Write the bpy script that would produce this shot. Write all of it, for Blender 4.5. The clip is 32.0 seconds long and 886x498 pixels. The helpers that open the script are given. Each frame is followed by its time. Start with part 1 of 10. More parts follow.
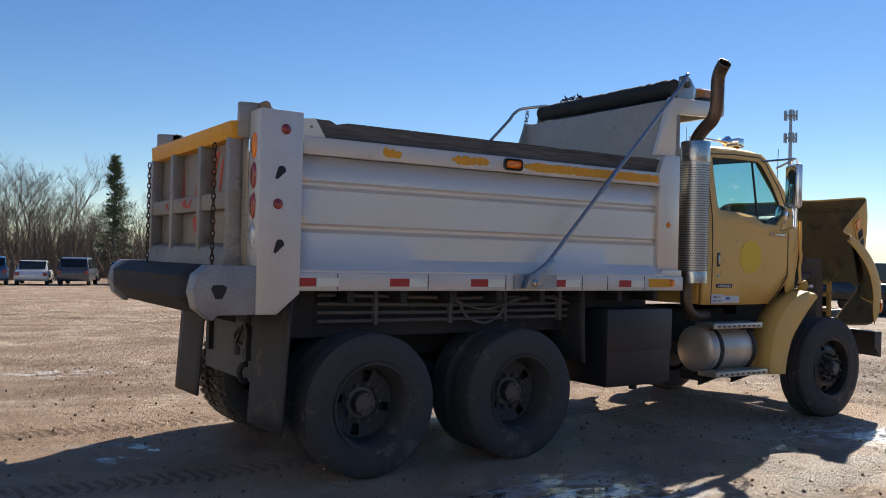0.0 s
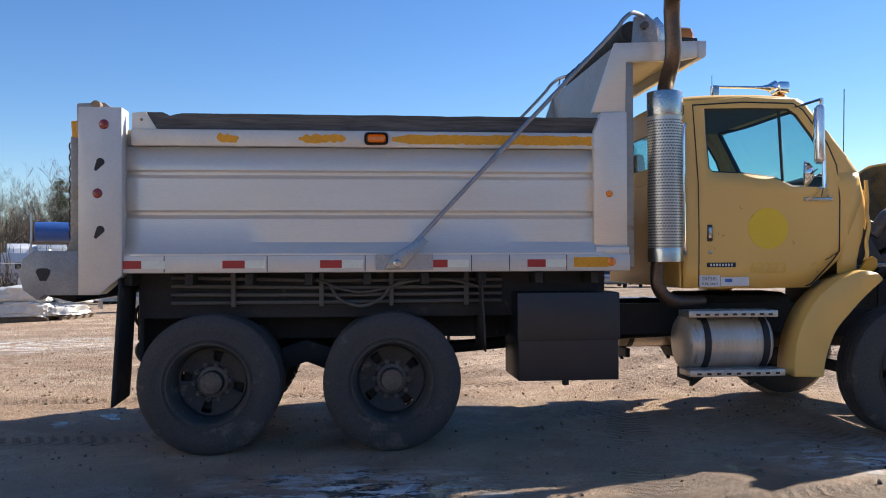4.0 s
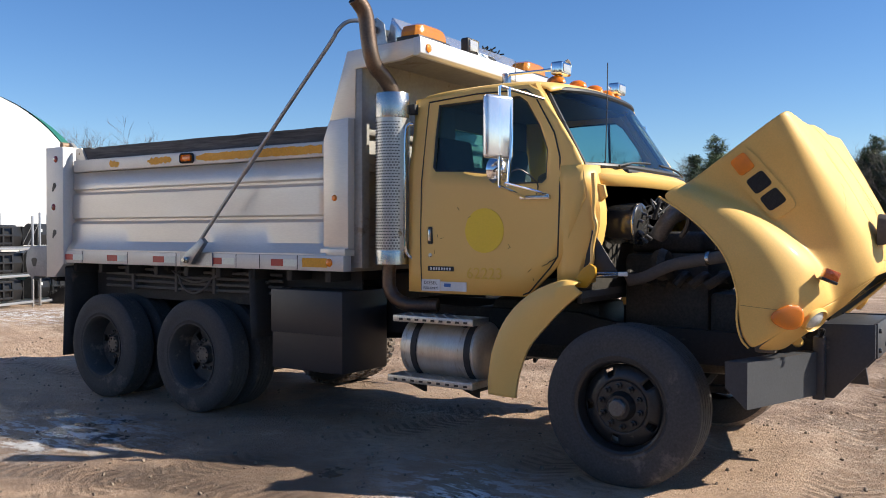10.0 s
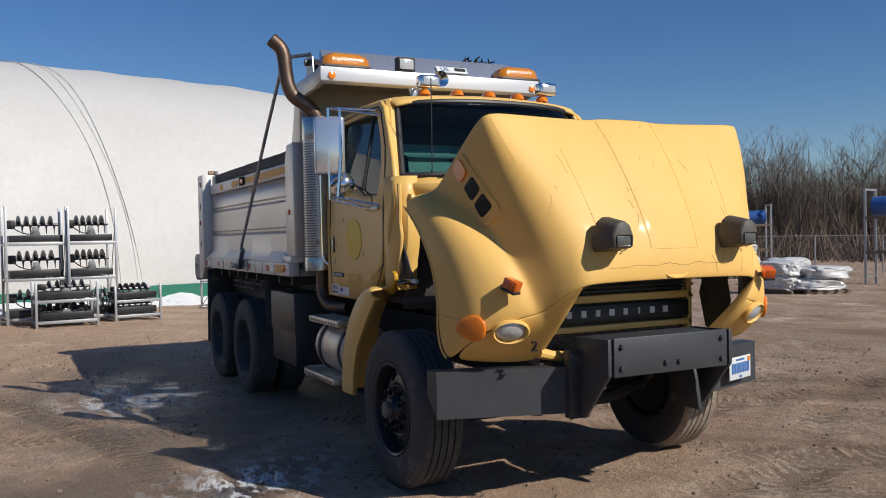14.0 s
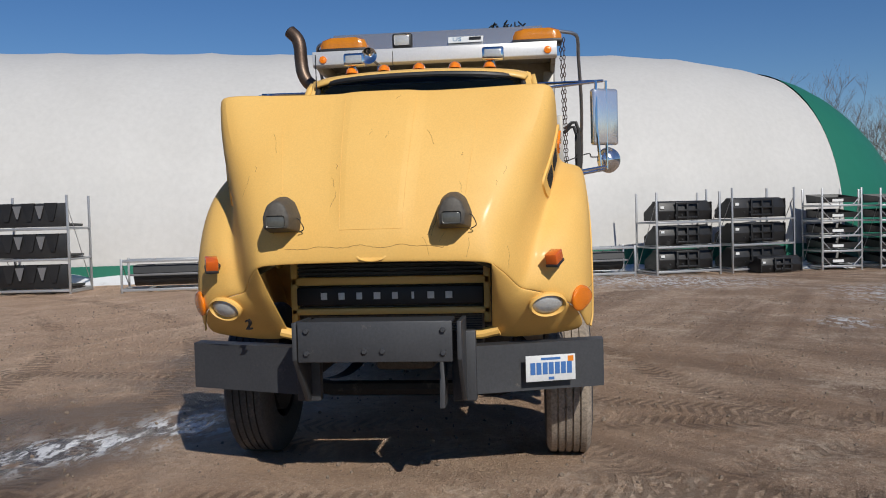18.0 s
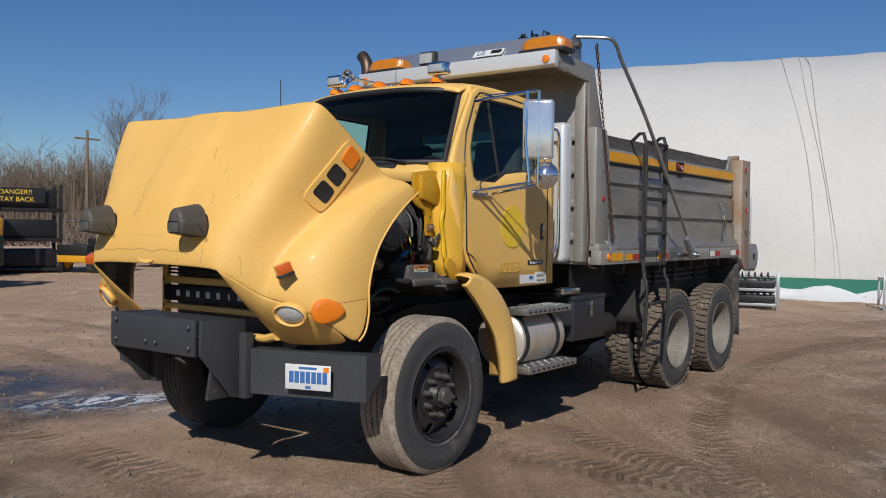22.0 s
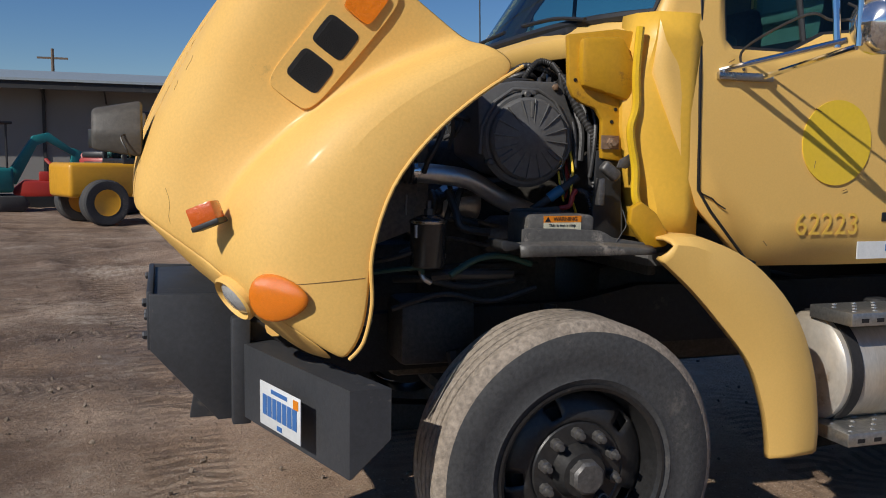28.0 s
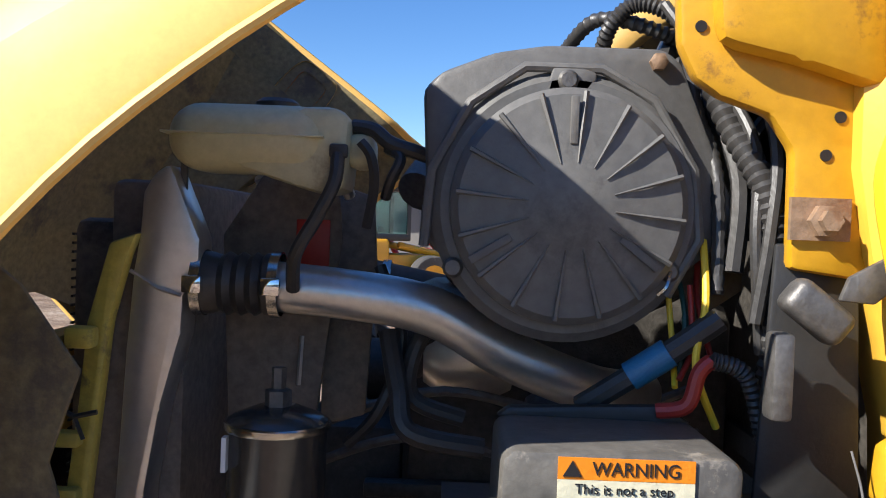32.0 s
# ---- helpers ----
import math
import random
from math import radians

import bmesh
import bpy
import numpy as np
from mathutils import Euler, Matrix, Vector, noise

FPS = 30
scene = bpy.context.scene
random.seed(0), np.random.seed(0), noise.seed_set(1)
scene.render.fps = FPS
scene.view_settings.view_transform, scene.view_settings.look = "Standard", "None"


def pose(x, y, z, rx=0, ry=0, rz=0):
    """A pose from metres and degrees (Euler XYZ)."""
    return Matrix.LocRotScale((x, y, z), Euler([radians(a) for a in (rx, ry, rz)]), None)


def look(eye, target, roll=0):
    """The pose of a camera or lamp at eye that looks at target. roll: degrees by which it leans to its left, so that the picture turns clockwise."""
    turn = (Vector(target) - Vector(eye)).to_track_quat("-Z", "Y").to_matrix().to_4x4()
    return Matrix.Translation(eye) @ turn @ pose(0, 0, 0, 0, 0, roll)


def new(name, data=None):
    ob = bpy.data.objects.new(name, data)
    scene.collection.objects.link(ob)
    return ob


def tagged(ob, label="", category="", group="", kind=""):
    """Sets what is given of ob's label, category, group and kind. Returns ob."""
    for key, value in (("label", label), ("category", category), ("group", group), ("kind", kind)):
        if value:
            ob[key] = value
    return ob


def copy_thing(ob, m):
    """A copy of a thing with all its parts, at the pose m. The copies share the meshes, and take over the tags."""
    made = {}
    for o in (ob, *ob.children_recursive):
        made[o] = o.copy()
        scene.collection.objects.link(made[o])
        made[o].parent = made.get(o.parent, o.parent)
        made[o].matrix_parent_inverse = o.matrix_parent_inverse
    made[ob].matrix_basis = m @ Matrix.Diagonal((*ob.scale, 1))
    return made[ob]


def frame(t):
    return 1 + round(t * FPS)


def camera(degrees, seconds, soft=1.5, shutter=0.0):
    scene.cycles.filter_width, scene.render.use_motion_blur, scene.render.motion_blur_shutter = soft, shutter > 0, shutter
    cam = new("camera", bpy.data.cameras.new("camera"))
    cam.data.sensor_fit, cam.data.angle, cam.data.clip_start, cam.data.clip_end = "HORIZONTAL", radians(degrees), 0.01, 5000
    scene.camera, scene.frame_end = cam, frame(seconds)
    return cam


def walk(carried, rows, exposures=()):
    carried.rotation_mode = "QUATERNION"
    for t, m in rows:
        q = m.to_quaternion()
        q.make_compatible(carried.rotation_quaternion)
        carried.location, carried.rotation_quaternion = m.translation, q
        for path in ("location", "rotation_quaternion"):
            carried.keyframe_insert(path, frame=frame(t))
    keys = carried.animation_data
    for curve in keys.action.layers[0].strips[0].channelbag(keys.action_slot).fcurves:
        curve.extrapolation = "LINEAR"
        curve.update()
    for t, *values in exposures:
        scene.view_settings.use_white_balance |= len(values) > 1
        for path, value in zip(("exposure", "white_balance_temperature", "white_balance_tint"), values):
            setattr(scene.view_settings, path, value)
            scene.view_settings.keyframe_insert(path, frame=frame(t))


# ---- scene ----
cam = camera(54.5, 32.0, soft=1.0)
PATH = [
    (0, (-3.626, -6.623, 1.591), (-2.538, -4.945, 1.609), 1.4),
    (0.5, (-3.143, -6.893, 1.598), (-2.17, -5.145, 1.605), 1.4),
    (1, (-2.7, -7.212, 1.621), (-1.856, -5.399, 1.609), 1.1),
    (1.5, (-2.188, -7.366, 1.601), (-1.475, -5.497, 1.574), 0.8),
    (2, (-1.656, -7.505, 1.584), (-1.067, -5.594, 1.549), 0.4),
    (2.5, (-1.137, -7.651, 1.598), (-0.658, -5.709, 1.563), 0.2),
    (3, (-0.629, -7.609, 1.463), (-0.23, -5.649, 1.474), -0.2),
    (3.5, (-0.1, -7.662, 1.419), (0.201, -5.685, 1.442), -0.3),
    (5.5, (2.115, -7.645, 1.635), (1.974, -5.65, 1.627), 0.2),
    (6, (2.71, -7.662, 1.671), (2.466, -5.677, 1.661), 0.3),
    (6.5, (3.304, -7.57, 1.693), (2.946, -5.602, 1.679), 0.3),
    (7, (3.859, -7.531, 1.698), (3.376, -5.59, 1.684), 0.0),
    (7.5, (4.328, -7.429, 1.736), (3.711, -5.527, 1.717), -0.4),
    (8, (4.819, -7.199, 1.706), (4.082, -5.339, 1.692), -0.5),
    (8.5, (5.385, -7.124, 1.657), (4.553, -5.305, 1.652), -0.3),
    (9, (5.897, -6.849, 1.615), (4.967, -5.079, 1.601), -0.1),
    (9.5, (6.446, -6.629, 1.577), (5.424, -4.91, 1.557), 0.1),
    (10, (6.984, -6.483, 1.636), (5.871, -4.821, 1.602), 0.1),
    (10.5, (7.474, -6.201, 1.641), (6.267, -4.607, 1.596), -0.1),
    (11, (8.017, -5.991, 1.629), (6.711, -4.476, 1.584), -0.4),
    (11.5, (8.423, -5.665, 1.64), (7.016, -4.244, 1.597), -0.6),
    (12, (8.791, -5.238, 1.656), (7.292, -3.914, 1.618), -0.7),
    (12.5, (9.231, -4.865, 1.688), (7.645, -3.647, 1.652), -0.8),
    (13, (9.521, -4.418, 1.671), (7.859, -3.305, 1.636), -0.9),
    (13.5, (9.869, -3.947, 1.648), (8.141, -2.941, 1.618), -1.0),
    (14, (10.187, -3.475, 1.682), (8.397, -2.581, 1.651), -1.2),
    (14.5, (10.369, -2.888, 1.677), (8.528, -2.108, 1.641), -1.3),
    (15, (10.611, -2.315, 1.68), (8.722, -1.658, 1.632), -1.1),
    (15.5, (10.67, -1.765, 1.649), (8.743, -1.233, 1.592), -1.1),
    (17.5, (10.965, 0.387, 1.683), (8.967, 0.34, 1.606), -1.3),
    (18, (10.862, 0.899, 1.649), (8.876, 0.679, 1.569), -1.5),
    (18.5, (10.719, 1.443, 1.639), (8.758, 1.057, 1.557), -1.4),
    (19, (10.685, 1.994, 1.67), (8.761, 1.455, 1.584), -1.2),
    (19.5, (10.5, 2.515, 1.662), (8.621, 1.836, 1.582), -0.9),
    (20, (10.43, 3.069, 1.656), (8.599, 2.267, 1.589), -0.6),
    (20.5, (10.237, 3.5, 1.645), (8.46, 2.584, 1.593), -0.3),
    (21, (9.95, 3.92, 1.653), (8.228, 2.903, 1.611), -0.0),
    (21.5, (9.756, 4.37, 1.669), (8.095, 3.257, 1.627), 0.3),
    (22, (9.464, 4.688, 1.638), (7.865, 3.488, 1.592), 0.7),
    (22.5, (9.24, 4.969, 1.64), (7.693, 3.703, 1.594), 1.0),
    (23, (9.134, 5.315, 1.653), (7.629, 3.998, 1.61), 1.1),
    (23.5, (9.072, 5.406, 1.648), (7.593, 4.06, 1.611), 1.1),
    (24, (9.058, 5.443, 1.637), (7.6, 4.075, 1.606), 0.9),
    (24.5, (9.048, 5.451, 1.637), (7.61, 4.063, 1.601), 0.8),
    (25, (8.953, 5.41, 1.626), (7.546, 3.989, 1.574), 0.7),
    (25.5, (8.616, 5.178, 1.598), (7.26, 3.71, 1.522), 1.0),
    (26, (8.186, 4.944, 1.57), (6.907, 3.41, 1.468), 1.2),
    (26.5, (7.709, 4.701, 1.576), (6.535, 3.087, 1.454), 1.4),
    (28.5, (5.766, 3.397, 1.586), (5.303, 1.464, 1.368), 0.8),
    (29, (5.44, 2.998, 1.573), (5.082, 1.042, 1.364), 1.1),
    (29.5, (5.215, 2.604, 1.552), (4.99, 0.627, 1.344), 1.3),
    (30, (5.036, 2.307, 1.538), (4.925, 0.319, 1.348), 1.6),
    (30.5, (4.911, 2.095, 1.564), (4.905, 0.102, 1.397), 1.8),
    (31, (4.951, 1.981, 1.601), (4.996, -0.015, 1.48), 2.1),
    (31.5, (5.005, 1.95, 1.619), (5.056, -0.048, 1.543), 2.3),
    (32, (5.052, 1.943, 1.624), (5.065, -0.056, 1.575), 2.1),
]
walk(cam, [(t, look(eye, aim, roll)) for t, eye, aim, roll in PATH], exposures=[(0, 0.68, 7100, 10), (3, 0.98, 7000, 10), (6, 1.24, 6800, 10), (8, 1.22, 6800, 10), (10, 0.97, 6850, 10), (12, 0.6, 6800, 10), (13, 0.3, 6700, 10), (14, 0.1, 6600, 10), (16, -0.1, 6500, 10), (20, -0.15, 6500, 10), (24, -0.05, 6500, 10), (26, 0.05, 6500, 10), (28.5, -0.1, 6500, 10), (29.5, 0.1, 6450, 10), (30.2, 0.4, 6450, 10), (31, 1.05, 6500, 10), (32, 1.3, 6550, 10)])

from mathutils.bvhtree import BVHTree

# ---- world and sun ----
world = bpy.data.worlds.new("sky_world")
scene.world = world
world.use_nodes = True
wn = world.node_tree
wn.nodes.clear()
w_sky = wn.nodes.new("ShaderNodeTexSky")
w_sky.sky_type = "NISHITA"
w_sky.sun_disc = False
w_sky.sun_elevation = radians(36.6)
w_sky.sun_rotation = radians(61.2)
w_sky.air_density, w_sky.dust_density, w_sky.ozone_density = 1.0, 0.05, 5.0
w_sky.altitude = 400
w_bg = wn.nodes.new("ShaderNodeBackground")
w_bg.inputs["Strength"].default_value = 0.074
w_out = wn.nodes.new("ShaderNodeOutputWorld")
w_hue = wn.nodes.new("ShaderNodeHueSaturation")
w_hue.inputs["Saturation"].default_value = 1.19
w_hue.inputs["Hue"].default_value = 0.508
wn.links.new(w_sky.outputs[0], w_hue.inputs["Color"])
wn.links.new(w_hue.outputs[0], w_bg.inputs[0])
wn.links.new(w_bg.outputs[0], w_out.inputs[0])
sun_data = bpy.data.lights.new("sun", "SUN")
sun_data.energy, sun_data.angle, sun_data.color = 4.2, radians(0.55), (1.0, 0.96, 0.89)
sun = new("sun", sun_data)
sun.matrix_world = look((23.6, 13.0, 20), (0, 0, 0))

# ---- materials ----


def srgb(r, g, b):
    return tuple(((c / 255) / 12.92 if c <= 10 else ((c / 255 + 0.055) / 1.055) ** 2.4) for c in (r, g, b)) + (1,)


def material(name, color, rough=0.6, metal=0.0, second=None, scale=6.0, amount=0.5, grain=0.12, grain_scale=60.0,
             bump=0.15, bump_scale=90.0, rough_var=0.12, stretch=(1, 1, 1), dirt=None, dirt_scale=2.0, dirt_cut=0.55, coat=0.0, object_random=0.0):
    """A surface with two scales of variation, fine relief and optional stains."""
    m = bpy.data.materials.new(name)
    m.use_nodes = True
    t = m.node_tree
    n, l = t.nodes, t.links
    n.clear()
    out, b = n.new("ShaderNodeOutputMaterial"), n.new("ShaderNodeBsdfPrincipled")
    l.new(b.outputs[0], out.inputs[0])
    co, mp = n.new("ShaderNodeTexCoord"), n.new("ShaderNodeMapping")
    mp.inputs["Scale"].default_value = stretch
    l.new(co.outputs["Object"], mp.inputs[0])

    def tex(s, detail=5.0, rough_=0.6):
        x = n.new("ShaderNodeTexNoise")
        x.inputs["Scale"].default_value, x.inputs["Detail"].default_value, x.inputs["Roughness"].default_value = s, detail, rough_
        l.new(mp.outputs[0], x.inputs["Vector"])
        return x.outputs[0]

    def ramp(src, lo, hi):
        r = n.new("ShaderNodeMapRange")
        r.inputs[1].default_value, r.inputs[2].default_value = lo, hi
        l.new(src, r.inputs[0])
        return r.outputs[0]

    def mix(f, a, c, mode="MIX"):
        x = n.new("ShaderNodeMix")
        x.data_type, x.blend_type = "RGBA", mode
        for sock, v in ((x.inputs[0], f), (x.inputs[6], a), (x.inputs[7], c)):
            if hasattr(v, "is_linked"):
                l.new(v, sock)
            else:
                sock.default_value = v
        return x.outputs[2]

    color = (*color[:3], 1)
    second = (*second[:3], 1) if second else tuple(c * 0.7 for c in color[:3]) + (1,)
    large = tex(scale)
    fine = tex(grain_scale, 3.0)
    c = mix(ramp(large, 0.5 - 0.28, 0.5 + 0.28), color, mix(amount, color, second))
    dark = tuple(max(0.0, 1 - 2 * grain) for _ in range(3)) + (1,)
    c = mix(ramp(fine, 0.3, 0.7), mix(1.0, c, dark, "MULTIPLY"), c)
    if object_random:
        oi, rr = n.new("ShaderNodeObjectInfo"), n.new("ShaderNodeMapRange")
        l.new(oi.outputs["Random"], rr.inputs[0])
        rr.inputs[3].default_value, rr.inputs[4].default_value = 1 - object_random, 1 + object_random
        hs = n.new("ShaderNodeHueSaturation")
        l.new(rr.outputs[0], hs.inputs["Value"])
        l.new(c, hs.inputs["Color"])
        c = hs.outputs[0]
    rg = n.new("ShaderNodeMapRange")
    rg.inputs[3].default_value, rg.inputs[4].default_value = max(0.02, rough - rough_var), min(1, rough + rough_var)
    l.new(large, rg.inputs[0])
    if dirt:
        spots = ramp(tex(dirt_scale, 9.0, 0.72), dirt_cut, dirt_cut + 0.09)
        c = mix(spots, c, (*dirt[:3], 1))
    l.new(c, b.inputs["Base Color"])
    l.new(rg.outputs[0], b.inputs["Roughness"])
    b.inputs["Metallic"].default_value = metal
    b.inputs["Coat Weight"].default_value = coat
    b.inputs["Coat Roughness"].default_value = 0.15
    if bump:
        bp = n.new("ShaderNodeBump")
        bp.inputs["Strength"].default_value, bp.inputs["Distance"].default_value = bump, 0.01
        l.new(tex(bump_scale, 6.0), bp.inputs["Height"])
        l.new(bp.outputs[0], b.inputs["Normal"])
    return m


def glass_material(name, tint, rough=0.03):
    m = bpy.data.materials.new(name)
    m.use_nodes = True
    t = m.node_tree
    n, l = t.nodes, t.links
    n.clear()
    out, mixn = n.new("ShaderNodeOutputMaterial"), n.new("ShaderNodeMixShader")
    tr, gl, lw = n.new("ShaderNodeBsdfTransparent"), n.new("ShaderNodeBsdfGlossy"), n.new("ShaderNodeLayerWeight")
    fr, pw = n.new("ShaderNodeMapRange"), n.new("ShaderNodeMath")
    pw.operation, pw.inputs[1].default_value = "POWER", 5.0
    fr.inputs[3].default_value, fr.inputs[4].default_value = 0.045, 1.0
    l.new(lw.outputs["Facing"], pw.inputs[0])
    l.new(pw.outputs[0], fr.inputs[0])
    tr.inputs[0].default_value = (*tint, 1)
    gl.inputs["Roughness"].default_value = rough
    l.new(fr.outputs[0], mixn.inputs[0])
    l.new(tr.outputs[0], mixn.inputs[1])
    l.new(gl.outputs[0], mixn.inputs[2])
    l.new(mixn.outputs[0], out.inputs[0])
    return m


def glow_lens(name, color, rough=0.18):
    m = material(name, color, rough=rough, second=tuple(c * 0.75 for c in color[:3]), scale=9, grain=0.05, grain_scale=30, bump=0.35, bump_scale=55, rough_var=0.05)
    b = [x for x in m.node_tree.nodes if x.type == "BSDF_PRINCIPLED"][0]
    b.inputs["Coat Weight"].default_value = 0.8
    b.inputs["Coat Roughness"].default_value = 0.05
    return m


M = {}
M["yellow"] = material("yellow_paint", (0.83, 0.52, 0.150), 0.48, second=(0.77, 0.455, 0.115), scale=1.6, amount=0.55, grain=0.03, grain_scale=140, bump=0.03, bump_scale=25, rough_var=0.1, coat=0.15)
# the mustard second tone is sunlight through the fibreglass, put into the colour
M["hood_inner"] = material("dusty_hood_underside", (0.155, 0.128, 0.088), 0.75, second=(0.30, 0.235, 0.10), scale=2.2, amount=0.9, grain=0.2, bump=0.2, dirt=(0.085, 0.072, 0.055), dirt_scale=3.0, dirt_cut=0.55)
M["hood"] = material("faded_hood_paint", (0.85, 0.525, 0.150), 0.60, second=(0.80, 0.46, 0.11), scale=2.2, amount=0.9, grain=0.05, grain_scale=110, bump=0.04, bump_scale=30, rough_var=0.1, coat=0.03,
                     dirt=(0.50, 0.31, 0.09), dirt_scale=6.0, dirt_cut=0.665)
M["yellow_bright"] = material("fresh_yellow_paint", (0.78, 0.50, 0.02), 0.38, second=(0.70, 0.36, 0.015), scale=3, grain=0.05, dirt=(0.28, 0.13, 0.03), dirt_scale=9, dirt_cut=0.66, bump=0.05)
M["orange_under"] = material("orange_inner_paint", (0.58, 0.31, 0.012), 0.42, second=(0.48, 0.22, 0.02), scale=4, grain=0.06, dirt=(0.20, 0.09, 0.025), dirt_scale=8, dirt_cut=0.58, bump=0.06)
M["nose_scar"] = material("bared_undercoat", (0.30, 0.17, 0.05), 0.7, second=(0.16, 0.09, 0.04), scale=20, grain=0.1)
M["red_mark"] = material("worn_red_paint", (0.55, 0.06, 0.035), 0.6, second=(0.45, 0.08, 0.05), scale=8, grain=0.1, dirt=(0.36, 0.30, 0.25), dirt_scale=14, dirt_cut=0.60)
M["faint_number"] = material("overpainted_number", (0.78, 0.49, 0.075), 0.45, second=(0.72, 0.42, 0.06), scale=6, grain=0.03)
M["dot"] = material("yellow_patch_paint", (0.86, 0.58, 0.03), 0.5, second=(0.83, 0.54, 0.07), scale=8, grain=0.03)
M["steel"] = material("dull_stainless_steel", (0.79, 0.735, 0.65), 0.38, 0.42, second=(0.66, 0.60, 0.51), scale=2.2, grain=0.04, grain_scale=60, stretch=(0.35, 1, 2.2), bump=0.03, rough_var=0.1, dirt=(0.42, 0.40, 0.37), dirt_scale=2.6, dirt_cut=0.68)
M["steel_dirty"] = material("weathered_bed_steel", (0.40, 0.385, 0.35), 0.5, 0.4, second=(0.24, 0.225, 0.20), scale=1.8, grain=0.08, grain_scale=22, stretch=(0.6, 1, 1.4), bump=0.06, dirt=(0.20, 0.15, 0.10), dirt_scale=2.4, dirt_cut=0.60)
M["rusty"] = material("rusty_stained_steel", (0.36, 0.28, 0.20), 0.65, 0.3, second=(0.30, 0.13, 0.05), scale=4, amount=0.9, grain=0.2, bump=0.2, dirt=(0.17, 0.07, 0.03), dirt_scale=5, dirt_cut=0.56)
M["tailgate"] = material("tailgate_steel", (0.34, 0.30, 0.25), 0.55, 0.3, second=(0.26, 0.21, 0.16), scale=2.5, grain=0.14, bump=0.1, dirt=(0.17, 0.12, 0.09), dirt_scale=3.1, dirt_cut=0.60)
M["corner_steel"] = material("worn_corner_steel", (0.40, 0.40, 0.40), 0.5, 0.35, second=(0.24, 0.24, 0.245), scale=5, amount=0.9, grain=0.12, bump=0.1, dirt=(0.09, 0.085, 0.08), dirt_scale=4.5, dirt_cut=0.58)
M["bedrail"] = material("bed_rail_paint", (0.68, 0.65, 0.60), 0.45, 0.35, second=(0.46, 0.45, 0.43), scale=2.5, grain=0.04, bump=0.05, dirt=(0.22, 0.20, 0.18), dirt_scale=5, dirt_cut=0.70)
M["orange_tape"] = material("orange_paint_strip", (0.80, 0.37, 0.012), 0.5, second=(0.74, 0.31, 0.012), scale=9, grain=0.1, bump=0.05, dirt=(0.55, 0.53, 0.48), dirt_scale=11, dirt_cut=0.64)
M["red_tape"] = material("red_reflector", (0.45, 0.03, 0.025), 0.35, grain=0.05)
M["white_tape"] = material("white_reflector", (0.86, 0.88, 0.76), 0.35, grain=0.06)
M["wood"] = material("weathered_board", (0.16, 0.15, 0.14), 0.85, second=(0.07, 0.065, 0.06), scale=3, amount=0.9, grain=0.3, grain_scale=30, stretch=(0.15, 2, 2.5), bump=0.5, bump_scale=40, dirt=(0.28, 0.26, 0.23), dirt_scale=3, dirt_cut=0.6)
M["gate_rib"] = material("scraped_gate_paint", (0.40, 0.38, 0.35), 0.5, 0.3, second=(0.22, 0.20, 0.18), scale=3, amount=0.9, grain=0.12, bump=0.08, dirt=(0.10, 0.085, 0.07), dirt_scale=5, dirt_cut=0.58)
M["apron_black"] = material("sooty_apron_steel", (0.016, 0.016, 0.017), 0.8, second=(0.03, 0.028, 0.026), scale=4, grain=0.2, bump=0.15, dirt=(0.07, 0.06, 0.05), dirt_scale=5, dirt_cut=0.64)
M["chassis"] = material("black_chassis_paint", (0.018, 0.018, 0.02), 0.65, second=(0.05, 0.045, 0.04), scale=5, grain=0.2, bump=0.2, dirt=(0.10, 0.085, 0.07), dirt_scale=4, dirt_cut=0.6)
M["black_box"] = material("black_painted_box", (0.024, 0.026, 0.031), 0.42, second=(0.03, 0.03, 0.034), scale=3, grain=0.1, bump=0.06, dirt=(0.10, 0.05, 0.03), dirt_scale=3, dirt_cut=0.68)
M["bumper"] = material("charcoal_bumper_paint", (0.042, 0.044, 0.049), 0.5, second=(0.065, 0.066, 0.07), scale=4, grain=0.12, bump=0.08, dirt=(0.15, 0.13, 0.11), dirt_scale=6, dirt_cut=0.62)
M["rubber"] = material("tyre_rubber", (0.055, 0.055, 0.056), 0.8, second=(0.10, 0.095, 0.09), scale=4, grain=0.2, bump=0.25, bump_scale=70, dirt=(0.14, 0.125, 0.11), dirt_scale=4, dirt_cut=0.58)
M["tread_mud"] = material("muddy_tread", (0.46, 0.38, 0.30), 0.9, second=(0.27, 0.22, 0.17), scale=8, amount=0.8, grain=0.25, grain_scale=50, bump=0.5, bump_scale=60, dirt=(0.05, 0.042, 0.035), dirt_scale=6, dirt_cut=0.62)
M["tread_drive"] = material("drive_tread_mud", (0.25, 0.195, 0.15), 0.9, second=(0.10, 0.085, 0.07), scale=7, amount=0.9, grain=0.25, grain_scale=50, bump=0.5, bump_scale=60, dirt=(0.42, 0.34, 0.27), dirt_scale=5, dirt_cut=0.58)
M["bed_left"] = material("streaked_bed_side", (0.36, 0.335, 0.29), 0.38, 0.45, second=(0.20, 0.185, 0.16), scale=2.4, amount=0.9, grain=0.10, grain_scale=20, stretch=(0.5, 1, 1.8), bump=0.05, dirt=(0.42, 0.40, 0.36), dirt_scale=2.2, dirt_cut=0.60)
M["post_rust"] = material("rust_stained_post", (0.42, 0.39, 0.35), 0.6, 0.25, second=(0.34, 0.19, 0.09), scale=3.0, amount=0.9, grain=0.15, bump=0.12, dirt=(0.22, 0.10, 0.045), dirt_scale=3.5, dirt_cut=0.58)
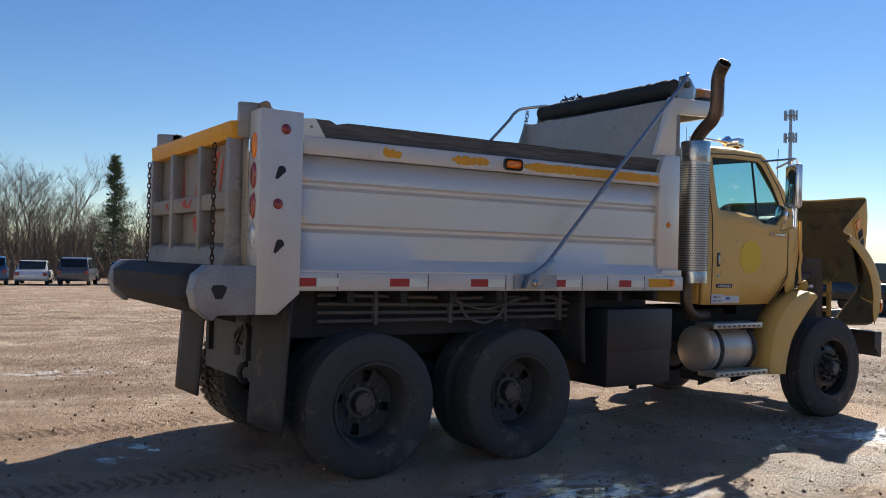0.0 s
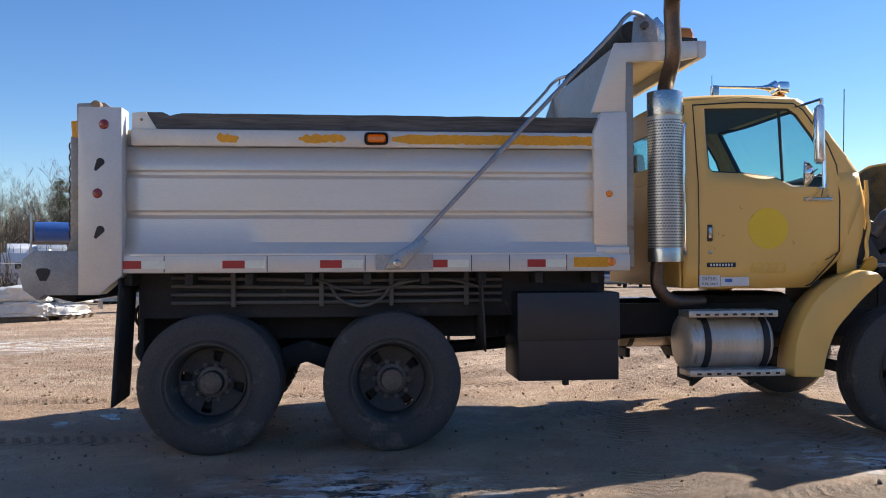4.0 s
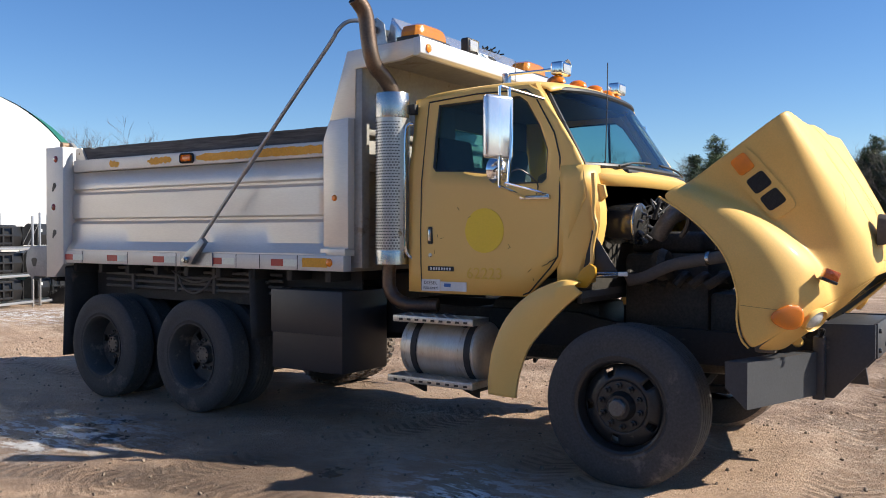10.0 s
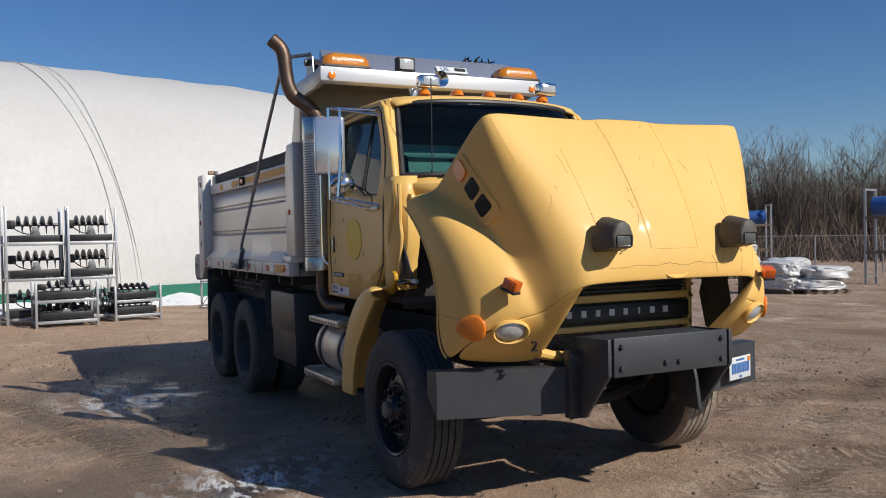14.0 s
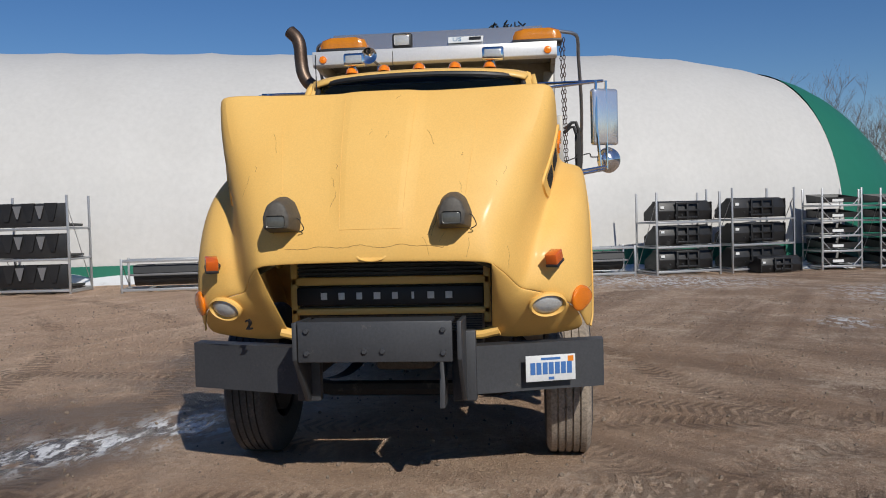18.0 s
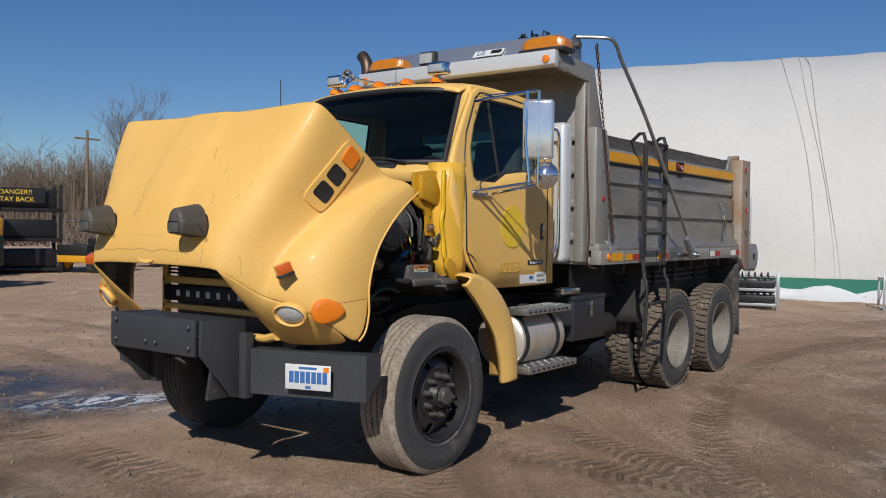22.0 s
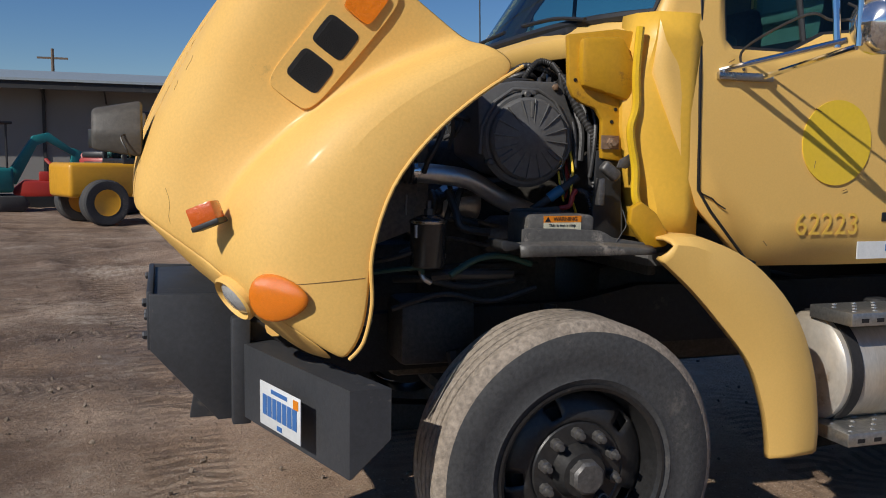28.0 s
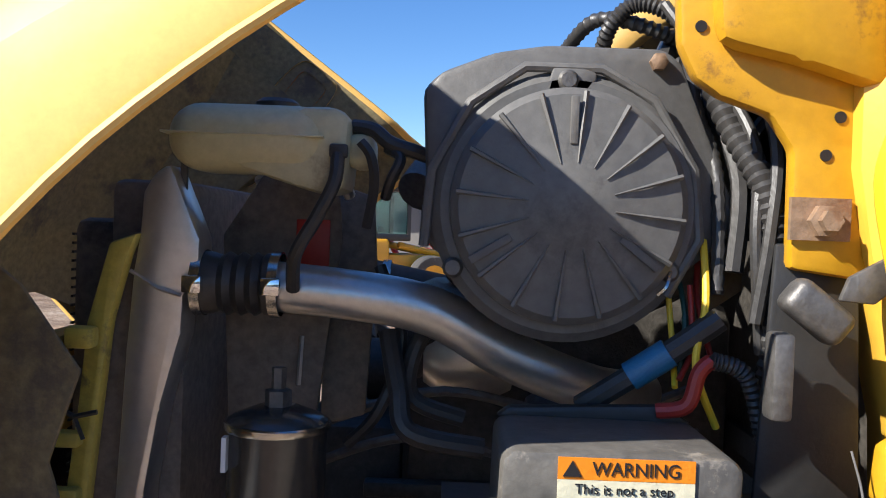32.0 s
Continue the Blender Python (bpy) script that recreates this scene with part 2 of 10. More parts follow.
M["mirror_shell"] = material("bright_mirror_shell", (0.80, 0.81, 0.82), 0.16, 0.75, second=(0.70, 0.71, 0.72), scale=5, grain=0.03, bump=0.0)
M["rim_black"] = material("black_rim_paint", (0.025, 0.025, 0.026), 0.35, second=(0.04, 0.036, 0.032), scale=6, grain=0.2, bump=0.1, dirt=(0.13, 0.11, 0.09), dirt_scale=7, dirt_cut=0.64)
M["rim_dust"] = material("dusty_dark_rim", (0.075, 0.073, 0.07), 0.7, second=(0.04, 0.038, 0.036), scale=6, grain=0.15, bump=0.12, dirt=(0.15, 0.135, 0.115), dirt_scale=6, dirt_cut=0.58)
M["rim_grey"] = material("muddy_grey_rim", (0.33, 0.30, 0.26), 0.75, 0.2, second=(0.10, 0.09, 0.08), scale=5, grain=0.2, bump=0.2, dirt=(0.30, 0.27, 0.23), dirt_scale=5, dirt_cut=0.6)
M["hub"] = material("dull_hub_metal", (0.20, 0.19, 0.18), 0.5, 0.6, second=(0.08, 0.075, 0.07), scale=12, grain=0.2, bump=0.2)
M["chrome"] = material("chrome", (0.86, 0.87, 0.88), 0.09, 1.0, second=(0.78, 0.79, 0.8), scale=6, grain=0.02, bump=0.0, rough_var=0.05)
M["chrome_dull"] = material("dull_chrome", (0.62, 0.61, 0.58), 0.25, 1.0, second=(0.42, 0.40, 0.36), scale=5, grain=0.1, bump=0.05)
M["exhaust"] = material("heat_stained_exhaust", (0.20, 0.15, 0.115), 0.45, 0.8, second=(0.10, 0.06, 0.04), scale=4, amount=0.9, grain=0.15, bump=0.08)
M["guard_steel"] = material("weathered_guard_steel", (0.66, 0.64, 0.60), 0.34, 0.7, second=(0.48, 0.44, 0.38), scale=4, grain=0.12, bump=0.05, dirt=(0.22, 0.15, 0.09), dirt_scale=5, dirt_cut=0.60)
M["alu"] = material("tread_aluminium", (0.60, 0.59, 0.56), 0.38, 0.9, second=(0.42, 0.41, 0.39), scale=5, grain=0.15, bump=0.1, dirt=(0.24, 0.21, 0.18), dirt_scale=6, dirt_cut=0.62)
M["tank"] = material("stained_aluminium_tank", (0.72, 0.69, 0.63), 0.36, 0.5, second=(0.50, 0.38, 0.24), scale=3.0, amount=0.9, grain=0.08, stretch=(2.2, 0.5, 0.5), bump=0.03, dirt=(0.30, 0.19, 0.09), dirt_scale=2.8, dirt_cut=0.57)
M["white_panel"] = material("white_stack_guard", (0.66, 0.67, 0.68), 0.35, 0.25, second=(0.55, 0.56, 0.57), scale=3, grain=0.04)
M["black_plastic"] = material("black_plastic", (0.022, 0.022, 0.023), 0.5, second=(0.04, 0.039, 0.037), scale=5, grain=0.12, bump=0.1, dirt=(0.10, 0.09, 0.075), dirt_scale=6, dirt_cut=0.66)
M["cleaner"] = material("air_cleaner_plastic", (0.105, 0.104, 0.104), 0.48, second=(0.145, 0.14, 0.13), scale=5, amount=0.8, grain=0.12, bump=0.08, dirt=(0.065, 0.063, 0.06), dirt_scale=5, dirt_cut=0.6)
M["engine"] = material("oily_engine_iron", (0.075, 0.069, 0.061), 0.55, 0.2, second=(0.11, 0.095, 0.078), scale=7, grain=0.25, bump=0.25, dirt=(0.05, 0.042, 0.035), dirt_scale=8, dirt_cut=0.58)
M["bay_dust"] = material("dusty_bay_panel", (0.21, 0.18, 0.145), 0.8, second=(0.28, 0.24, 0.19), scale=4, amount=0.9, grain=0.2, bump=0.15, dirt=(0.07, 0.06, 0.05), dirt_scale=5, dirt_cut=0.58)
M["radiator"] = material("radiator_brown", (0.19, 0.16, 0.13), 0.75, second=(0.26, 0.22, 0.18), scale=4, amount=0.8, grain=0.2, bump=0.15, dirt=(0.08, 0.066, 0.053), dirt_scale=4, dirt_cut=0.58)
M["cast_alu"] = material("cast_aluminium_pipe", (0.72, 0.71, 0.69), 0.34, 0.8, second=(0.52, 0.49, 0.45), scale=5, amount=0.7, grain=0.06, bump=0.05, dirt=(0.34, 0.29, 0.23), dirt_scale=7, dirt_cut=0.62)
M["reservoir"] = material("yellowed_reservoir", (0.62, 0.57, 0.40), 0.42, second=(0.52, 0.50, 0.26), scale=4, amount=0.8, grain=0.08, bump=0.05, dirt=(0.33, 0.27, 0.17), dirt_scale=5, dirt_cut=0.62)
M["filter_black"] = material("glossy_filter_paint", (0.035, 0.034, 0.033), 0.22, second=(0.05, 0.048, 0.045), scale=6, grain=0.08, bump=0.03, coat=0.4)
M["support_yellow"] = material("dirty_support_paint", (0.66, 0.53, 0.09), 0.5, second=(0.40, 0.34, 0.10), scale=6, amount=0.9, grain=0.12, bump=0.12, dirt=(0.13, 0.11, 0.06), dirt_scale=8, dirt_cut=0.56)
M["dusty_plastic"] = material("dusty_black_plastic", (0.082, 0.079, 0.075), 0.5, second=(0.15, 0.138, 0.12), scale=4, amount=0.9, grain=0.18, bump=0.12, dirt=(0.32, 0.28, 0.23), dirt_scale=6, dirt_cut=0.60)
M["yellow_cowl"] = material("golden_cowl_paint", (0.82, 0.48, 0.055), 0.40, second=(0.76, 0.42, 0.045), scale=2.5, grain=0.04, bump=0.04, coat=0.1, dirt=(0.55, 0.28, 0.05), dirt_scale=6, dirt_cut=0.67)
M["hose"] = material("black_hose", (0.035, 0.034, 0.034), 0.42, second=(0.07, 0.065, 0.06), scale=9, grain=0.15, bump=0.12)
M["blue_band"] = material("blue_band", (0.03, 0.17, 0.32), 0.4, grain=0.05)
M["red_wire"] = material("red_cable", (0.40, 0.03, 0.02), 0.45, grain=0.05)
M["green_hose"] = material("green_hose", (0.02, 0.075, 0.06), 0.5, grain=0.05)
M["warning_orange"] = material("warning_orange", (0.80, 0.24, 0.01), 0.45, grain=0.03)
M["cream"] = material("cream_label", (0.70, 0.66, 0.48), 0.5, grain=0.04)
M["white_label"] = material("white_label", (0.74, 0.75, 0.74), 0.5, grain=0.04, dirt=(0.5, 0.47, 0.4), dirt_scale=12, dirt_cut=0.68)
M["ink"] = material("black_ink", (0.012, 0.012, 0.014), 0.5, grain=0.02, bump=0)
M["blue_ink"] = material("blue_ink", (0.05, 0.16, 0.42), 0.5, grain=0.02, bump=0)
M["amber"] = glow_lens("amber_lens", (0.95, 0.24, 0.006))
M["marker_red"] = glow_lens("red_orange_marker_lens", (0.72, 0.13, 0.014))
M["beacon_amber"] = glow_lens("beacon_amber", (0.62, 0.21, 0.006))
M["red_lens"] = glow_lens("red_lens", (0.30, 0.025, 0.02))
M["clear_lens"] = material("clear_lamp_lens", (0.62, 0.63, 0.62), 0.12, 0.3, second=(0.45, 0.46, 0.46), scale=14, grain=0.1, grain_scale=80, bump=0.3, bump_scale=45)
M["pod_shell"] = material("sun_bleached_pod_plastic", (0.075, 0.068, 0.058), 0.6, second=(0.12, 0.105, 0.085), scale=7, amount=0.8, grain=0.15, bump=0.12)
M["convex_shell"] = material("bright_convex_shell", (0.90, 0.90, 0.90), 0.10, 0.95, second=(0.84, 0.84, 0.84), scale=6, grain=0.03, bump=0.0)
M["pod_glass"] = material("dull_pod_glass", (0.14, 0.14, 0.125), 0.2, 0.2, second=(0.08, 0.08, 0.075), scale=9, grain=0.1)
M["mesh_black"] = material("black_mesh_grille", (0.008, 0.008, 0.009), 0.6, bump=0.3, bump_scale=120)
M["window"] = glass_material("cab_glass", (0.50, 0.76, 0.74))
M["windscreen"] = glass_material("windscreen_glass", (0.50, 0.68, 0.68))
M["mirror"] = material("mirror_glass", (0.85, 0.88, 0.9), 0.02, 1.0, grain=0.0, bump=0, rough_var=0.0)
M["seat"] = material("grey_seat_cloth", (0.05, 0.055, 0.06), 0.9, grain=0.2, bump=0.3)
M["trim_grey"] = material("grey_cab_trim", (0.13, 0.125, 0.12), 0.8, grain=0.1)
M["chain"] = material("rusty_chain", (0.13, 0.07, 0.045), 0.75, 0.4, second=(0.06, 0.04, 0.03), scale=20, grain=0.3, bump=0.3)
M["tarp"] = material("dark_mesh_tarp", (0.02, 0.024, 0.024), 0.8, grain=0.2, bump=0.4)
M["deflector"] = material("brushed_aluminium_sheet", (0.80, 0.82, 0.84), 0.22, 0.8, second=(0.68, 0.70, 0.72), scale=3, grain=0.04, bump=0.02)
M["galv"] = material("galvanised_tube", (0.42, 0.44, 0.46), 0.38, 0.85, second=(0.30, 0.31, 0.33), scale=6, grain=0.12, bump=0.05)
M["flap"] = material("mud_flap_rubber", (0.035, 0.036, 0.038), 0.7, second=(0.07, 0.06, 0.05), scale=4, grain=0.15, bump=0.15, dirt=(0.13, 0.10, 0.08), dirt_scale=3, dirt_cut=0.58)
M["rack_grey"] = material("galvanised_rack", (0.50, 0.51, 0.52), 0.4, 0.6, second=(0.36, 0.36, 0.36), scale=5, grain=0.1, bump=0.05)
M["black_goods"] = material("black_attachments", (0.012, 0.012, 0.013), 0.45, second=(0.03, 0.03, 0.03), scale=5, grain=0.15, bump=0.1, object_random=0.25)
M["fabric"] = material("white_dome_fabric", (0.575, 0.565, 0.54), 0.6, second=(0.50, 0.49, 0.465), scale=0.35, amount=0.7, grain=0.04, grain_scale=6, bump=0.15, bump_scale=2.2, dirt=(0.54, 0.53, 0.49), dirt_scale=0.5, dirt_cut=0.66)
M["fabric_green"] = material("green_dome_fabric", (0.015, 0.16, 0.10), 0.5, second=(0.012, 0.13, 0.085), scale=0.5, grain=0.05, bump=0.15, bump_scale=2.2)
M["snow"] = material("old_snow", (0.80, 0.81, 0.83), 0.6, second=(0.62, 0.60, 0.57), scale=1.4, grain=0.08, bump=0.5, bump_scale=9, dirt=(0.30, 0.26, 0.22), dirt_scale=2.4, dirt_cut=0.63)
M["bark"] = material("bare_bark", (0.20, 0.165, 0.135), 0.9, second=(0.09, 0.075, 0.065), scale=1.2, grain=0.2, bump=0.3, object_random=0.3)
M["brush"] = material("dry_brush", (0.27, 0.20, 0.145), 0.95, second=(0.17, 0.125, 0.09), scale=0.8, grain=0.25, bump=0.4, object_random=0.25)
M["needles"] = material("pine_needles", (0.11, 0.155, 0.075), 0.8, second=(0.14, 0.175, 0.085), scale=0.9, grain=0.2, bump=0.2, object_random=0.25)
M["shed_wall"] = material("shed_sheet_metal", (0.22, 0.21, 0.195), 0.6, second=(0.16, 0.15, 0.14), scale=0.7, grain=0.1, bump=0.1)
M["shed_roof"] = material("shed_roof_metal", (0.42, 0.47, 0.48), 0.45, 0.3, grain=0.08)
M["machine_yellow"] = material("machine_yellow", (0.70, 0.34, 0.02), 0.4, grain=0.05, dirt=(0.2, 0.15, 0.1), dirt_scale=3, dirt_cut=0.66)
M["machine_black"] = material("machine_black", (0.02, 0.02, 0.021), 0.45, grain=0.1)
M["machine_red"] = material("machine_red", (0.42, 0.035, 0.025), 0.4, grain=0.05)
M["machine_teal"] = material("machine_teal", (0.02, 0.20, 0.20), 0.4, grain=0.05)
M["machine_blue"] = material("machine_blue", (0.03, 0.10, 0.34), 0.4, grain=0.05)
M["bag_red"] = material("red_wrapped_bags", (0.62, 0.04, 0.07), 0.35, second=(0.75, 0.30, 0.32), scale=7, amount=0.6, grain=0.1, bump=0.4, bump_scale=12)
M["bag_white"] = material("white_wrapped_pallet", (0.72, 0.72, 0.70), 0.35, second=(0.45, 0.45, 0.44), scale=6, amount=0.8, grain=0.1, bump=0.5, bump_scale=10)
for nm, col in (("car_white", (0.74, 0.75, 0.76)), ("car_silver", (0.36, 0.38, 0.40)), ("car_black", (0.012, 0.013, 0.016)), ("car_blue", (0.05, 0.13, 0.24)), ("car_red", (0.22, 0.02, 0.025)), ("car_grey", (0.10, 0.11, 0.12))):
    M[nm] = material(nm + "_paint", col, 0.25, 0.1, grain=0.02, bump=0, coat=0.5)
M["car_glass"] = material("dark_car_glass", (0.015, 0.018, 0.02), 0.06, grain=0.0, bump=0)

# ---- mesh helpers ----


def shade(me, angle=35):
    me.polygons.foreach_set("use_smooth", [True] * len(me.polygons))
    me.set_sharp_from_angle(angle=radians(angle))


def part(name, bm, mat, parent=None, label="", smooth=True):
    """Links a bmesh as one mesh object under a thing or under a part."""
    me = bpy.data.meshes.new(name)
    bmesh.ops.recalc_face_normals(bm, faces=bm.faces)
    bm.to_mesh(me)
    bm.free()
    if isinstance(mat, (list, tuple)):
        for k in mat:
            me.materials.append(M[k])
    else:
        me.materials.append(M[mat])
    if smooth:
        shade(me)
    ob = new(name, me)
    ob.parent = parent
    if label:
        ob["label"] = label
    return ob


def twin(ob, m, parent=None):
    """Another object on the same mesh, at the pose m."""
    o = new(ob.name.split(".")[0], ob.data)
    o.parent = parent or ob.parent
    o.matrix_basis = m
    if "label" in ob:
        o["label"] = ob["label"]
    return o


def thing(name, label, category, at=(0, 0, 0), group="", kind="", turn=0):
    e = new(name)
    e.empty_display_size = 0.2
    e.matrix_basis = pose(*at, 0, 0, turn)
    return tagged(e, label, category, group, kind)


def box(bm, x0, x1, y0, y1, z0, z1, bevel=0.0, seg=2, mi=0):
    r = bmesh.ops.create_cube(bm, size=1.0, matrix=Matrix.Translation(((x0 + x1) / 2, (y0 + y1) / 2, (z0 + z1) / 2)) @ Matrix.Diagonal((abs(x1 - x0), abs(y1 - y0), abs(z1 - z0), 1)))
    vs = r["verts"]
    fs = list({f for v in vs for f in v.link_faces})
    for f in fs:
        f.material_index = mi
    if bevel:
        es = list({e for v in vs for e in v.link_edges})
        r2 = bmesh.ops.bevel(bm, geom=es, offset=bevel, segments=seg, profile=0.5, affect="EDGES")
        for f in r2["faces"]:
            f.material_index = mi
    return vs


def bx(x0, x1, y0, y1, z0, z1, bevel=0.0, seg=2):
    bm = bmesh.new()
    box(bm, x0, x1, y0, y1, z0, z1, bevel, seg)
    return bm


def prism(bm, pts, a, b, axis="y", mi=0):
    """A closed outline in two axes, drawn out along the third from a to b."""
    def at(p, h):
        return {"y": (p[0], h, p[1]), "x": (h, p[0], p[1]), "z": (p[0], p[1], h)}[axis]
    lo, hi = [bm.verts.new(at(p, a)) for p in pts], [bm.verts.new(at(p, b)) for p in pts]
    fs = [bm.faces.new(lo), bm.faces.new(hi[::-1])]
    for i in range(len(pts)):
        j = (i + 1) % len(pts)
        fs.append(bm.faces.new((lo[i], hi[i], hi[j], lo[j])))
    for f in fs:
        f.material_index = mi
    return lo + hi


def pr(pts, a, b, axis="y", bevel=0.0):
    bm = bmesh.new()
    prism(bm, pts, a, b, axis)
    bmesh.ops.recalc_face_normals(bm, faces=bm.faces)
    if bevel:
        bmesh.ops.bevel(bm, geom=list(bm.edges), offset=bevel, segments=2, profile=0.5, affect="EDGES", clamp_overlap=True)
    return bm


def basis(d):
    d = Vector(d).normalized()
    u = d.cross(Vector((0, 0, 1)) if abs(d.z) < 0.95 else Vector((1, 0, 0))).normalized()
    return u, d.cross(u)


def tube(bm, pts, r, seg=10, cap=True, mi=0):
    """A round tube through the points; r is one radius, or one for each."""
    pts = [Vector(p) for p in pts]
    rs = r if isinstance(r, (list, tuple)) else [r] * len(pts)
    rings, u = [], None
    for i, p in enumerate(pts):
        d = (pts[min(i + 1, len(pts) - 1)] - pts[max(i - 1, 0)]).normalized()
        if u is None:
            u, _ = basis(d)
        u = (u - d * u.dot(d)).normalized()
        v = d.cross(u)
        rings.append([bm.verts.new(p + rs[i] * (math.cos(2 * math.pi * k / seg) * u + math.sin(2 * math.pi * k / seg) * v)) for k in range(seg)])
    for a, b in zip(rings, rings[1:]):
        for k in range(seg):
            f = bm.faces.new((a[k], a[(k + 1) % seg], b[(k + 1) % seg], b[k]))
            f.material_index = mi
    if cap:
        for ring in (rings[0][::-1], rings[-1]):
            bm.faces.new(ring).material_index = mi


def tb(pts, r, seg=10, cap=True):
    bm = bmesh.new()
    tube(bm, pts, r, seg, cap)
    return bm


def bent(pts, n=6):
    """A smooth line through the points."""
    p = [Vector(q) for q in pts]
    out = []
    for i in range(len(p) - 1):
        a, b, c, d = p[max(i - 1, 0)], p[i], p[i + 1], p[min(i + 2, len(p) - 1)]
        for k in range(n):
            t = k / n
            out.append(0.5 * ((2 * b) + (c - a) * t + (2 * a - 5 * b + 4 * c - d) * t * t + (3 * b - a - 3 * c + d) * t ** 3))
    return out + [p[-1]]


def lathe(bm, prof, axis="y", at=(0, 0, 0), seg=48, closed=False, mi=0, cap=True):
    """A profile of (radius, height) turned round an axis."""
    rings = []
    for r, h in prof:
        ring = []
        for k in range(seg):
            c, s = r * math.cos(2 * math.pi * k / seg), r * math.sin(2 * math.pi * k / seg)
            q = {"y": (c, h, s), "x": (h, c, s), "z": (c, s, h)}[axis]
            ring.append(bm.verts.new(Vector(at) + Vector(q)))
        rings.append(ring)
    pairs = list(zip(rings, rings[1:])) + ([(rings[-1], rings[0])] if closed else [])
    for a, b in pairs:
        for k in range(seg):
            bm.faces.new((a[k], a[(k + 1) % seg], b[(k + 1) % seg], b[k])).material_index = mi
    if cap and not closed:
        for ring in (rings[0], rings[-1][::-1]):
            if (ring[0].co - ring[seg // 2].co).length > 1e-4:
                bm.faces.new(ring).material_index = mi


def lt(prof, axis="y", at=(0, 0, 0), seg=48, closed=False, cap=True):
    bm = bmesh.new()
    lathe(bm, prof, axis, at, seg, closed, 0, cap)
    return bm


def sheet(rows, mi=None, flip=False):
    """A grid of points as a surface."""
    bm = bmesh.new()
    vs = [[bm.verts.new(p) for p in row] for row in rows]
    for i in range(len(vs) - 1):
        for j in range(len(vs[0]) - 1):
            bm.faces.new((vs[i][j], vs[i + 1][j], vs[i + 1][j + 1], vs[i][j + 1]))
    bmesh.ops.remove_doubles(bm, verts=bm.verts, dist=1e-4)
    return bm


def solid(ob, thick, offset=-1.0):
    md = ob.modifiers.new("thick", "SOLIDIFY")
    md.thickness, md.offset = thick, offset
    return ob


def smoothed(ob, levels=2):
    md = ob.modifiers.new("smooth", "SUBSURF")
    md.levels = md.render_levels = levels
    return ob


def words(text, size, m, mat, parent, name="lettering", label="", spacing=1.0, depth=0.0008, xscale=1.0):
    """Raised letters as a mesh, centred on the pose m (text runs along its x, up along its y)."""
    cu = bpy.data.curves.new(name, "FONT")
    cu.body, cu.size, cu.extrude, cu.align_x, cu.align_y, cu.space_character = text, size, depth, "CENTER", "CENTER", spacing
    tmp = bpy.data.objects.new(name, cu)
    scene.collection.objects.link(tmp)
    me = bpy.data.meshes.new_from_object(tmp.evaluated_get(bpy.context.evaluated_depsgraph_get()))
    bpy.data.objects.remove(tmp)
    me.materials.clear()
    me.materials.append(M[mat])
    me.transform(Matrix.Diagonal((xscale, 1, 1, 1)))
    ob = new(name, me)
    ob.parent = parent
    ob.matrix_basis = m
    if label:
        ob["label"] = label
    return ob


def facing(at, right, up):
    """A pose whose x is right and y is up."""
    x = Vector(right).normalized()
    z = x.cross(Vector(up)).normalized()
    y = z.cross(x)
    return Matrix.Translation(at) @ Matrix((x, y, z)).transposed().to_4x4()

# ---- the dump truck: x forward, y to its left ----
truck = thing("dump_truck", "yellow and stainless steel dump truck with its hood tilted open", "truck")


def mirror_pts(rows):
    return [[(p[0], -p[1], p[2]) for p in row] for row in rows]


# chassis
for s in (-1, 1):
    part("frame_rail", pr([(-1.36, 0.78), (-1.36, 1.04), (4.2, 1.04), (4.5, 0.98), (5.9, 0.95), (5.9, 0.72), (4.4, 0.74), (4.2, 0.78)], s * 0.40, s * 0.475, "y"), "chassis", truck)
for x in (-1.3, -0.9, 0.0, 0.95, 1.9, 3.0, 4.1):
    part("cross_member", bx(x, x + 0.09, -0.40, 0.40, 0.80, 1.0, 0.01), "chassis", truck)
for x in (-0.675, 0.675):
    bm = tb([(x, -0.95, 0.51), (x, -0.35, 0.51), (x, -0.2, 0.52), (x, 0, 0.53), (x, 0.2, 0.52), (x, 0.35, 0.51), (x, 0.95, 0.51)], [0.075, 0.08, 0.17, 0.22, 0.17, 0.08, 0.075], 16)
    part("rear_axle", bm, "chassis", truck)
part("front_axle", tb([(4.83, -0.95, 0.5), (4.83, -0.6, 0.42), (4.83, 0.6, 0.42), (4.83, 0.95, 0.5)], 0.055, 8), "chassis", truck)
part("drive_shaft", tb([(0.75, 0, 0.6), (2.2, 0, 0.72), (3.6, 0, 0.78)], 0.055, 12), "chassis", truck)
part("transmission", bx(3.3, 4.3, -0.28, 0.28, 0.62, 1.12, 0.08), "engine", truck)
for s in (-1, 1):
    part("walking_beam", pr([(-0.85, 0.44), (-0.5, 0.40), (0.0, 0.60), (0.5, 0.40), (0.85, 0.44), (0.6, 0.58), (0.0, 0.78), (-0.6, 0.58)], s * 0.48, s * 0.60, "y", 0.015), "chassis", truck)
    part("leaf_spring", sheet([[(4.2 + 0.13 * i, y, 0.62 - 0.06 * math.sin(math.pi * i / 10)) for y in (s * 0.40, s * 0.49)] for i in range(11)]), "chassis", truck)
part("subframe", bx(-1.36, 2.45, -0.46, 0.46, 1.06, 1.30, 0.015), "chassis", truck)
part("bed_floor", bx(-1.55, 2.47, -1.10, 1.10, 1.33, 1.40, 0.01), "steel_dirty", truck)
for i in range(9):
    x = -1.3 + i * 0.44
    part("floor_beam", bx(x, x + 0.06, -1.12, 1.12, 1.24, 1.33, 0.006), "chassis", truck)
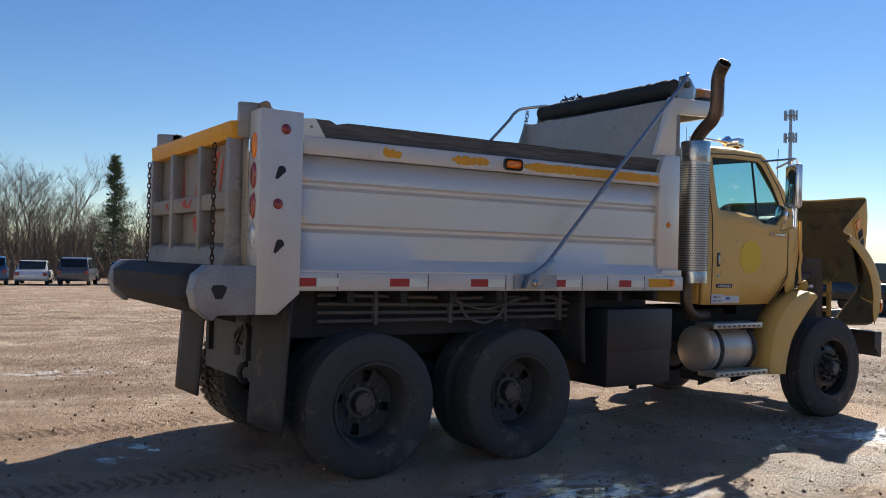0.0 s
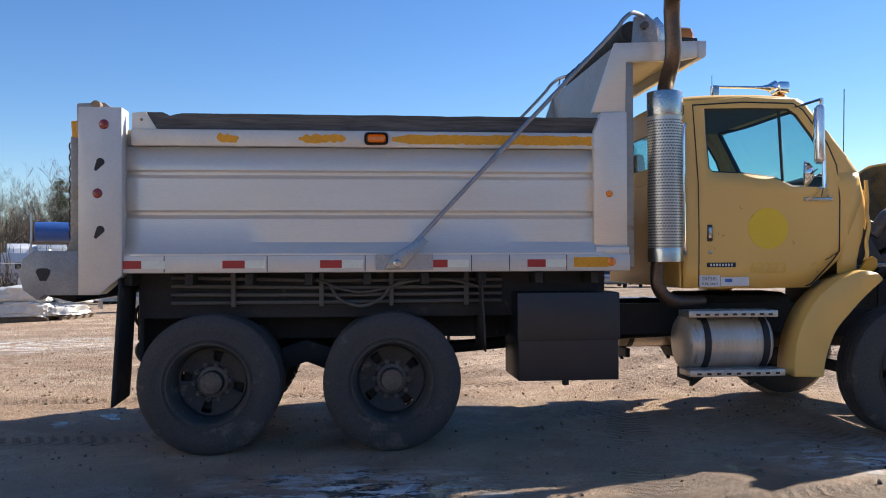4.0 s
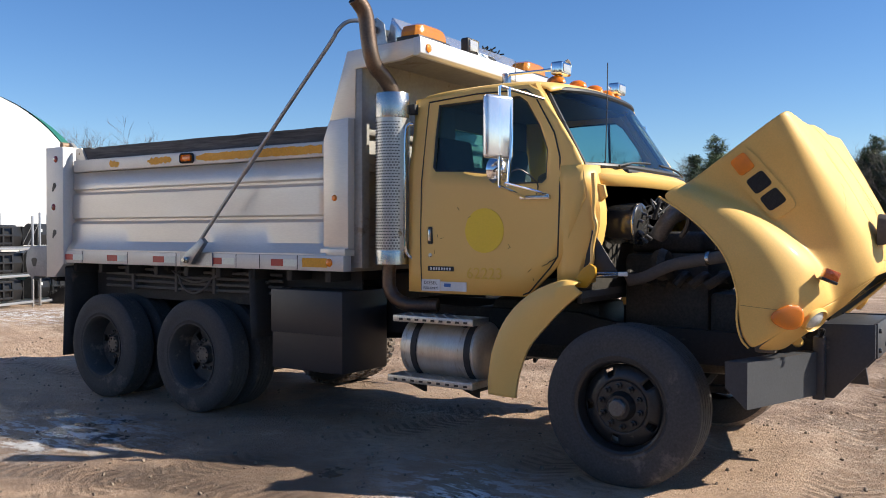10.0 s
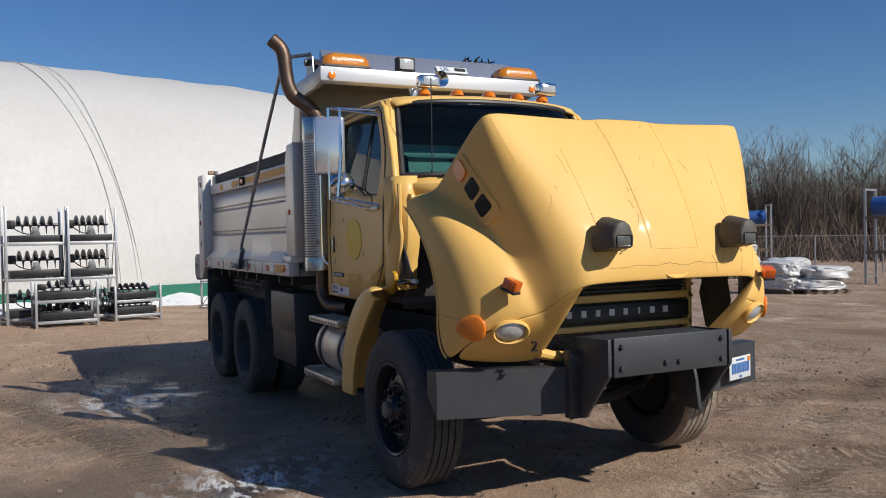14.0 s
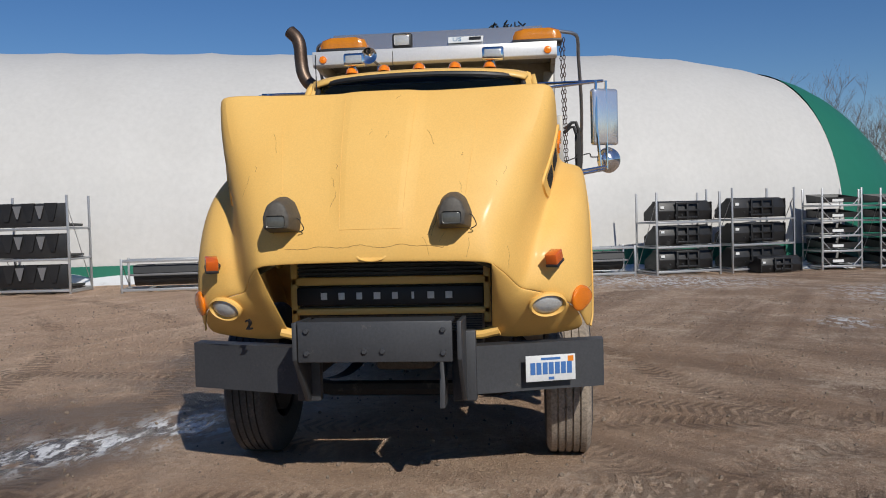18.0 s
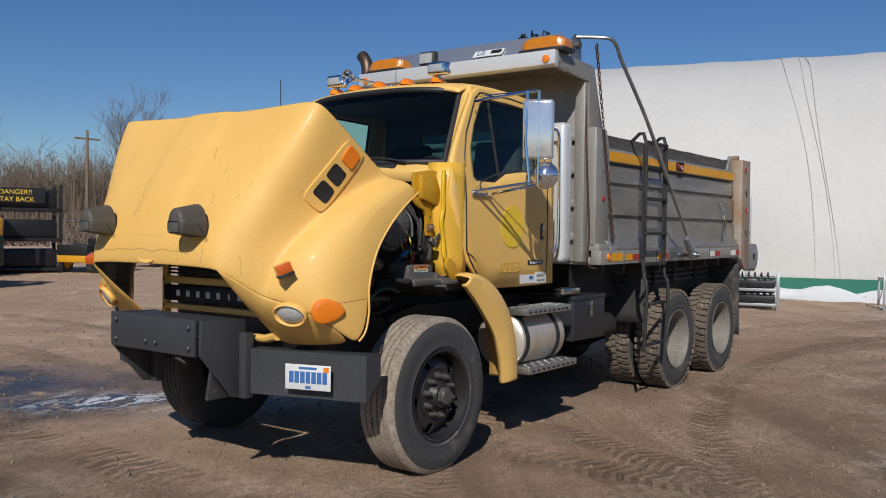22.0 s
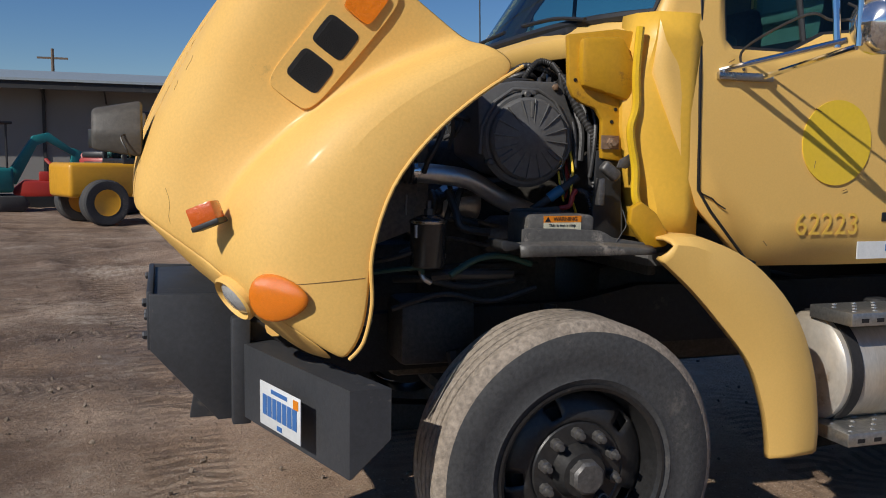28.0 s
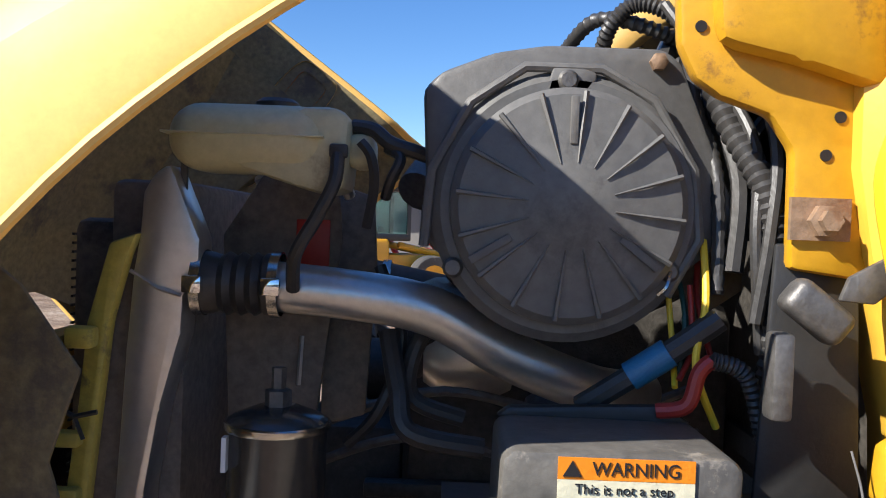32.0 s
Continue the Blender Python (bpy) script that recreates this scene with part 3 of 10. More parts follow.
for s in (-1, 1):
    for k, z in enumerate((1.10, 1.155, 1.21, 1.265)):
        part("conduit", tb([(-1.0, s * 0.92, z + 0.01 * k), (0.2, s * 0.93, z), (1.55, s * 0.92, z + 0.005)], 0.014, 8), "trim_grey" if s < 0 else "hose", truck)
    for x in (-0.55, 0.12, 0.66, 1.25):
        part("conduit_bracket", bx(x, x + 0.035, s * 0.905, s * 0.955, 1.07, 1.33, 0.004), "trim_grey" if s < 0 else "chassis", truck)
    part("inner_skirt", bx(-1.25, 2.4, s * 0.84, s * 0.86, 0.98, 1.33), "chassis", truck)
part("loose_cable", tb(bent([(0.2, -0.97, 1.24), (0.28, -0.98, 1.12), (0.45, -0.99, 1.07), (0.6, -0.98, 1.13), (0.72, -0.97, 1.24), (1.1, -0.97, 1.27), (1.4, -0.96, 1.2)]), 0.012, 8), "trim_grey", truck)
part("loose_cable", tb(bent([(0.1, -0.97, 1.28), (0.3, -0.98, 1.2), (0.5, -0.985, 1.18), (0.8, -0.97, 1.25)]), 0.01, 8), "trim_grey", truck)

# dump bed
SIDE = [(1.12, 2.27), (1.125, 2.10), (1.095, 2.085), (1.095, 2.065), (1.13, 2.035), (1.135, 1.80), (1.10, 1.785), (1.10, 1.765), (1.135, 1.735), (1.14, 1.56), (1.205, 1.475), (1.205, 1.40)]
for s in (-1, 1):
    # the right side takes the paler steel, the left the darker one
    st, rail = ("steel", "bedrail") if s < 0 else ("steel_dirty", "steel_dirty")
    rows = [[(x, s * y, z) for y, z in SIDE] for x in np.linspace(-1.30, 2.30, 25)]
    for i, row in enumerate(rows):
        for j, p in enumerate(row):
            if 0 < j < 10:
                row[j] = (p[0], p[1] + s * 0.006 * noise.noise(Vector((p[0] * 1.7, p[2] * 3, s))), p[2])
    panel = part("side_panel", sheet(rows), "steel" if s < 0 else "bed_left", truck, "ribbed stainless steel bed side" if s < 0 else "dark grey streaked ribbed bed side")
    solid(panel, 0.012, 1 if s > 0 else -1)
    part("inner_side", bx(-1.5, 2.45, s * 1.06, s * 1.075, 1.40, 2.40), "steel_dirty", truck)
    part("top_rail", bx(-1.24, 2.24, s * 1.06, s * 1.155, 2.275, 2.40, 0.012), rail, truck)
    x0 = -0.62 if s < 0 else -1.22
    if s < 0:
        for a, b in ((-0.62, -0.46), (-0.02, 0.33), (0.68, 2.22)):
            n = max(2, int((b - a) / 0.1))
            n = n * 4
            worn = 0.05 if b < 0.5 else 0.022
            end = [min(1.0, 0.25 + 6 * min(i, n - i) / n) if b < 0.5 else min(1.0, 0.4 + i * 0.12) for i in range(n + 1)]
            up = [(a + (b - a) * i / n, 2.338 + (0.04 - worn * abs(noise.noise(Vector((i * 0.55, a, 0))))) * end[i]) for i in range(n + 1)]
            lo = [(a + (b - a) * i / n, 2.338 - (0.04 - worn * abs(noise.noise(Vector((i * 0.55, a, 3))))) * end[i]) for i in range(n + 1)][::-1]
            part("orange_strip", pr(up + lo, -1.155, -1.159, "y"), "orange_tape", truck)
    else:
        part("orange_strip", bx(-1.22, 2.22, 1.1551, 1.159, 2.285, 2.375), "orange_tape", truck)
    top = [(x, 2.525 + 0.006 * noise.noise(Vector((x * 4, s, 0)))) for x in np.linspace(-0.88, 2.33, 30)]
    top = [(-1.17, 2.53), (-1.02, 2.53), (-0.97, 2.505), (-0.93, 2.515)] + top
    part("side_board", pr(top + [(2.33, 2.40), (-1.10, 2.40)], s * 1.065, s * 1.105, "y"), "wood", truck, "weathered grey wooden side board")
    part("board_bracket", pr([(-1.24, 2.40), (-1.24, 2.52), (-1.14, 2.53), (-1.06, 2.40)], s * 1.105, s * 1.125, "y"), st, truck)
    part("board_bolt", lt([(0.012, 0), (0.012, 0.008)], "y", (-1.17, s * 1.126, 2.47), 8), "rusty", truck)
    part("lower_rail", bx(-1.29, 2.50, s * 1.12, s * 1.22, 1.335, 1.462, 0.006), rail, truck)
    for x in (-0.99, -0.25, 0.47, 1.27, 1.56, 2.0):
        part("rail_seam", bx(x, x + 0.006, s * 1.2201, s * 1.2225, 1.34, 1.46), "chassis", truck)
    for i, (r0, r1, w1) in enumerate(((-1.29, -1.15, -0.98), (-0.57, -0.41, -0.26), (0.14, 0.30, 0.46), (0.94, 1.09, 1.25), (1.70, 1.84, 2.0))):
        part("red_reflector", bx(r0, r1, s * 1.2205, s * 1.2235, 1.367, 1.425), "red_tape", truck)
        part("white_reflector", bx(r1 + 0.003, w1, s * 1.2205, s * 1.2235, 1.367, 1.425), "white_tape" if s < 0 or i < 2 else "orange_tape", truck)
    part("orange_patch", bx(2.06, 2.33, s * 1.2205, s * 1.224, 1.365, 1.44), "orange_tape", truck)
    part("side_marker", lt([(0.0, 0.02), (0.02, 0.018), (0.032, 0.008), (0.034, 0)], "y", (2.355, s * 1.222, 1.405), 16) if s > 0 else lt([(0.0, -0.02), (0.02, -0.018), (0.032, -0.008), (0.034, 0)], "y", (2.355, s * 1.222, 1.405), 16), "amber", truck)
    # front corner post
    part("front_post", pr([(2.235, 1.51), (2.235, 2.41), (2.30, 2.56), (2.50, 2.57), (2.50, 1.50)], s * 1.06, s * 1.16, "y", 0.008), st, truck)
    part("post_foot", pr([(2.24, 1.46), (2.24, 1.52), (2.50, 1.52), (2.50, 1.46)], s * 1.0, s * 1.20, "y", 0.004), st, truck)
    bm = lt([(0.0, s * 0.016), (0.018, s * 0.014), (0.026, s * 0.005), (0.027, 0)], "y", (2.357, s * 1.161, 1.93), 16)
    part("post_marker", bm, "amber" if s < 0 else "red_lens", truck)
    # top marker lamp in the rail
    mk = part("rail_marker_housing", bx(0.47, 0.65, s * 1.15, s * 1.168, 2.292, 2.385, 0.03, 4), "black_plastic", truck)
    part("rail_marker_lens", bx(0.49, 0.63, s * 1.16, s * 1.178, 2.308, 2.37, 0.022, 4), "amber" if s < 0 else "red_lens", mk)
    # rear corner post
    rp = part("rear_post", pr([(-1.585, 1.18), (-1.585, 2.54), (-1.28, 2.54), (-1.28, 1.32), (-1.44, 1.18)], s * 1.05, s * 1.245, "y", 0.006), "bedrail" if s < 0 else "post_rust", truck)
    for z, x in ((2.415, -1.405), (1.915, -1.45)):
        part("round_reflector", lt([(0.0, s * 0.014), (0.024, s * 0.012), (0.034, s * 0.004), (0.036, 0)], "y", (x, s * 1.246, z), 16), "red_lens", rp)
    for z in (2.16, 1.67):
        part("key_slot", pr([(-1.43 + 0.03 * math.cos(a), z - 0.02 + 0.03 * math.sin(a)) for a in np.linspace(-0.4, 2.6, 10)] + [(-1.475, z - 0.075), (-1.46, z - 0.085)], s * 1.2452, s * 1.2475, "y"), "ink", rp)
    for i, z in enumerate((2.30, 2.10, 1.90, 1.70)):
        bm = bmesh.new()
        lathe(bm, [(0.0, -0.018), (0.042, -0.015), (0.058, -0.004), (0.06, 0)], "x", (0, 0, 0), 20)
        bmesh.ops.transform(bm, matrix=pose(-1.586, s * 1.15, z) @ Matrix.Diagonal((1, 0.75, 1.5, 1)), verts=bm.verts)
        part("rear_lamp", bm, ("amber", "red_lens", "red_lens", "clear_lens")[i], rp)
    part("hinge_plate", pr([(-1.66, 2.36), (-1.66, 2.60), (-1.46, 2.61), (-1.36, 2.54), (-1.50, 2.36)], s * 1.00, s * 1.045, "y", 0.01), "steel_dirty", truck)
    part("hinge_pin", lt([(0.035, 0), (0.035, 0.12)], "y", (-1.50, s * 1.06 - 0.06, 2.575), 12), "rusty", truck)
    cbx = part("corner_box", pr([(-1.87, 1.145), (-1.97, 1.22), (-2.0, 1.33), (-1.975, 1.44), (-1.90, 1.50), (-1.58, 1.50), (-1.58, 1.18), (-1.83, 1.18)], s * 1.085, s * 1.235, "y", 0.006), "corner_steel", truck, "worn grey steel corner box")
    part("box_dent", pr([(-1.83 + 0.045 * (1 + 0.3 * math.sin(3 * a)) * math.cos(a), 1.33 + 0.06 * (1 + 0.25 * math.cos(2 * a)) * math.sin(a)) for a in np.linspace(0, 6.2, 14)], s * 1.2352, s * 1.2375, "y"), "ink", cbx)
    # gusset to the cab shield
    part("shield_gusset", pr([(2.24, 2.57), (2.43, 3.12), (3.14, 3.15), (3.14, 3.03), (2.98, 2.995), (2.52, 2.97), (2.51, 2.57)], s * 1.05, s * 1.09, "y", 0.006), st, truck)
# bed front wall and cab shield
part("bed_front_wall", bx(2.43, 2.49, -1.08, 1.08, 1.36, 3.10, 0.006), "steel_dirty", truck)
for z in (1.55, 1.85, 2.15, 2.45):
    part("front_wall_rib", bx(2.49, 2.54, -1.05, 1.05, z, z + 0.07, 0.012), "steel_dirty", truck)
for s in (-1, 1):
    part("front_wall_stile", bx(2.49, 2.58, s * 0.98, s * 1.08, 1.36, 2.98, 0.01), "steel_dirty", truck)
part("cab_shield", pr([(2.45, 3.07), (2.45, 3.10), (3.12, 3.125), (3.12, 3.10)], -1.07, 1.07, "y"), "steel_dirty", truck)
part("shield_lip", pr([(3.10, 3.01), (3.10, 3.15), (3.17, 3.15), (3.17, 3.03), (3.14, 3.01)], -1.10, 1.10, "y", 0.006), "white_panel", truck, "white painted front lip of the cab shield")
for y in (-1.0, 1.02):
    part("shield_marker", lt([(0.034, 0), (0.032, 0.012), (0.0, 0.02)], "x", (3.171, y, 3.075), 16), "amber", truck)
# tarp gear
part("wind_deflector", pr([(2.74, 3.13), (2.80, 3.36), (2.815, 3.365), (2.99, 3.15), (2.985, 3.13)], -0.98, 0.98, "y", 0.004), "deflector", truck, "bare aluminium wind deflector")
bm = bmesh.new()
tube(bm, [(2.60 + 0.01 * noise.noise(Vector((k * 0.8, 0, 0))), -0.98 + k * 0.05, 3.24 + 0.012 * noise.noise(Vector((0, k * 0.9, 0)))) for k in range(40)], [0.085 + 0.012 * noise.noise(Vector((k * 1.3, 4, 0))) for k in range(40)], 14)
part("tarp_roll", bm, "tarp", truck, "rolled black mesh tarp")
bm = bmesh.new()
random.seed(5)
for k in range(16):
    y = 0.50 + 0.02 * k
    tube(bm, bent([(2.72, y, 3.34), (2.74 + random.uniform(-.03, .03), y + random.uniform(-.03, .03), 3.38), (2.76 + random.uniform(-.05, .05), y + random.uniform(-.05, .05), 3.37 + random.uniform(0, .06))], 3), 0.007, 5)
part("tarp_fringe", bm, "tarp", truck)
for s in (-1, 1):
    part("tarp_end_plate", pr([(2.58, 3.13), (2.60, 3.34), (2.70, 3.37), (2.77, 3.31), (2.80, 3.13)], s * 1.03, s * 1.04, "y"), "galv", truck)
    part("roller_bolt", lt([(0.03, -0.03), (0.03, 0.03)], "y", (2.68, s * 1.05, 3.27), 10), "hub", truck)
    lean, out = (0.09, 0.12) if s > 0 else (0.0, 0.0)
    arm = [(0.72, s * (1.275 + out), 1.42), (1.3, s * (1.26 + out), 2.04), (1.9, s * (1.25 + out), 2.67), (2.36, s * (1.235 + lean), 3.15), (2.45, s * (1.23 + lean), 3.26), (2.53, s * (1.20 + lean), 3.325), (2.61, s * (1.12 + lean * 0.5), 3.34), (2.68, s * 1.03, 3.345)]
    part("tarp_arm", tb(bent(arm, 5), 0.017, 10), "galv", truck, "galvanised tarp arm")
    part("arm_sleeve", tb([(1.42, s * (1.258 + out), 2.166), (1.62, s * (1.255 + out), 2.376)], 0.022, 10), "galv", truck)
    part("arm_foot", pr([(0.62, 1.36), (0.66, 1.45), (0.90, 1.60), (0.94, 1.56), (0.80, 1.42), (0.76, 1.36)], s * (1.24 + out), s * (1.29 + out), "y", 0.006), "galv", truck)
    part("arm_pivot", lt([(0.03, 0), (0.03, s * 0.03), (0.018, s * 0.035), (0.018, s * 0.055)], "y", (0.71, s * (1.285 + out), 1.40), 12), "chrome_dull", truck)
    part("pivot_shaft", lt([(0.022, 0), (0.022, s * (0.08 + out))], "y", (0.71, s * 1.22, 1.40), 10), "hub", truck)
    part("arm_plate", bx(0.55, 0.98, s * 1.2235, s * 1.236, 1.35, 1.465), "galv", truck)
    if s > 0:
        for dx, dy in ((0.0, 0.0), (0.045, 0.03)):
            bm = bmesh.new()
            for k in range(44):
                p = Vector((2.52 + dx, 1.15 + dy, 3.29)).lerp(Vector((2.20 + dx, 1.20 + dy * 0.3, 1.55)), (k + 0.5) / 44)
                w = 0.011
                ring = [p + Vector((w * math.cos(a) * (k % 2), w * math.cos(a) * (1 - k % 2), 0.024 * math.sin(a))) for a in np.linspace(0, 2 * math.pi, 9)]
                tube(bm, ring, 0.0042, 4, cap=False)
            part("arm_chain", bm, "chain", truck, "rusty tarp chain")
        part("spring_hook", tb(bent([(2.38, 1.14, 1.53), (2.37, 1.19, 1.47), (2.36, 1.22, 1.40), (2.35, 1.24, 1.45)]), 0.012, 8), "chrome_dull", truck)
        part("tarp_rope", tb(bent([(2.55, 1.06, 3.0), (2.56, 1.10, 2.2), (2.54, 1.12, 1.65), (2.56, 1.12, 1.35), (2.42, 1.15, 1.30)]), 0.01, 6), "chain", truck)

# tailgate
tg = part("tailgate", bx(-1.62, -1.58, -1.03, 1.03, 1.45, 2.40, 0.006), "tailgate", truck, "battered tailgate with red and orange paint traces")
part("top_beam", pr([(-1.70, 2.35), (-1.71, 2.47), (-1.60, 2.48), (-1.58, 2.35)], -1.02, 1.02, "y", 0.008), "orange_tape", tg)
for y0, z0, y1, z1, w, xx in ((-0.10, 2.30, -0.02, 1.98, 0.07, -1.621), (0.36, 2.30, 0.30, 1.98, 0.06, -1.621), (-0.52, 2.32, -0.40, 2.05, 0.07, -1.621), (-0.62, 2.25, -0.58, 2.02, 0.05, -1.621), (0.72, 2.1, 0.66, 1.99, 0.05, -1.621),
                             (0.05, 1.98, -0.02, 1.91, 0.10, -1.701), (-0.14, 1.98, -0.08, 1.91, 0.08, -1.701), (0.52, 1.97, 0.47, 1.91, 0.05, -1.701), (0.0, 1.86, -0.05, 1.72, 0.12, -1.621)):
    part("red_paint_mark", pr([(y0 - w / 2, z0), (y0 + w / 2, z0 - 0.02), (y1 + w / 2, z1 + 0.01), (y1 - w / 3, z1)], xx - 0.003, xx, "x"), "red_mark", tg)
part("gate_beam", bx(-1.70, -1.62, -1.02, 1.02, 1.88, 2.0, 0.015), "tailgate", tg)
part("bottom_beam", pr([(-1.76, 1.46), (-1.70, 1.62), (-1.60, 1.66), (-1.60, 1.45)], -1.02, 1.02, "y", 0.01), "tailgate", tg)
for y in (-0.98, -0.36, 0.36, 0.98):
    part("gate_rib", bx(-1.715, -1.62, y - 0.035, y + 0.035, 1.5, 2.36, 0.012), "gate_rib", tg)
for s in (-1, 1):
    for k in range(22):
        z = 2.30 - k * 0.042
        bm = bmesh.new()
        ring = [(0.012 * math.cos(a), 0, 0.03 * math.sin(a)) for a in np.linspace(0, 2 * math.pi, 11)]
        tube(bm, ring, 0.0055, 5, cap=False)
        ln = part("chain_link", bm, "chain", tg)
        ln.matrix_basis = pose(-1.76, s * 0.86, z, 0, 0, 90 * (k % 2))
sc = [(-1.66, 1.50), (-1.86, 1.49), (-1.985, 1.42), (-1.975, 1.28), (-1.86, 1.17), (-1.66, 1.12)]
apron = part("spreader_apron", sheet([[(x, y, z) for y in np.linspace(-1.06, 1.06, 9)] for x, z in sc]), "apron_black", truck, "black steel spreader apron")
solid(apron, 0.02)
for s in (-1, 1):
    part("apron_end", pr(sc, s * 1.06, s * 1.08, "y"), "apron_black", truck)

# rear frame end with lamp wiring
part("rear_plate", bx(-1.32, -1.28, -0.6, 0.6, 0.62, 1.12, 0.01), "trim_grey", truck)
part("tow_hook", tb(bent([(-1.30, -0.40, 0.75), (-1.36, -0.40, 0.74), (-1.38, -0.40, 0.68), (-1.35, -0.40, 0.62), (-1.31, -0.40, 0.63)]), 0.022, 10), "chassis", truck)
part("trailer_cable", tb(bent([(-1.33, -0.35, 1.05), (-1.37, -0.25, 0.95), (-1.35, -0.4, 0.88), (-1.37, -0.52, 0.98), (-1.35, -0.4, 1.06), (-1.38, -0.3, 0.9)]), 0.014, 8), "hose", truck)
part("trailer_socket", bx(-1.37, -1.32, -0.24, -0.17, 0.80, 0.9, 0.01), "trim_grey", truck)

# mud flaps
for s in (-1, 1):
    f = sheet([[(-1.33 - 0.06 * (1.30 - z) + 0.015 * math.sin(4 * y), y, z) for y in np.linspace(s * 0.62, s * 1.20, 7)] for z in np.linspace(0.36, 1.30, 9)])
    solid(part("mud_flap", f, "flap", truck, "dirty black rubber mud flap"), 0.012)
    f = sheet([[(1.36 + 0.05 * (1.30 - z) + 0.012 * math.sin(5 * y), y, z) for y in np.linspace(s * 0.64, s * 1.15, 7)] for z in np.linspace(0.72, 1.32, 7)])
    solid(part("mud_flap", f, "flap", truck, "dirty black rubber mud flap"), 0.012)
    part("flap_hanger", bx(-1.36, -1.30, s * 0.6, s * 1.2, 1.28, 1.32), "chassis", truck)


# wheels
def tyre_profile(r, w, groove):
    """Half-open profile of radius and height across the tyre, outer face at +w/2."""
    h = w / 2
    p = [(0.29, -h + 0.02), (0.33, -h), (r - 0.11, -h - 0.006), (r - 0.035, -h + 0.006)]
    p += [(r - 0.008, -h + 0.025)]
    n = 5
    for i in range(n):
        a = -h + 0.03 + (w - 0.06) * i / n
        b = -h + 0.03 + (w - 0.06) * (i + 1) / n
        p += [(r, a + 0.006), (r, b - 0.006)]
        if i < n - 1:
            p += [(r - groove, b - 0.004), (r - groove, b + 0.004)]
    p += [(r - 0.008, h - 0.025), (r - 0.035, h - 0.006), (r - 0.11, h + 0.006), (r - 0.13, h + 0.002), (0.345, h), (0.335, h + 0.004), (0.29, h - 0.02)]
    return p


def tyre_mesh(r, w, groove=0.012):
    bm = bmesh.new()
    lathe(bm, tyre_profile(r, w, groove), "y", (0, 0, 0), 72, closed=True)
    for f in bm.faces:
        c = f.calc_center_median()
        f.material_index = 1 if math.hypot(c.x, c.z) > r - 0.03 else 0
    return bm


def lugs(bm, r, w, n, mi=0):
    for k in range(n):
        for side in (-1, 1):
            a = 2 * math.pi * (k + 0.25 * side) / n
            q = Matrix.Rotation(-a, 4, "Y") @ Matrix.Translation((r + 0.004, side * w * 0.33, 0)) @ Matrix.Diagonal((0.03, w * 0.28, 2 * math.pi * r / n * 0.62, 1))
            bmesh.ops.create_cube(bm, size=1.0, matrix=q)
            q = Matrix.Rotation(-a - 0.02, 4, "Y") @ Matrix.Translation((r + 0.004, side * w * 0.11, 0)) @ Matrix.Diagonal((0.026, w * 0.16, 2 * math.pi * r / n * 0.55, 1))
            bmesh.ops.create_cube(bm, size=1.0, matrix=q)


def disc_with_holes(bm, r0, r1, y0, y1, holes, hole_r, seg=60):
    """A dished disc whose hand holes are real gaps, from r0 to r1."""
    rows = 7
    grid = []
    for i in range(rows + 1):
        t = i / rows
        r = r0 + (r1 - r0) * t
        grid.append([bm.verts.new((r * math.cos(2 * math.pi * k / seg), y0 + (y1 - y0) * t * t, r * math.sin(2 * math.pi * k / seg))) for k in range(seg)])
    for i in range(rows):
        for k in range(seg):
            t, a = (i + 0.5) / rows, 2 * math.pi * (k + 0.5) / seg
            gap = 2 <= i <= rows - 2 and any(abs((a - h + math.pi) % (2 * math.pi) - math.pi) < hole_r for h in holes)
            if not gap:
                bm.faces.new((grid[i][k], grid[i][(k + 1) % seg], grid[i + 1][(k + 1) % seg], grid[i + 1][k]))


wheel_count = 0


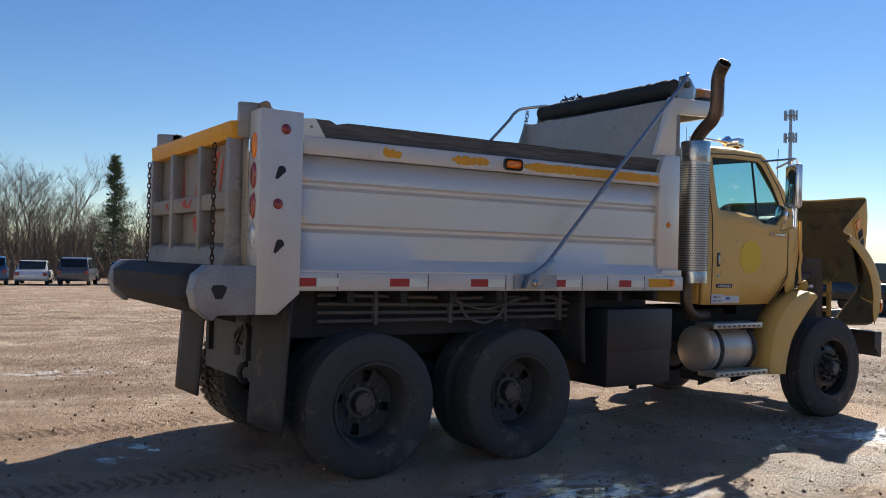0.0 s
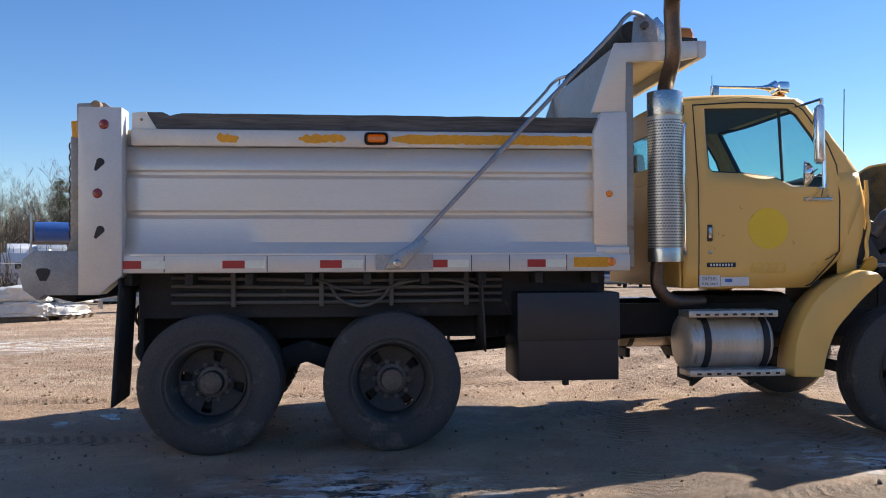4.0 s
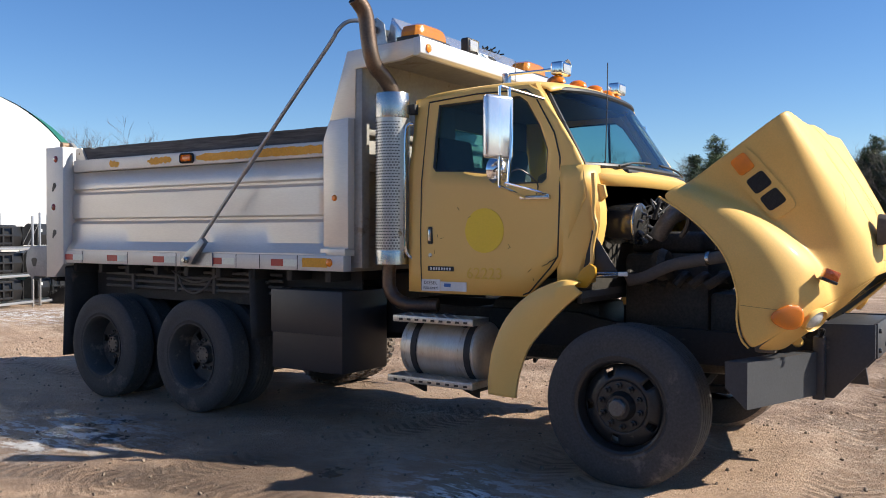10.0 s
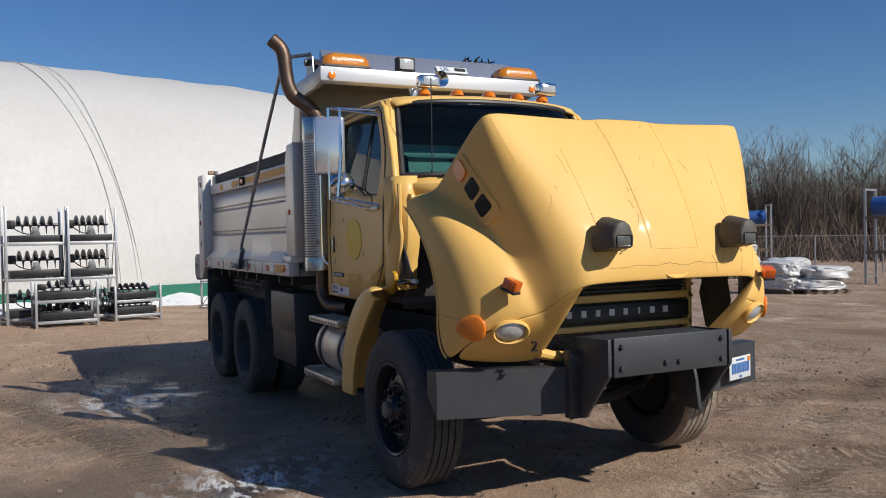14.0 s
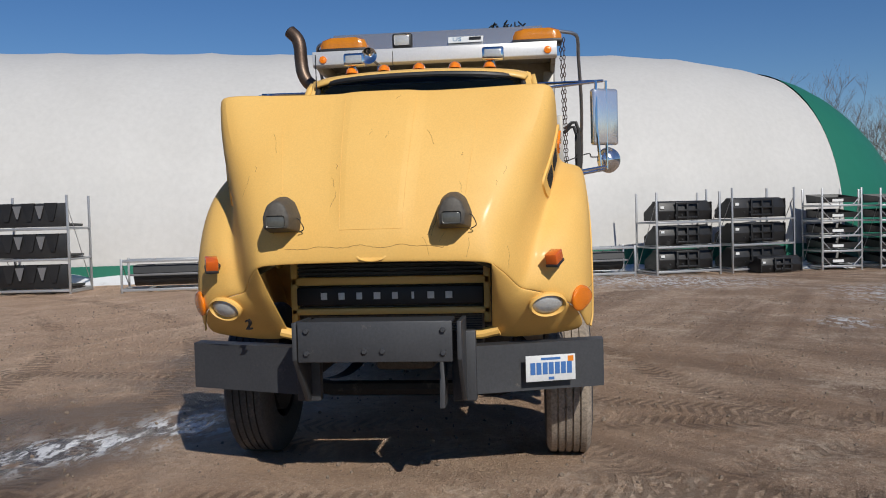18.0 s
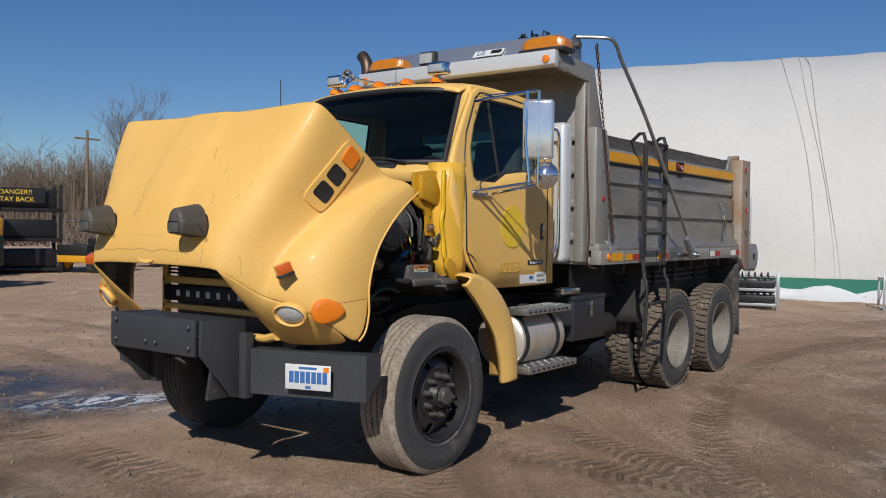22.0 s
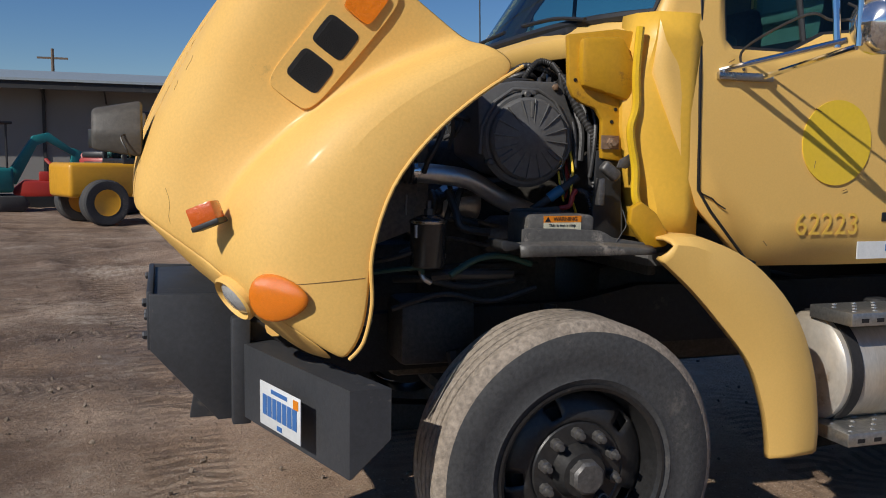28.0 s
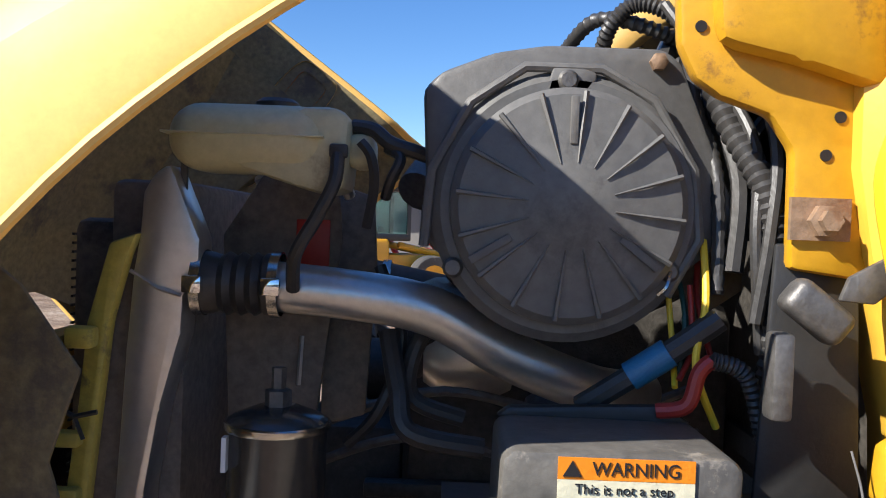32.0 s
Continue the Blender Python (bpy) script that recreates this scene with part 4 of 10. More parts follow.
def front_wheel(s):
    w = part("front_wheel", lt([(0.05, -0.10), (0.05, 0.02)], "y", (0, 0, 0), 16), "chassis", truck, "front wheel with a black steel rim")
    ty = part("tyre", tyre_mesh(0.53, 0.30, 0.014), ["rubber", "tread_mud"] if s > 0 else ["rubber", "rubber"], w, "worn tyre with dried mud on its tread" if s > 0 else "worn black tyre")
    bm = bmesh.new()
    lathe(bm, [(0.30, 0.135), (0.315, 0.15), (0.305, 0.15), (0.292, 0.14), (0.282, 0.10), (0.276, 0.06), (0.27, 0.0), (0.276, -0.06), (0.29, -0.13), (0.30, -0.135)], "y", (0, 0, 0), 60, cap=False)
    part("rim", bm, "rim_black", w)
    bm = bmesh.new()
    disc_with_holes(bm, 0.17, 0.274, 0.095, 0.055, [2 * math.pi * k / 5 + 0.3 for k in range(5)], 0.13)
    solid(part("wheel_disc", bm, "rim_black", w), 0.01)
    part("hub_plate", lt([(0.172, 0.093), (0.165, 0.10), (0.10, 0.104), (0.095, 0.12), (0.082, 0.145), (0.078, 0.155), (0.0, 0.157)], "y", (0, 0, 0), 40, cap=False), "rim_black", w)
    part("brake_drum", lt([(0.0, 0.03), (0.22, 0.03), (0.24, 0.01), (0.24, -0.13), (0.0, -0.13)], "y", (0, 0, 0), 32), "chassis", w)
    part("hub_cap", lt([(0.062, 0.155), (0.06, 0.185), (0.05, 0.195), (0.0, 0.197)], "y", (0, 0, 0), 8), "hub", w)
    for k in range(10):
        a = 2 * math.pi * k / 10
        bm = lt([(0.021, 0.10), (0.021, 0.128), (0.014, 0.13), (0.012, 0.155), (0.0, 0.157)], "y", (0.135 * math.cos(a), 0, 0.135 * math.sin(a)), 8)
        part("wheel_nut", bm, "hub" if s > 0 else "rim_black", w)
    w.matrix_basis = pose(4.835, s * 1.075, 0.515, 0, 23 * s, 0) @ (Matrix.Identity(4) if s > 0 else Matrix.Rotation(math.pi, 4, "Z"))
    return w


def rear_wheel(s, x):
    w = part("rear_dual_wheel", lt([(0.06, -0.4), (0.06, 0.0)], "y", (0, 0, 0), 16), "chassis", truck, "pair of rear tyres on one hub")
    for off in (0.0, -0.335):
        bm = tyre_mesh(0.505 if s > 0 else 0.518, 0.265, 0.004)
        lugs_bm = bmesh.new()
        lugs(lugs_bm, 0.505, 0.265, 44)
        ty = part("tyre", bm, ["rubber", "tread_drive" if s > 0 else "rubber"], w, "drive tyre with deep lugs")
        ty.matrix_basis = pose(0, off, 0)
        if s > 0:
            lg = part("tread", lugs_bm, "tread_drive", ty, "", smooth=False)
            lg["kind"] = "stuff"
        else:
            lugs_bm.free()
    bm = bmesh.new()
    lathe(bm, [(0.30, 0.12), (0.312, 0.135), (0.302, 0.136), (0.288, 0.12), (0.28, 0.06), (0.268, 0.02), (0.262, -0.05), (0.255, -0.09)], "y", (0, 0, 0), 60, cap=False)
    part("rim", bm, "rim_grey" if s > 0 else "rim_dust", w)
    part("brake_drum", lt([(0.0, -0.13), (0.22, -0.13), (0.235, -0.15), (0.235, -0.32), (0.0, -0.32)], "y", (0, 0, 0), 32), "chassis", w)
    bm = bmesh.new()
    disc_with_holes(bm, 0.12, 0.258, -0.085, -0.075, [0.6, 0.6 + math.pi / 2, 0.6 + math.pi, 0.6 - math.pi / 2], 0.14)
    solid(part("wheel_disc", bm, "rim_grey" if s > 0 else "rim_dust", w), 0.01)
    part("hub", lt([(0.125, -0.085), (0.115, -0.07), (0.09, -0.065), (0.085, -0.02), (0.08, 0.0), (0.0, 0.003)], "y", (0, 0, 0), 32), "hub", w)
    for k in range(8):
        a = 2 * math.pi * k / 8
        part("axle_bolt", lt([(0.011, 0.0), (0.011, 0.012)], "y", (0.06 * math.cos(a), 0, 0.06 * math.sin(a)), 6), "hub", w)
    for k in range(10):
        a = 2 * math.pi * k / 10 + 0.3
        part("wheel_nut", lt([(0.02, -0.08), (0.02, -0.05), (0.013, -0.048), (0.011, -0.03)], "y", (0.135 * math.cos(a), 0, 0.135 * math.sin(a)), 8), "hub", w)
    w.matrix_basis = pose(x, s * 1.09, 0.51, 0, 31 * x, 0) @ (Matrix.Identity(4) if s > 0 else Matrix.Rotation(math.pi, 4, "Z"))
    return w


for s in (-1, 1):
    front_wheel(s)
    for x in (-0.675, 0.675):
        rear_wheel(s, x)

# tool box, fuel tanks, steps
tb_r = part("tool_box", bx(1.64, 2.43, -1.15, -0.55, 0.49, 1.17, 0.012), "black_box", truck, "large black steel tool box")
part("box_lid", bx(1.635, 2.435, -1.158, -1.15, 0.80, 1.165, 0.004), "black_box", tb_r)
part("box_drain", bx(2.0, 2.04, -1.12, -1.06, 0.45, 0.5), "chassis", tb_r)
tb_l = part("battery_box", bx(2.12, 2.72, 0.62, 1.08, 0.66, 1.05, 0.012), "black_box", truck, "black steel battery box")
part("box_lid", bx(2.11, 2.73, 0.61, 1.09, 1.02, 1.06, 0.008), "black_box", tb_l)
part("box_latch", bx(2.40, 2.44, 1.085, 1.10, 0.86, 1.0, 0.004), "chrome_dull", tb_l)
part("air_tank", lt([(0.0, 1.6), (0.08, 1.62), (0.12, 1.66), (0.12, 2.02), (0.08, 2.07), (0.0, 2.09)], "x", (0, 0.86, 0.72), 24), "chassis", truck)
part("valve_block", bx(2.60, 2.92, 0.98, 1.08, 1.08, 1.14, 0.02), "chrome_dull", truck)
for s in (-1, 1):
    tk = part("fuel_tank", lt([(0.0, 2.985), (0.10, 2.985), (0.19, 2.995), (0.222, 3.02), (0.225, 3.03), (0.225, 3.66), (0.222, 3.67), (0.19, 3.695), (0.10, 3.705), (0.0, 3.705)], "x", (0, s * 0.93, 0.755), 48), "tank", truck, "brushed aluminium fuel tank with brown stains")
    for x in (3.12, 3.60):
        part("tank_strap", lt([(0.226, x), (0.234, x), (0.234, x + 0.05), (0.226, x + 0.05)], "x", (0, s * 0.93, 0.755), 48, True), "chassis", tk)
    part("filler_cap", lt([(0.05, 0), (0.05, 0.035), (0.04, 0.045), (0, 0.045)], "z", (3.33, s * 0.93, 0.98), 20), "chassis", tk)
    for nm, z, ya, yb, xa, xb in (("upper_step", 1.0, 0.96, 1.19, 2.975, 3.70), ("lower_step", 0.545, 1.02, 1.24, 2.96, 3.73)):
        st = part(nm, bx(xa, xb, s * ya, s * yb, z - 0.034, z + 0.018, 0.005), "alu", truck)
        for i in range(9):
            x = xa + 0.06 + i * (xb - xa - 0.14) / 8
            part("step_slot", bx(x, x + 0.035, s * yb, s * (yb + 0.0015), z - 0.020, z - 0.004), "ink", st)
        for i in range(14):
            for j in range(4):
                x, y = xa + 0.04 + i * (xb - xa - 0.08) / 13, s * (ya + 0.035 + j * (yb - ya - 0.07) / 3)
                if i % 2 == j % 2:
                    part("step_stud", lt([(0.011, z + 0.018), (0.010, z + 0.0215), (0.005, z + 0.0215), (0.004, z + 0.0185)], "z", (x, y, 0), 8), "alu", st)
        for x in (xa + 0.12, xb - 0.16):
            part("step_bracket", pr([(ya - 0.1, z - 0.15), (ya - 0.1, z - 0.02), (yb - 0.03, z - 0.02)] if s > 0 else [(-ya + 0.1, z - 0.15), (-ya + 0.1, z - 0.02), (-yb + 0.03, z - 0.02)], x, x + 0.03, "x"), "chassis", st)
    for x in (3.06, 3.55):
        part("tank_hanger", bx(x, x + 0.05, s * 0.70, s * 0.98, 0.44, 0.53, 0.008), "chassis", truck)
# ladder on the left side of the bed
ld = part("bed_ladder", tb(bent([(1.36, 1.20, 2.50), (1.36, 1.34, 2.48), (1.36, 1.33, 1.35), (1.35, 1.38, 1.1), (1.36, 1.36, 0.52)], 4), 0.018, 8), "chassis", truck, "black steel ladder bolted to the bed")
part("ladder_rail", tb(bent([(1.84, 1.20, 2.50), (1.84, 1.34, 2.48), (1.84, 1.33, 1.35), (1.86, 1.38, 1.1), (1.86, 1.36, 0.50)], 4), 0.018, 8), "chassis", ld)
part("ladder_rail_flat", bx(1.33, 1.39, 1.32, 1.345, 1.40, 2.45), "chassis", ld)
part("ladder_rail_flat", bx(1.81, 1.87, 1.32, 1.345, 1.40, 2.45), "chassis", ld)
for z in (0.56, 0.95, 1.33, 1.62, 1.95, 2.25, 2.48):
    part("rung", bx(1.36, 1.85, 1.335, 1.365, z - 0.015, z + 0.015, 0.005), "chassis", ld)
part("shovel_clip", tb(bent([(-0.75, 1.16, 1.98), (-0.72, 1.22, 1.85), (-0.78, 1.20, 1.65), (-0.70, 1.20, 1.55)]), 0.014, 8), "chrome_dull", truck)
# exhaust stack on the right
muf = part("muffler_guard", lt([(0.135, 1.42), (0.135, 2.72)], "z", (2.85, -1.03, 0), 32), "guard_steel", truck, "perforated steel muffler guard")
bm = bmesh.new()
for i in range(46):
    for k in range(22):
        a = math.pi * 0.60 + math.pi * 1.25 * (k + 0.5 * (i % 2)) / 22
        q = Matrix.Translation((2.85, -1.03, 1.50 + i * 0.0225)) @ Matrix.Rotation(a, 4, "Z") @ Matrix.Translation((0.1353, 0, 0)) @ Matrix.Diagonal((0.002, 0.0135, 0.0095, 1))
        bmesh.ops.create_cube(bm, size=1.0, matrix=q)
pf = part("guard_perforation", bm, "ink", muf, "", smooth=False)
pf["kind"] = "stuff"
part("guard_top", lt([(0.137, 2.55), (0.139, 2.56), (0.139, 2.74), (0.137, 2.745), (0.09, 2.745)], "z", (2.85, -1.03, 0), 32), "chrome_dull", muf)
part("guard_foot", lt([(0.139, 1.40), (0.139, 1.50), (0.137, 1.51)], "z", (2.85, -1.03, 0), 32), "chrome_dull", muf)
stack = part("exhaust_pipe", tb(bent([(2.85, -1.03, 2.70), (2.85, -1.05, 2.78), (2.845, -1.13, 2.86), (2.835, -1.23, 2.93), (2.83, -1.28, 3.02), (2.82, -1.30, 3.15), (2.81, -1.31, 3.28), (2.80, -1.34, 3.36), (2.78, -1.41, 3.43)], 6), 0.062, 20, cap=False), "exhaust", truck, "curved heat-stained exhaust stack")
solid(stack, 0.006)
part("exhaust_elbow", tb(bent([(2.80, -1.0, 1.42), (2.79, -1.0, 1.30), (2.80, -1.0, 1.20), (2.86, -0.99, 1.12), (2.97, -0.97, 1.08), (3.2, -0.9, 1.08)], 6), 0.055, 16), "exhaust", truck)
part("stack_bracket", bx(2.90, 3.03, -0.98, -0.93, 2.58, 2.66, 0.008), "chassis", truck)
part("left_stack_guard", bx(2.74, 2.90, 0.86, 1.06, 1.36, 2.58, 0.05, 4), "white_panel", truck, "white intake stack panel")
for s in (-1, 1):
    part("grab_handle", tb(bent([(3.03, s * 1.01, 2.50), (2.995, s * 1.05, 2.46), (2.99, s * 1.06, 2.2), (2.99, s * 1.06, 1.65), (3.0, s * 1.05, 1.50), (3.03, s * 1.01, 1.45)], 5), 0.014, 10), "chrome", truck, "chrome grab handle")


# ---- cab ----
def cab_y(z):
    return 1.0 - 0.02 * max(0, 1.5 - z) - max(0.0, z - 2.05) * 0.17


WIN = [(3.22, 2.64), (3.60, 2.65), (3.93, 2.65), (4.00, 2.60), (4.12, 2.42), (4.20, 2.24), (4.205, 2.03), (4.17, 2.0), (3.92, 2.0), (3.76, 2.075), (3.50, 2.105), (3.25, 2.115), (3.22, 2.15), (3.215, 2.40)]
OUT = [(3.0, 2.70), (3.60, 2.745), (4.0, 2.735), (4.09, 2.68), (4.26, 2.45), (4.40, 2.25), (4.47, 2.13), (4.50, 1.9), (4.30, 1.42), (4.05, 1.19), (3.60, 1.185), (3.3, 1.185), (3.0, 1.19), (3.0, 2.1)]
for s in (-1, 1):
    bm = bmesh.new()
    rings = []
    for t in (0.0, 0.12, 0.45, 0.8, 1.0):
        ring = []
        for (a, b), (c, d) in zip(WIN, OUT):
            x, z = a + (c - a) * t, b + (d - b) * t
            bulge = 0.012 * math.sin(math.pi * min(1, max(0, (2.0 - z) / 0.8)))
            ring.append(bm.verts.new((x, s * (cab_y(z) + bulge), z)))
        rings.append(ring)
    for a, b in zip(rings, rings[1:]):
        for k in range(len(WIN)):
            j = (k + 1) % len(WIN)
            bm.faces.new((a[k], a[j], b[j], b[k]))
    side = solid(part("cab_side", bm, "yellow", truck, "faded yellow cab side"), 0.04, 0)
    # window rubber, glass, divider
    loop = [(x, s * (cab_y(z) + 0.005), z) for x, z in WIN]
    part("window_seal", tb(loop + loop[:1], 0.014, 6, cap=False), "black_plastic", truck)
    bm = bmesh.new()
    bm.faces.new([bm.verts.new((x, s * (cab_y(z) - 0.005), z)) for x, z in WIN])
    g = part("side_window", bm, "window", truck, "", smooth=False)
    g.visible_shadow = False
    part("window_post", tb([(3.86, s * (cab_y(2.64) - 0.0), 2.64), (3.84, s * cab_y(2.05), 2.04)], 0.012, 6), "black_plastic", truck)
    # door outline groove
    door = [(3.125, 2.67), (3.55, 2.70), (3.98, 2.695), (4.06, 2.64), (4.24, 2.36), (4.30, 2.18), (4.31, 1.9), (4.30, 1.48), (4.24, 1.40), (4.07, 1.22), (4.02, 1.20)]
    door = [(x, s * (cab_y(z) + 0.0215 + 0.012 * math.sin(math.pi * min(1, max(0, (2.0 - z) / 0.8))) * 0.9), z) for x, z in door]
    part("door_gap", tb(door, 0.006, 5), "ink", truck)
    part("door_gap", tb([(3.125, s * (cab_y(z) + 0.0215 + 0.011 * math.sin(math.pi * min(1, max(0, (2.0 - z) / 0.8)))), z) for z in np.linspace(2.67, 1.20, 8)], 0.0045, 5), "ink", truck)
    hd = part("door_handle", bx(3.19, 3.24, s * 1.02, s * 1.034, 1.56, 1.70, 0.012, 3), "black_plastic", truck)
    part("handle_lever", bx(3.20, 3.225, s * 1.034, s * 1.045, 1.585, 1.675, 0.005), "chrome_dull", hd)
    part("door_lock", lt([(0.016, 0), (0.016, s * 0.006), (0.0, s * 0.008)], "y", (3.215, s * 1.028, 1.475), 12), "chrome_dull", truck)
    # yellow disc painted on the door
    xc, zc, r = (3.70, 1.665, 0.165) if s < 0 else (3.68, 1.665, 0.165)
    part("painted_disc", pr([(xc + r * math.cos(a), zc + r * math.sin(a)) for a in np.linspace(0, 2 * math.pi, 48, endpoint=False)], s * 1.0305, s * 1.0345, "y"), "dot", truck, "bright yellow disc painted over the door")
    # faded fleet number
    words("62223", 0.12, facing((3.70, s * 1.0308, 1.343), (-s, 0, 0), (0, 0, 1)), "faint_number", truck, "faded_number", "", 1.05, 0.0006)
    name = part("name_plate", bx(3.19, 3.43, s * 1.024, s * 1.0305, 1.355, 1.392, 0.004), "ink", truck)
    for k in range(8):
        x = 3.217 + k * 0.0245
        part("plate_mark", bx(x, x + 0.014, s * 1.0305, s * 1.0315, 1.363, 1.383), "white_label", name)
    lx0, lx1 = (3.125, 3.53)
    part("fuel_label", bx(3.13, 3.30, s * 1.0205, s * 1.0255, 1.20, 1.29), "white_label", truck)
    part("fuel_sticker", bx(3.305, 3.54, s * 1.0205, s * 1.025, 1.205, 1.275), "white_label", truck)
    words("DIESEL", 0.036, facing((3.215, s * 1.0265, 1.262), (-s, 0, 0), (0, 0, 1)), "ink", truck, "label_lettering", spacing=1.2)
    words("FUEL ONLY", 0.026, facing((3.215, s * 1.0265, 1.222), (-s, 0, 0), (0, 0, 1)), "ink", truck, "label_lettering")
    part("sticker_bar", bx(3.34, 3.40, s * 1.0255, s * 1.0265, 1.235, 1.262), "blue_ink", truck)
    # cowl side, from the door to the firewall
    rows = []
    for z in np.linspace(1.30, 2.12, 9):
        e = 0.05 * math.sin(math.pi * (z - 1.30) / 0.82)
        xr = 4.555 - 0.10 * max(0, (1.6 - z)) + 0.03 * math.sin(8 * z)
        rows.append([(4.29, s * (cab_y(z) + 0.018), z), (4.36, s * (cab_y(z) + 0.03), z), (xr - 0.05, s * (cab_y(z) + 0.02 - e * 0.5), z), (xr, s * (cab_y(z) - 0.05), z), (xr + 0.01, s * (cab_y(z) - 0.14), z)])
    solid(part("cowl_side", sheet(rows), "yellow_cowl" if s > 0 else "yellow", truck), 0.012)
    # rear fender half, fixed to the cab
    outer = bent([(4.50, 1.315, 0), (4.38, 1.325, 0), (4.16, 1.235, 0), (3.97, 1.06, 0), (3.86, 0.84, 0), (3.82, 0.62, 0), (3.82, 0.50, 0)], 4)
    inner = bent([(4.56, 1.25, 0), (4.43, 1.14, 0), (4.31, 1.02, 0), (4.17, 0.86, 0), (4.10, 0.70, 0), (4.07, 0.58, 0), (4.06, 0.49, 0)], 4)
    rows = []
    for o, i in zip(outer, inner):
        rows.append([(o.x, s * 0.93, o.y - 0.01), (o.x, s * 1.12, o.y), (o.x + 0.012, s * 1.19, o.y - 0.006), (0.75 * o.x + 0.25 * i.x, s * 1.222, 0.75 * o.y + 0.25 * i.y), (0.3 * o.x + 0.7 * i.x, s * 1.225, 0.3 * o.y + 0.7 * i.y), (i.x, s * 1.205, i.y), (i.x - 0.005, s * 1.17, i.y - 0.005)])
    solid(part("rear_fender", sheet(rows), "yellow", truck, "faded yellow fender behind the wheel"), 0.012)
    part("fender_bracket", pr([(4.60, 1.415), (4.56, 1.44), (4.50, 1.40), (4.43, 1.30), (4.46, 1.275), (4.53, 1.27), (4.605, 1.36)], s * 1.04, s * 1.075, "y", 0.008), "orange_under", truck)
random.seed(9)
for s in (-1, 1):
    part("paint_crack", tb([(4.30 - 0.02 * k, s * 1.0345, 1.475 - 0.012 * k + 0.01 * random.random()) for k in range(7)], 0.003, 5), "ink", truck)
    for k in range(9):
        x, z = random.uniform(3.2, 4.2), random.uniform(1.25, 1.95)
        part("paint_chip", tb([(x, s * 1.0335, z), (x + random.uniform(-.03, .03), s * 1.0335, z + random.uniform(-.03, .03))], random.uniform(0.0012, 0.0025), 5), "nose_scar", truck)
# cab roof, back, floor
rows = []
for x, zz, yy in ((2.99, 2.66, 0.90), (3.0, 2.735, 0.885), (3.1, 2.765, 0.885), (3.5, 2.785, 0.885), (3.9, 2.785, 0.885), (4.05, 2.765, 0.87), (4.13, 2.735, 0.85), (4.15, 2.70, 0.84)):
    rows.append([(x + (0.10 * (1 - (y / 0.9) ** 2) if x > 4.0 else 0), y * yy / 0.885, zz + 0.035 * (1 - (y / 0.885) ** 2) - (0.03 if abs(y) > 0.84 else 0)) for y in (-0.885, -0.8, -0.55, -0.25, 0, 0.25, 0.55, 0.8, 0.885)])
roof = smoothed(solid(part("cab_roof", sheet(rows), "yellow", truck, "faded yellow cab roof"), 0.03), 1)
bm = bmesh.new()
box(bm, 2.985, 3.02, -0.97, 0.97, 1.19, 2.08, 0.01)
box(bm, 2.985, 3.02, -0.90, -0.40, 2.08, 2.70)
box(bm, 2.985, 3.02, 0.40, 0.90, 2.08, 2.70)
box(bm, 2.985, 3.02, -0.40, 0.40, 2.52, 2.72)
box(bm, 2.985, 3.02, -0.40, 0.40, 2.08, 2.22)
part("cab_back", bm, "yellow", truck)
bm = bmesh.new()
box(bm, 3.0, 3.006, -0.40, 0.40, 2.22, 2.52)
part("rear_window", bm, "window", truck).visible_shadow = False
for y0, y1, z0, z1 in ((-0.95, 0.95, 1.24, 2.22), (-0.86, -0.40, 2.22, 2.69), (0.40, 0.86, 2.22, 2.69), (-0.40, 0.40, 2.52, 2.69)):
    part("rear_lining", bx(3.022, 3.034, y0, y1, z0, z1, 0.003), "trim_grey", truck)
part("cab_floor", bx(3.0, 4.45, -0.95, 0.95, 1.19, 1.24), "trim_grey", truck)
part("headliner", bx(3.02, 4.05, -0.84, 0.84, 2.69, 2.705), "trim_grey", truck)
part("dashboard", pr([(4.05, 1.75), (4.08, 2.06), (4.18, 2.10), (4.44, 2.10), (4.44, 1.6)], -0.93, 0.93, "y", 0.02), "black_plastic", truck)
for y in (-0.5, 0.5):
    seat = part("seat", pr([(3.12, 1.62), (3.10, 1.75), (3.22, 1.80), (3.62, 1.80), (3.64, 1.68), (3.60, 1.62)], y - 0.25, y + 0.25, "y", 0.03), "seat", truck)
    part("seat_back", pr([(3.10, 1.78), (3.02, 2.30), (3.05, 2.42), (3.12, 2.42), (3.22, 1.80)], y - 0.23, y + 0.23, "y", 0.03), "seat", seat)
    part("seat_base", bx(3.2, 3.5, y - 0.18, y + 0.18, 1.24, 1.62, 0.03), "black_plastic", seat)
wheel_pts = [(3.93 + 0.11 * math.sin(a), 0.5 + 0.22 * math.cos(a), 2.02 + 0.19 * math.sin(a)) for a in np.linspace(0, 2 * math.pi, 33)]
stw = part("steering_wheel", tb(wheel_pts, 0.014, 8, cap=False), "black_plastic", truck)
for a in (0.3, 2.84, 4.7):
    part("spoke", tb([(3.93, 0.5, 2.02), (3.93 + 0.11 * math.sin(a), 0.5 + 0.22 * math.cos(a), 2.02 + 0.19 * math.sin(a))], 0.011, 6), "black_plastic", stw)
part("steering_column", tb([(3.93, 0.5, 2.02), (4.2, 0.5, 1.75)], 0.03, 8), "black_plastic", truck)
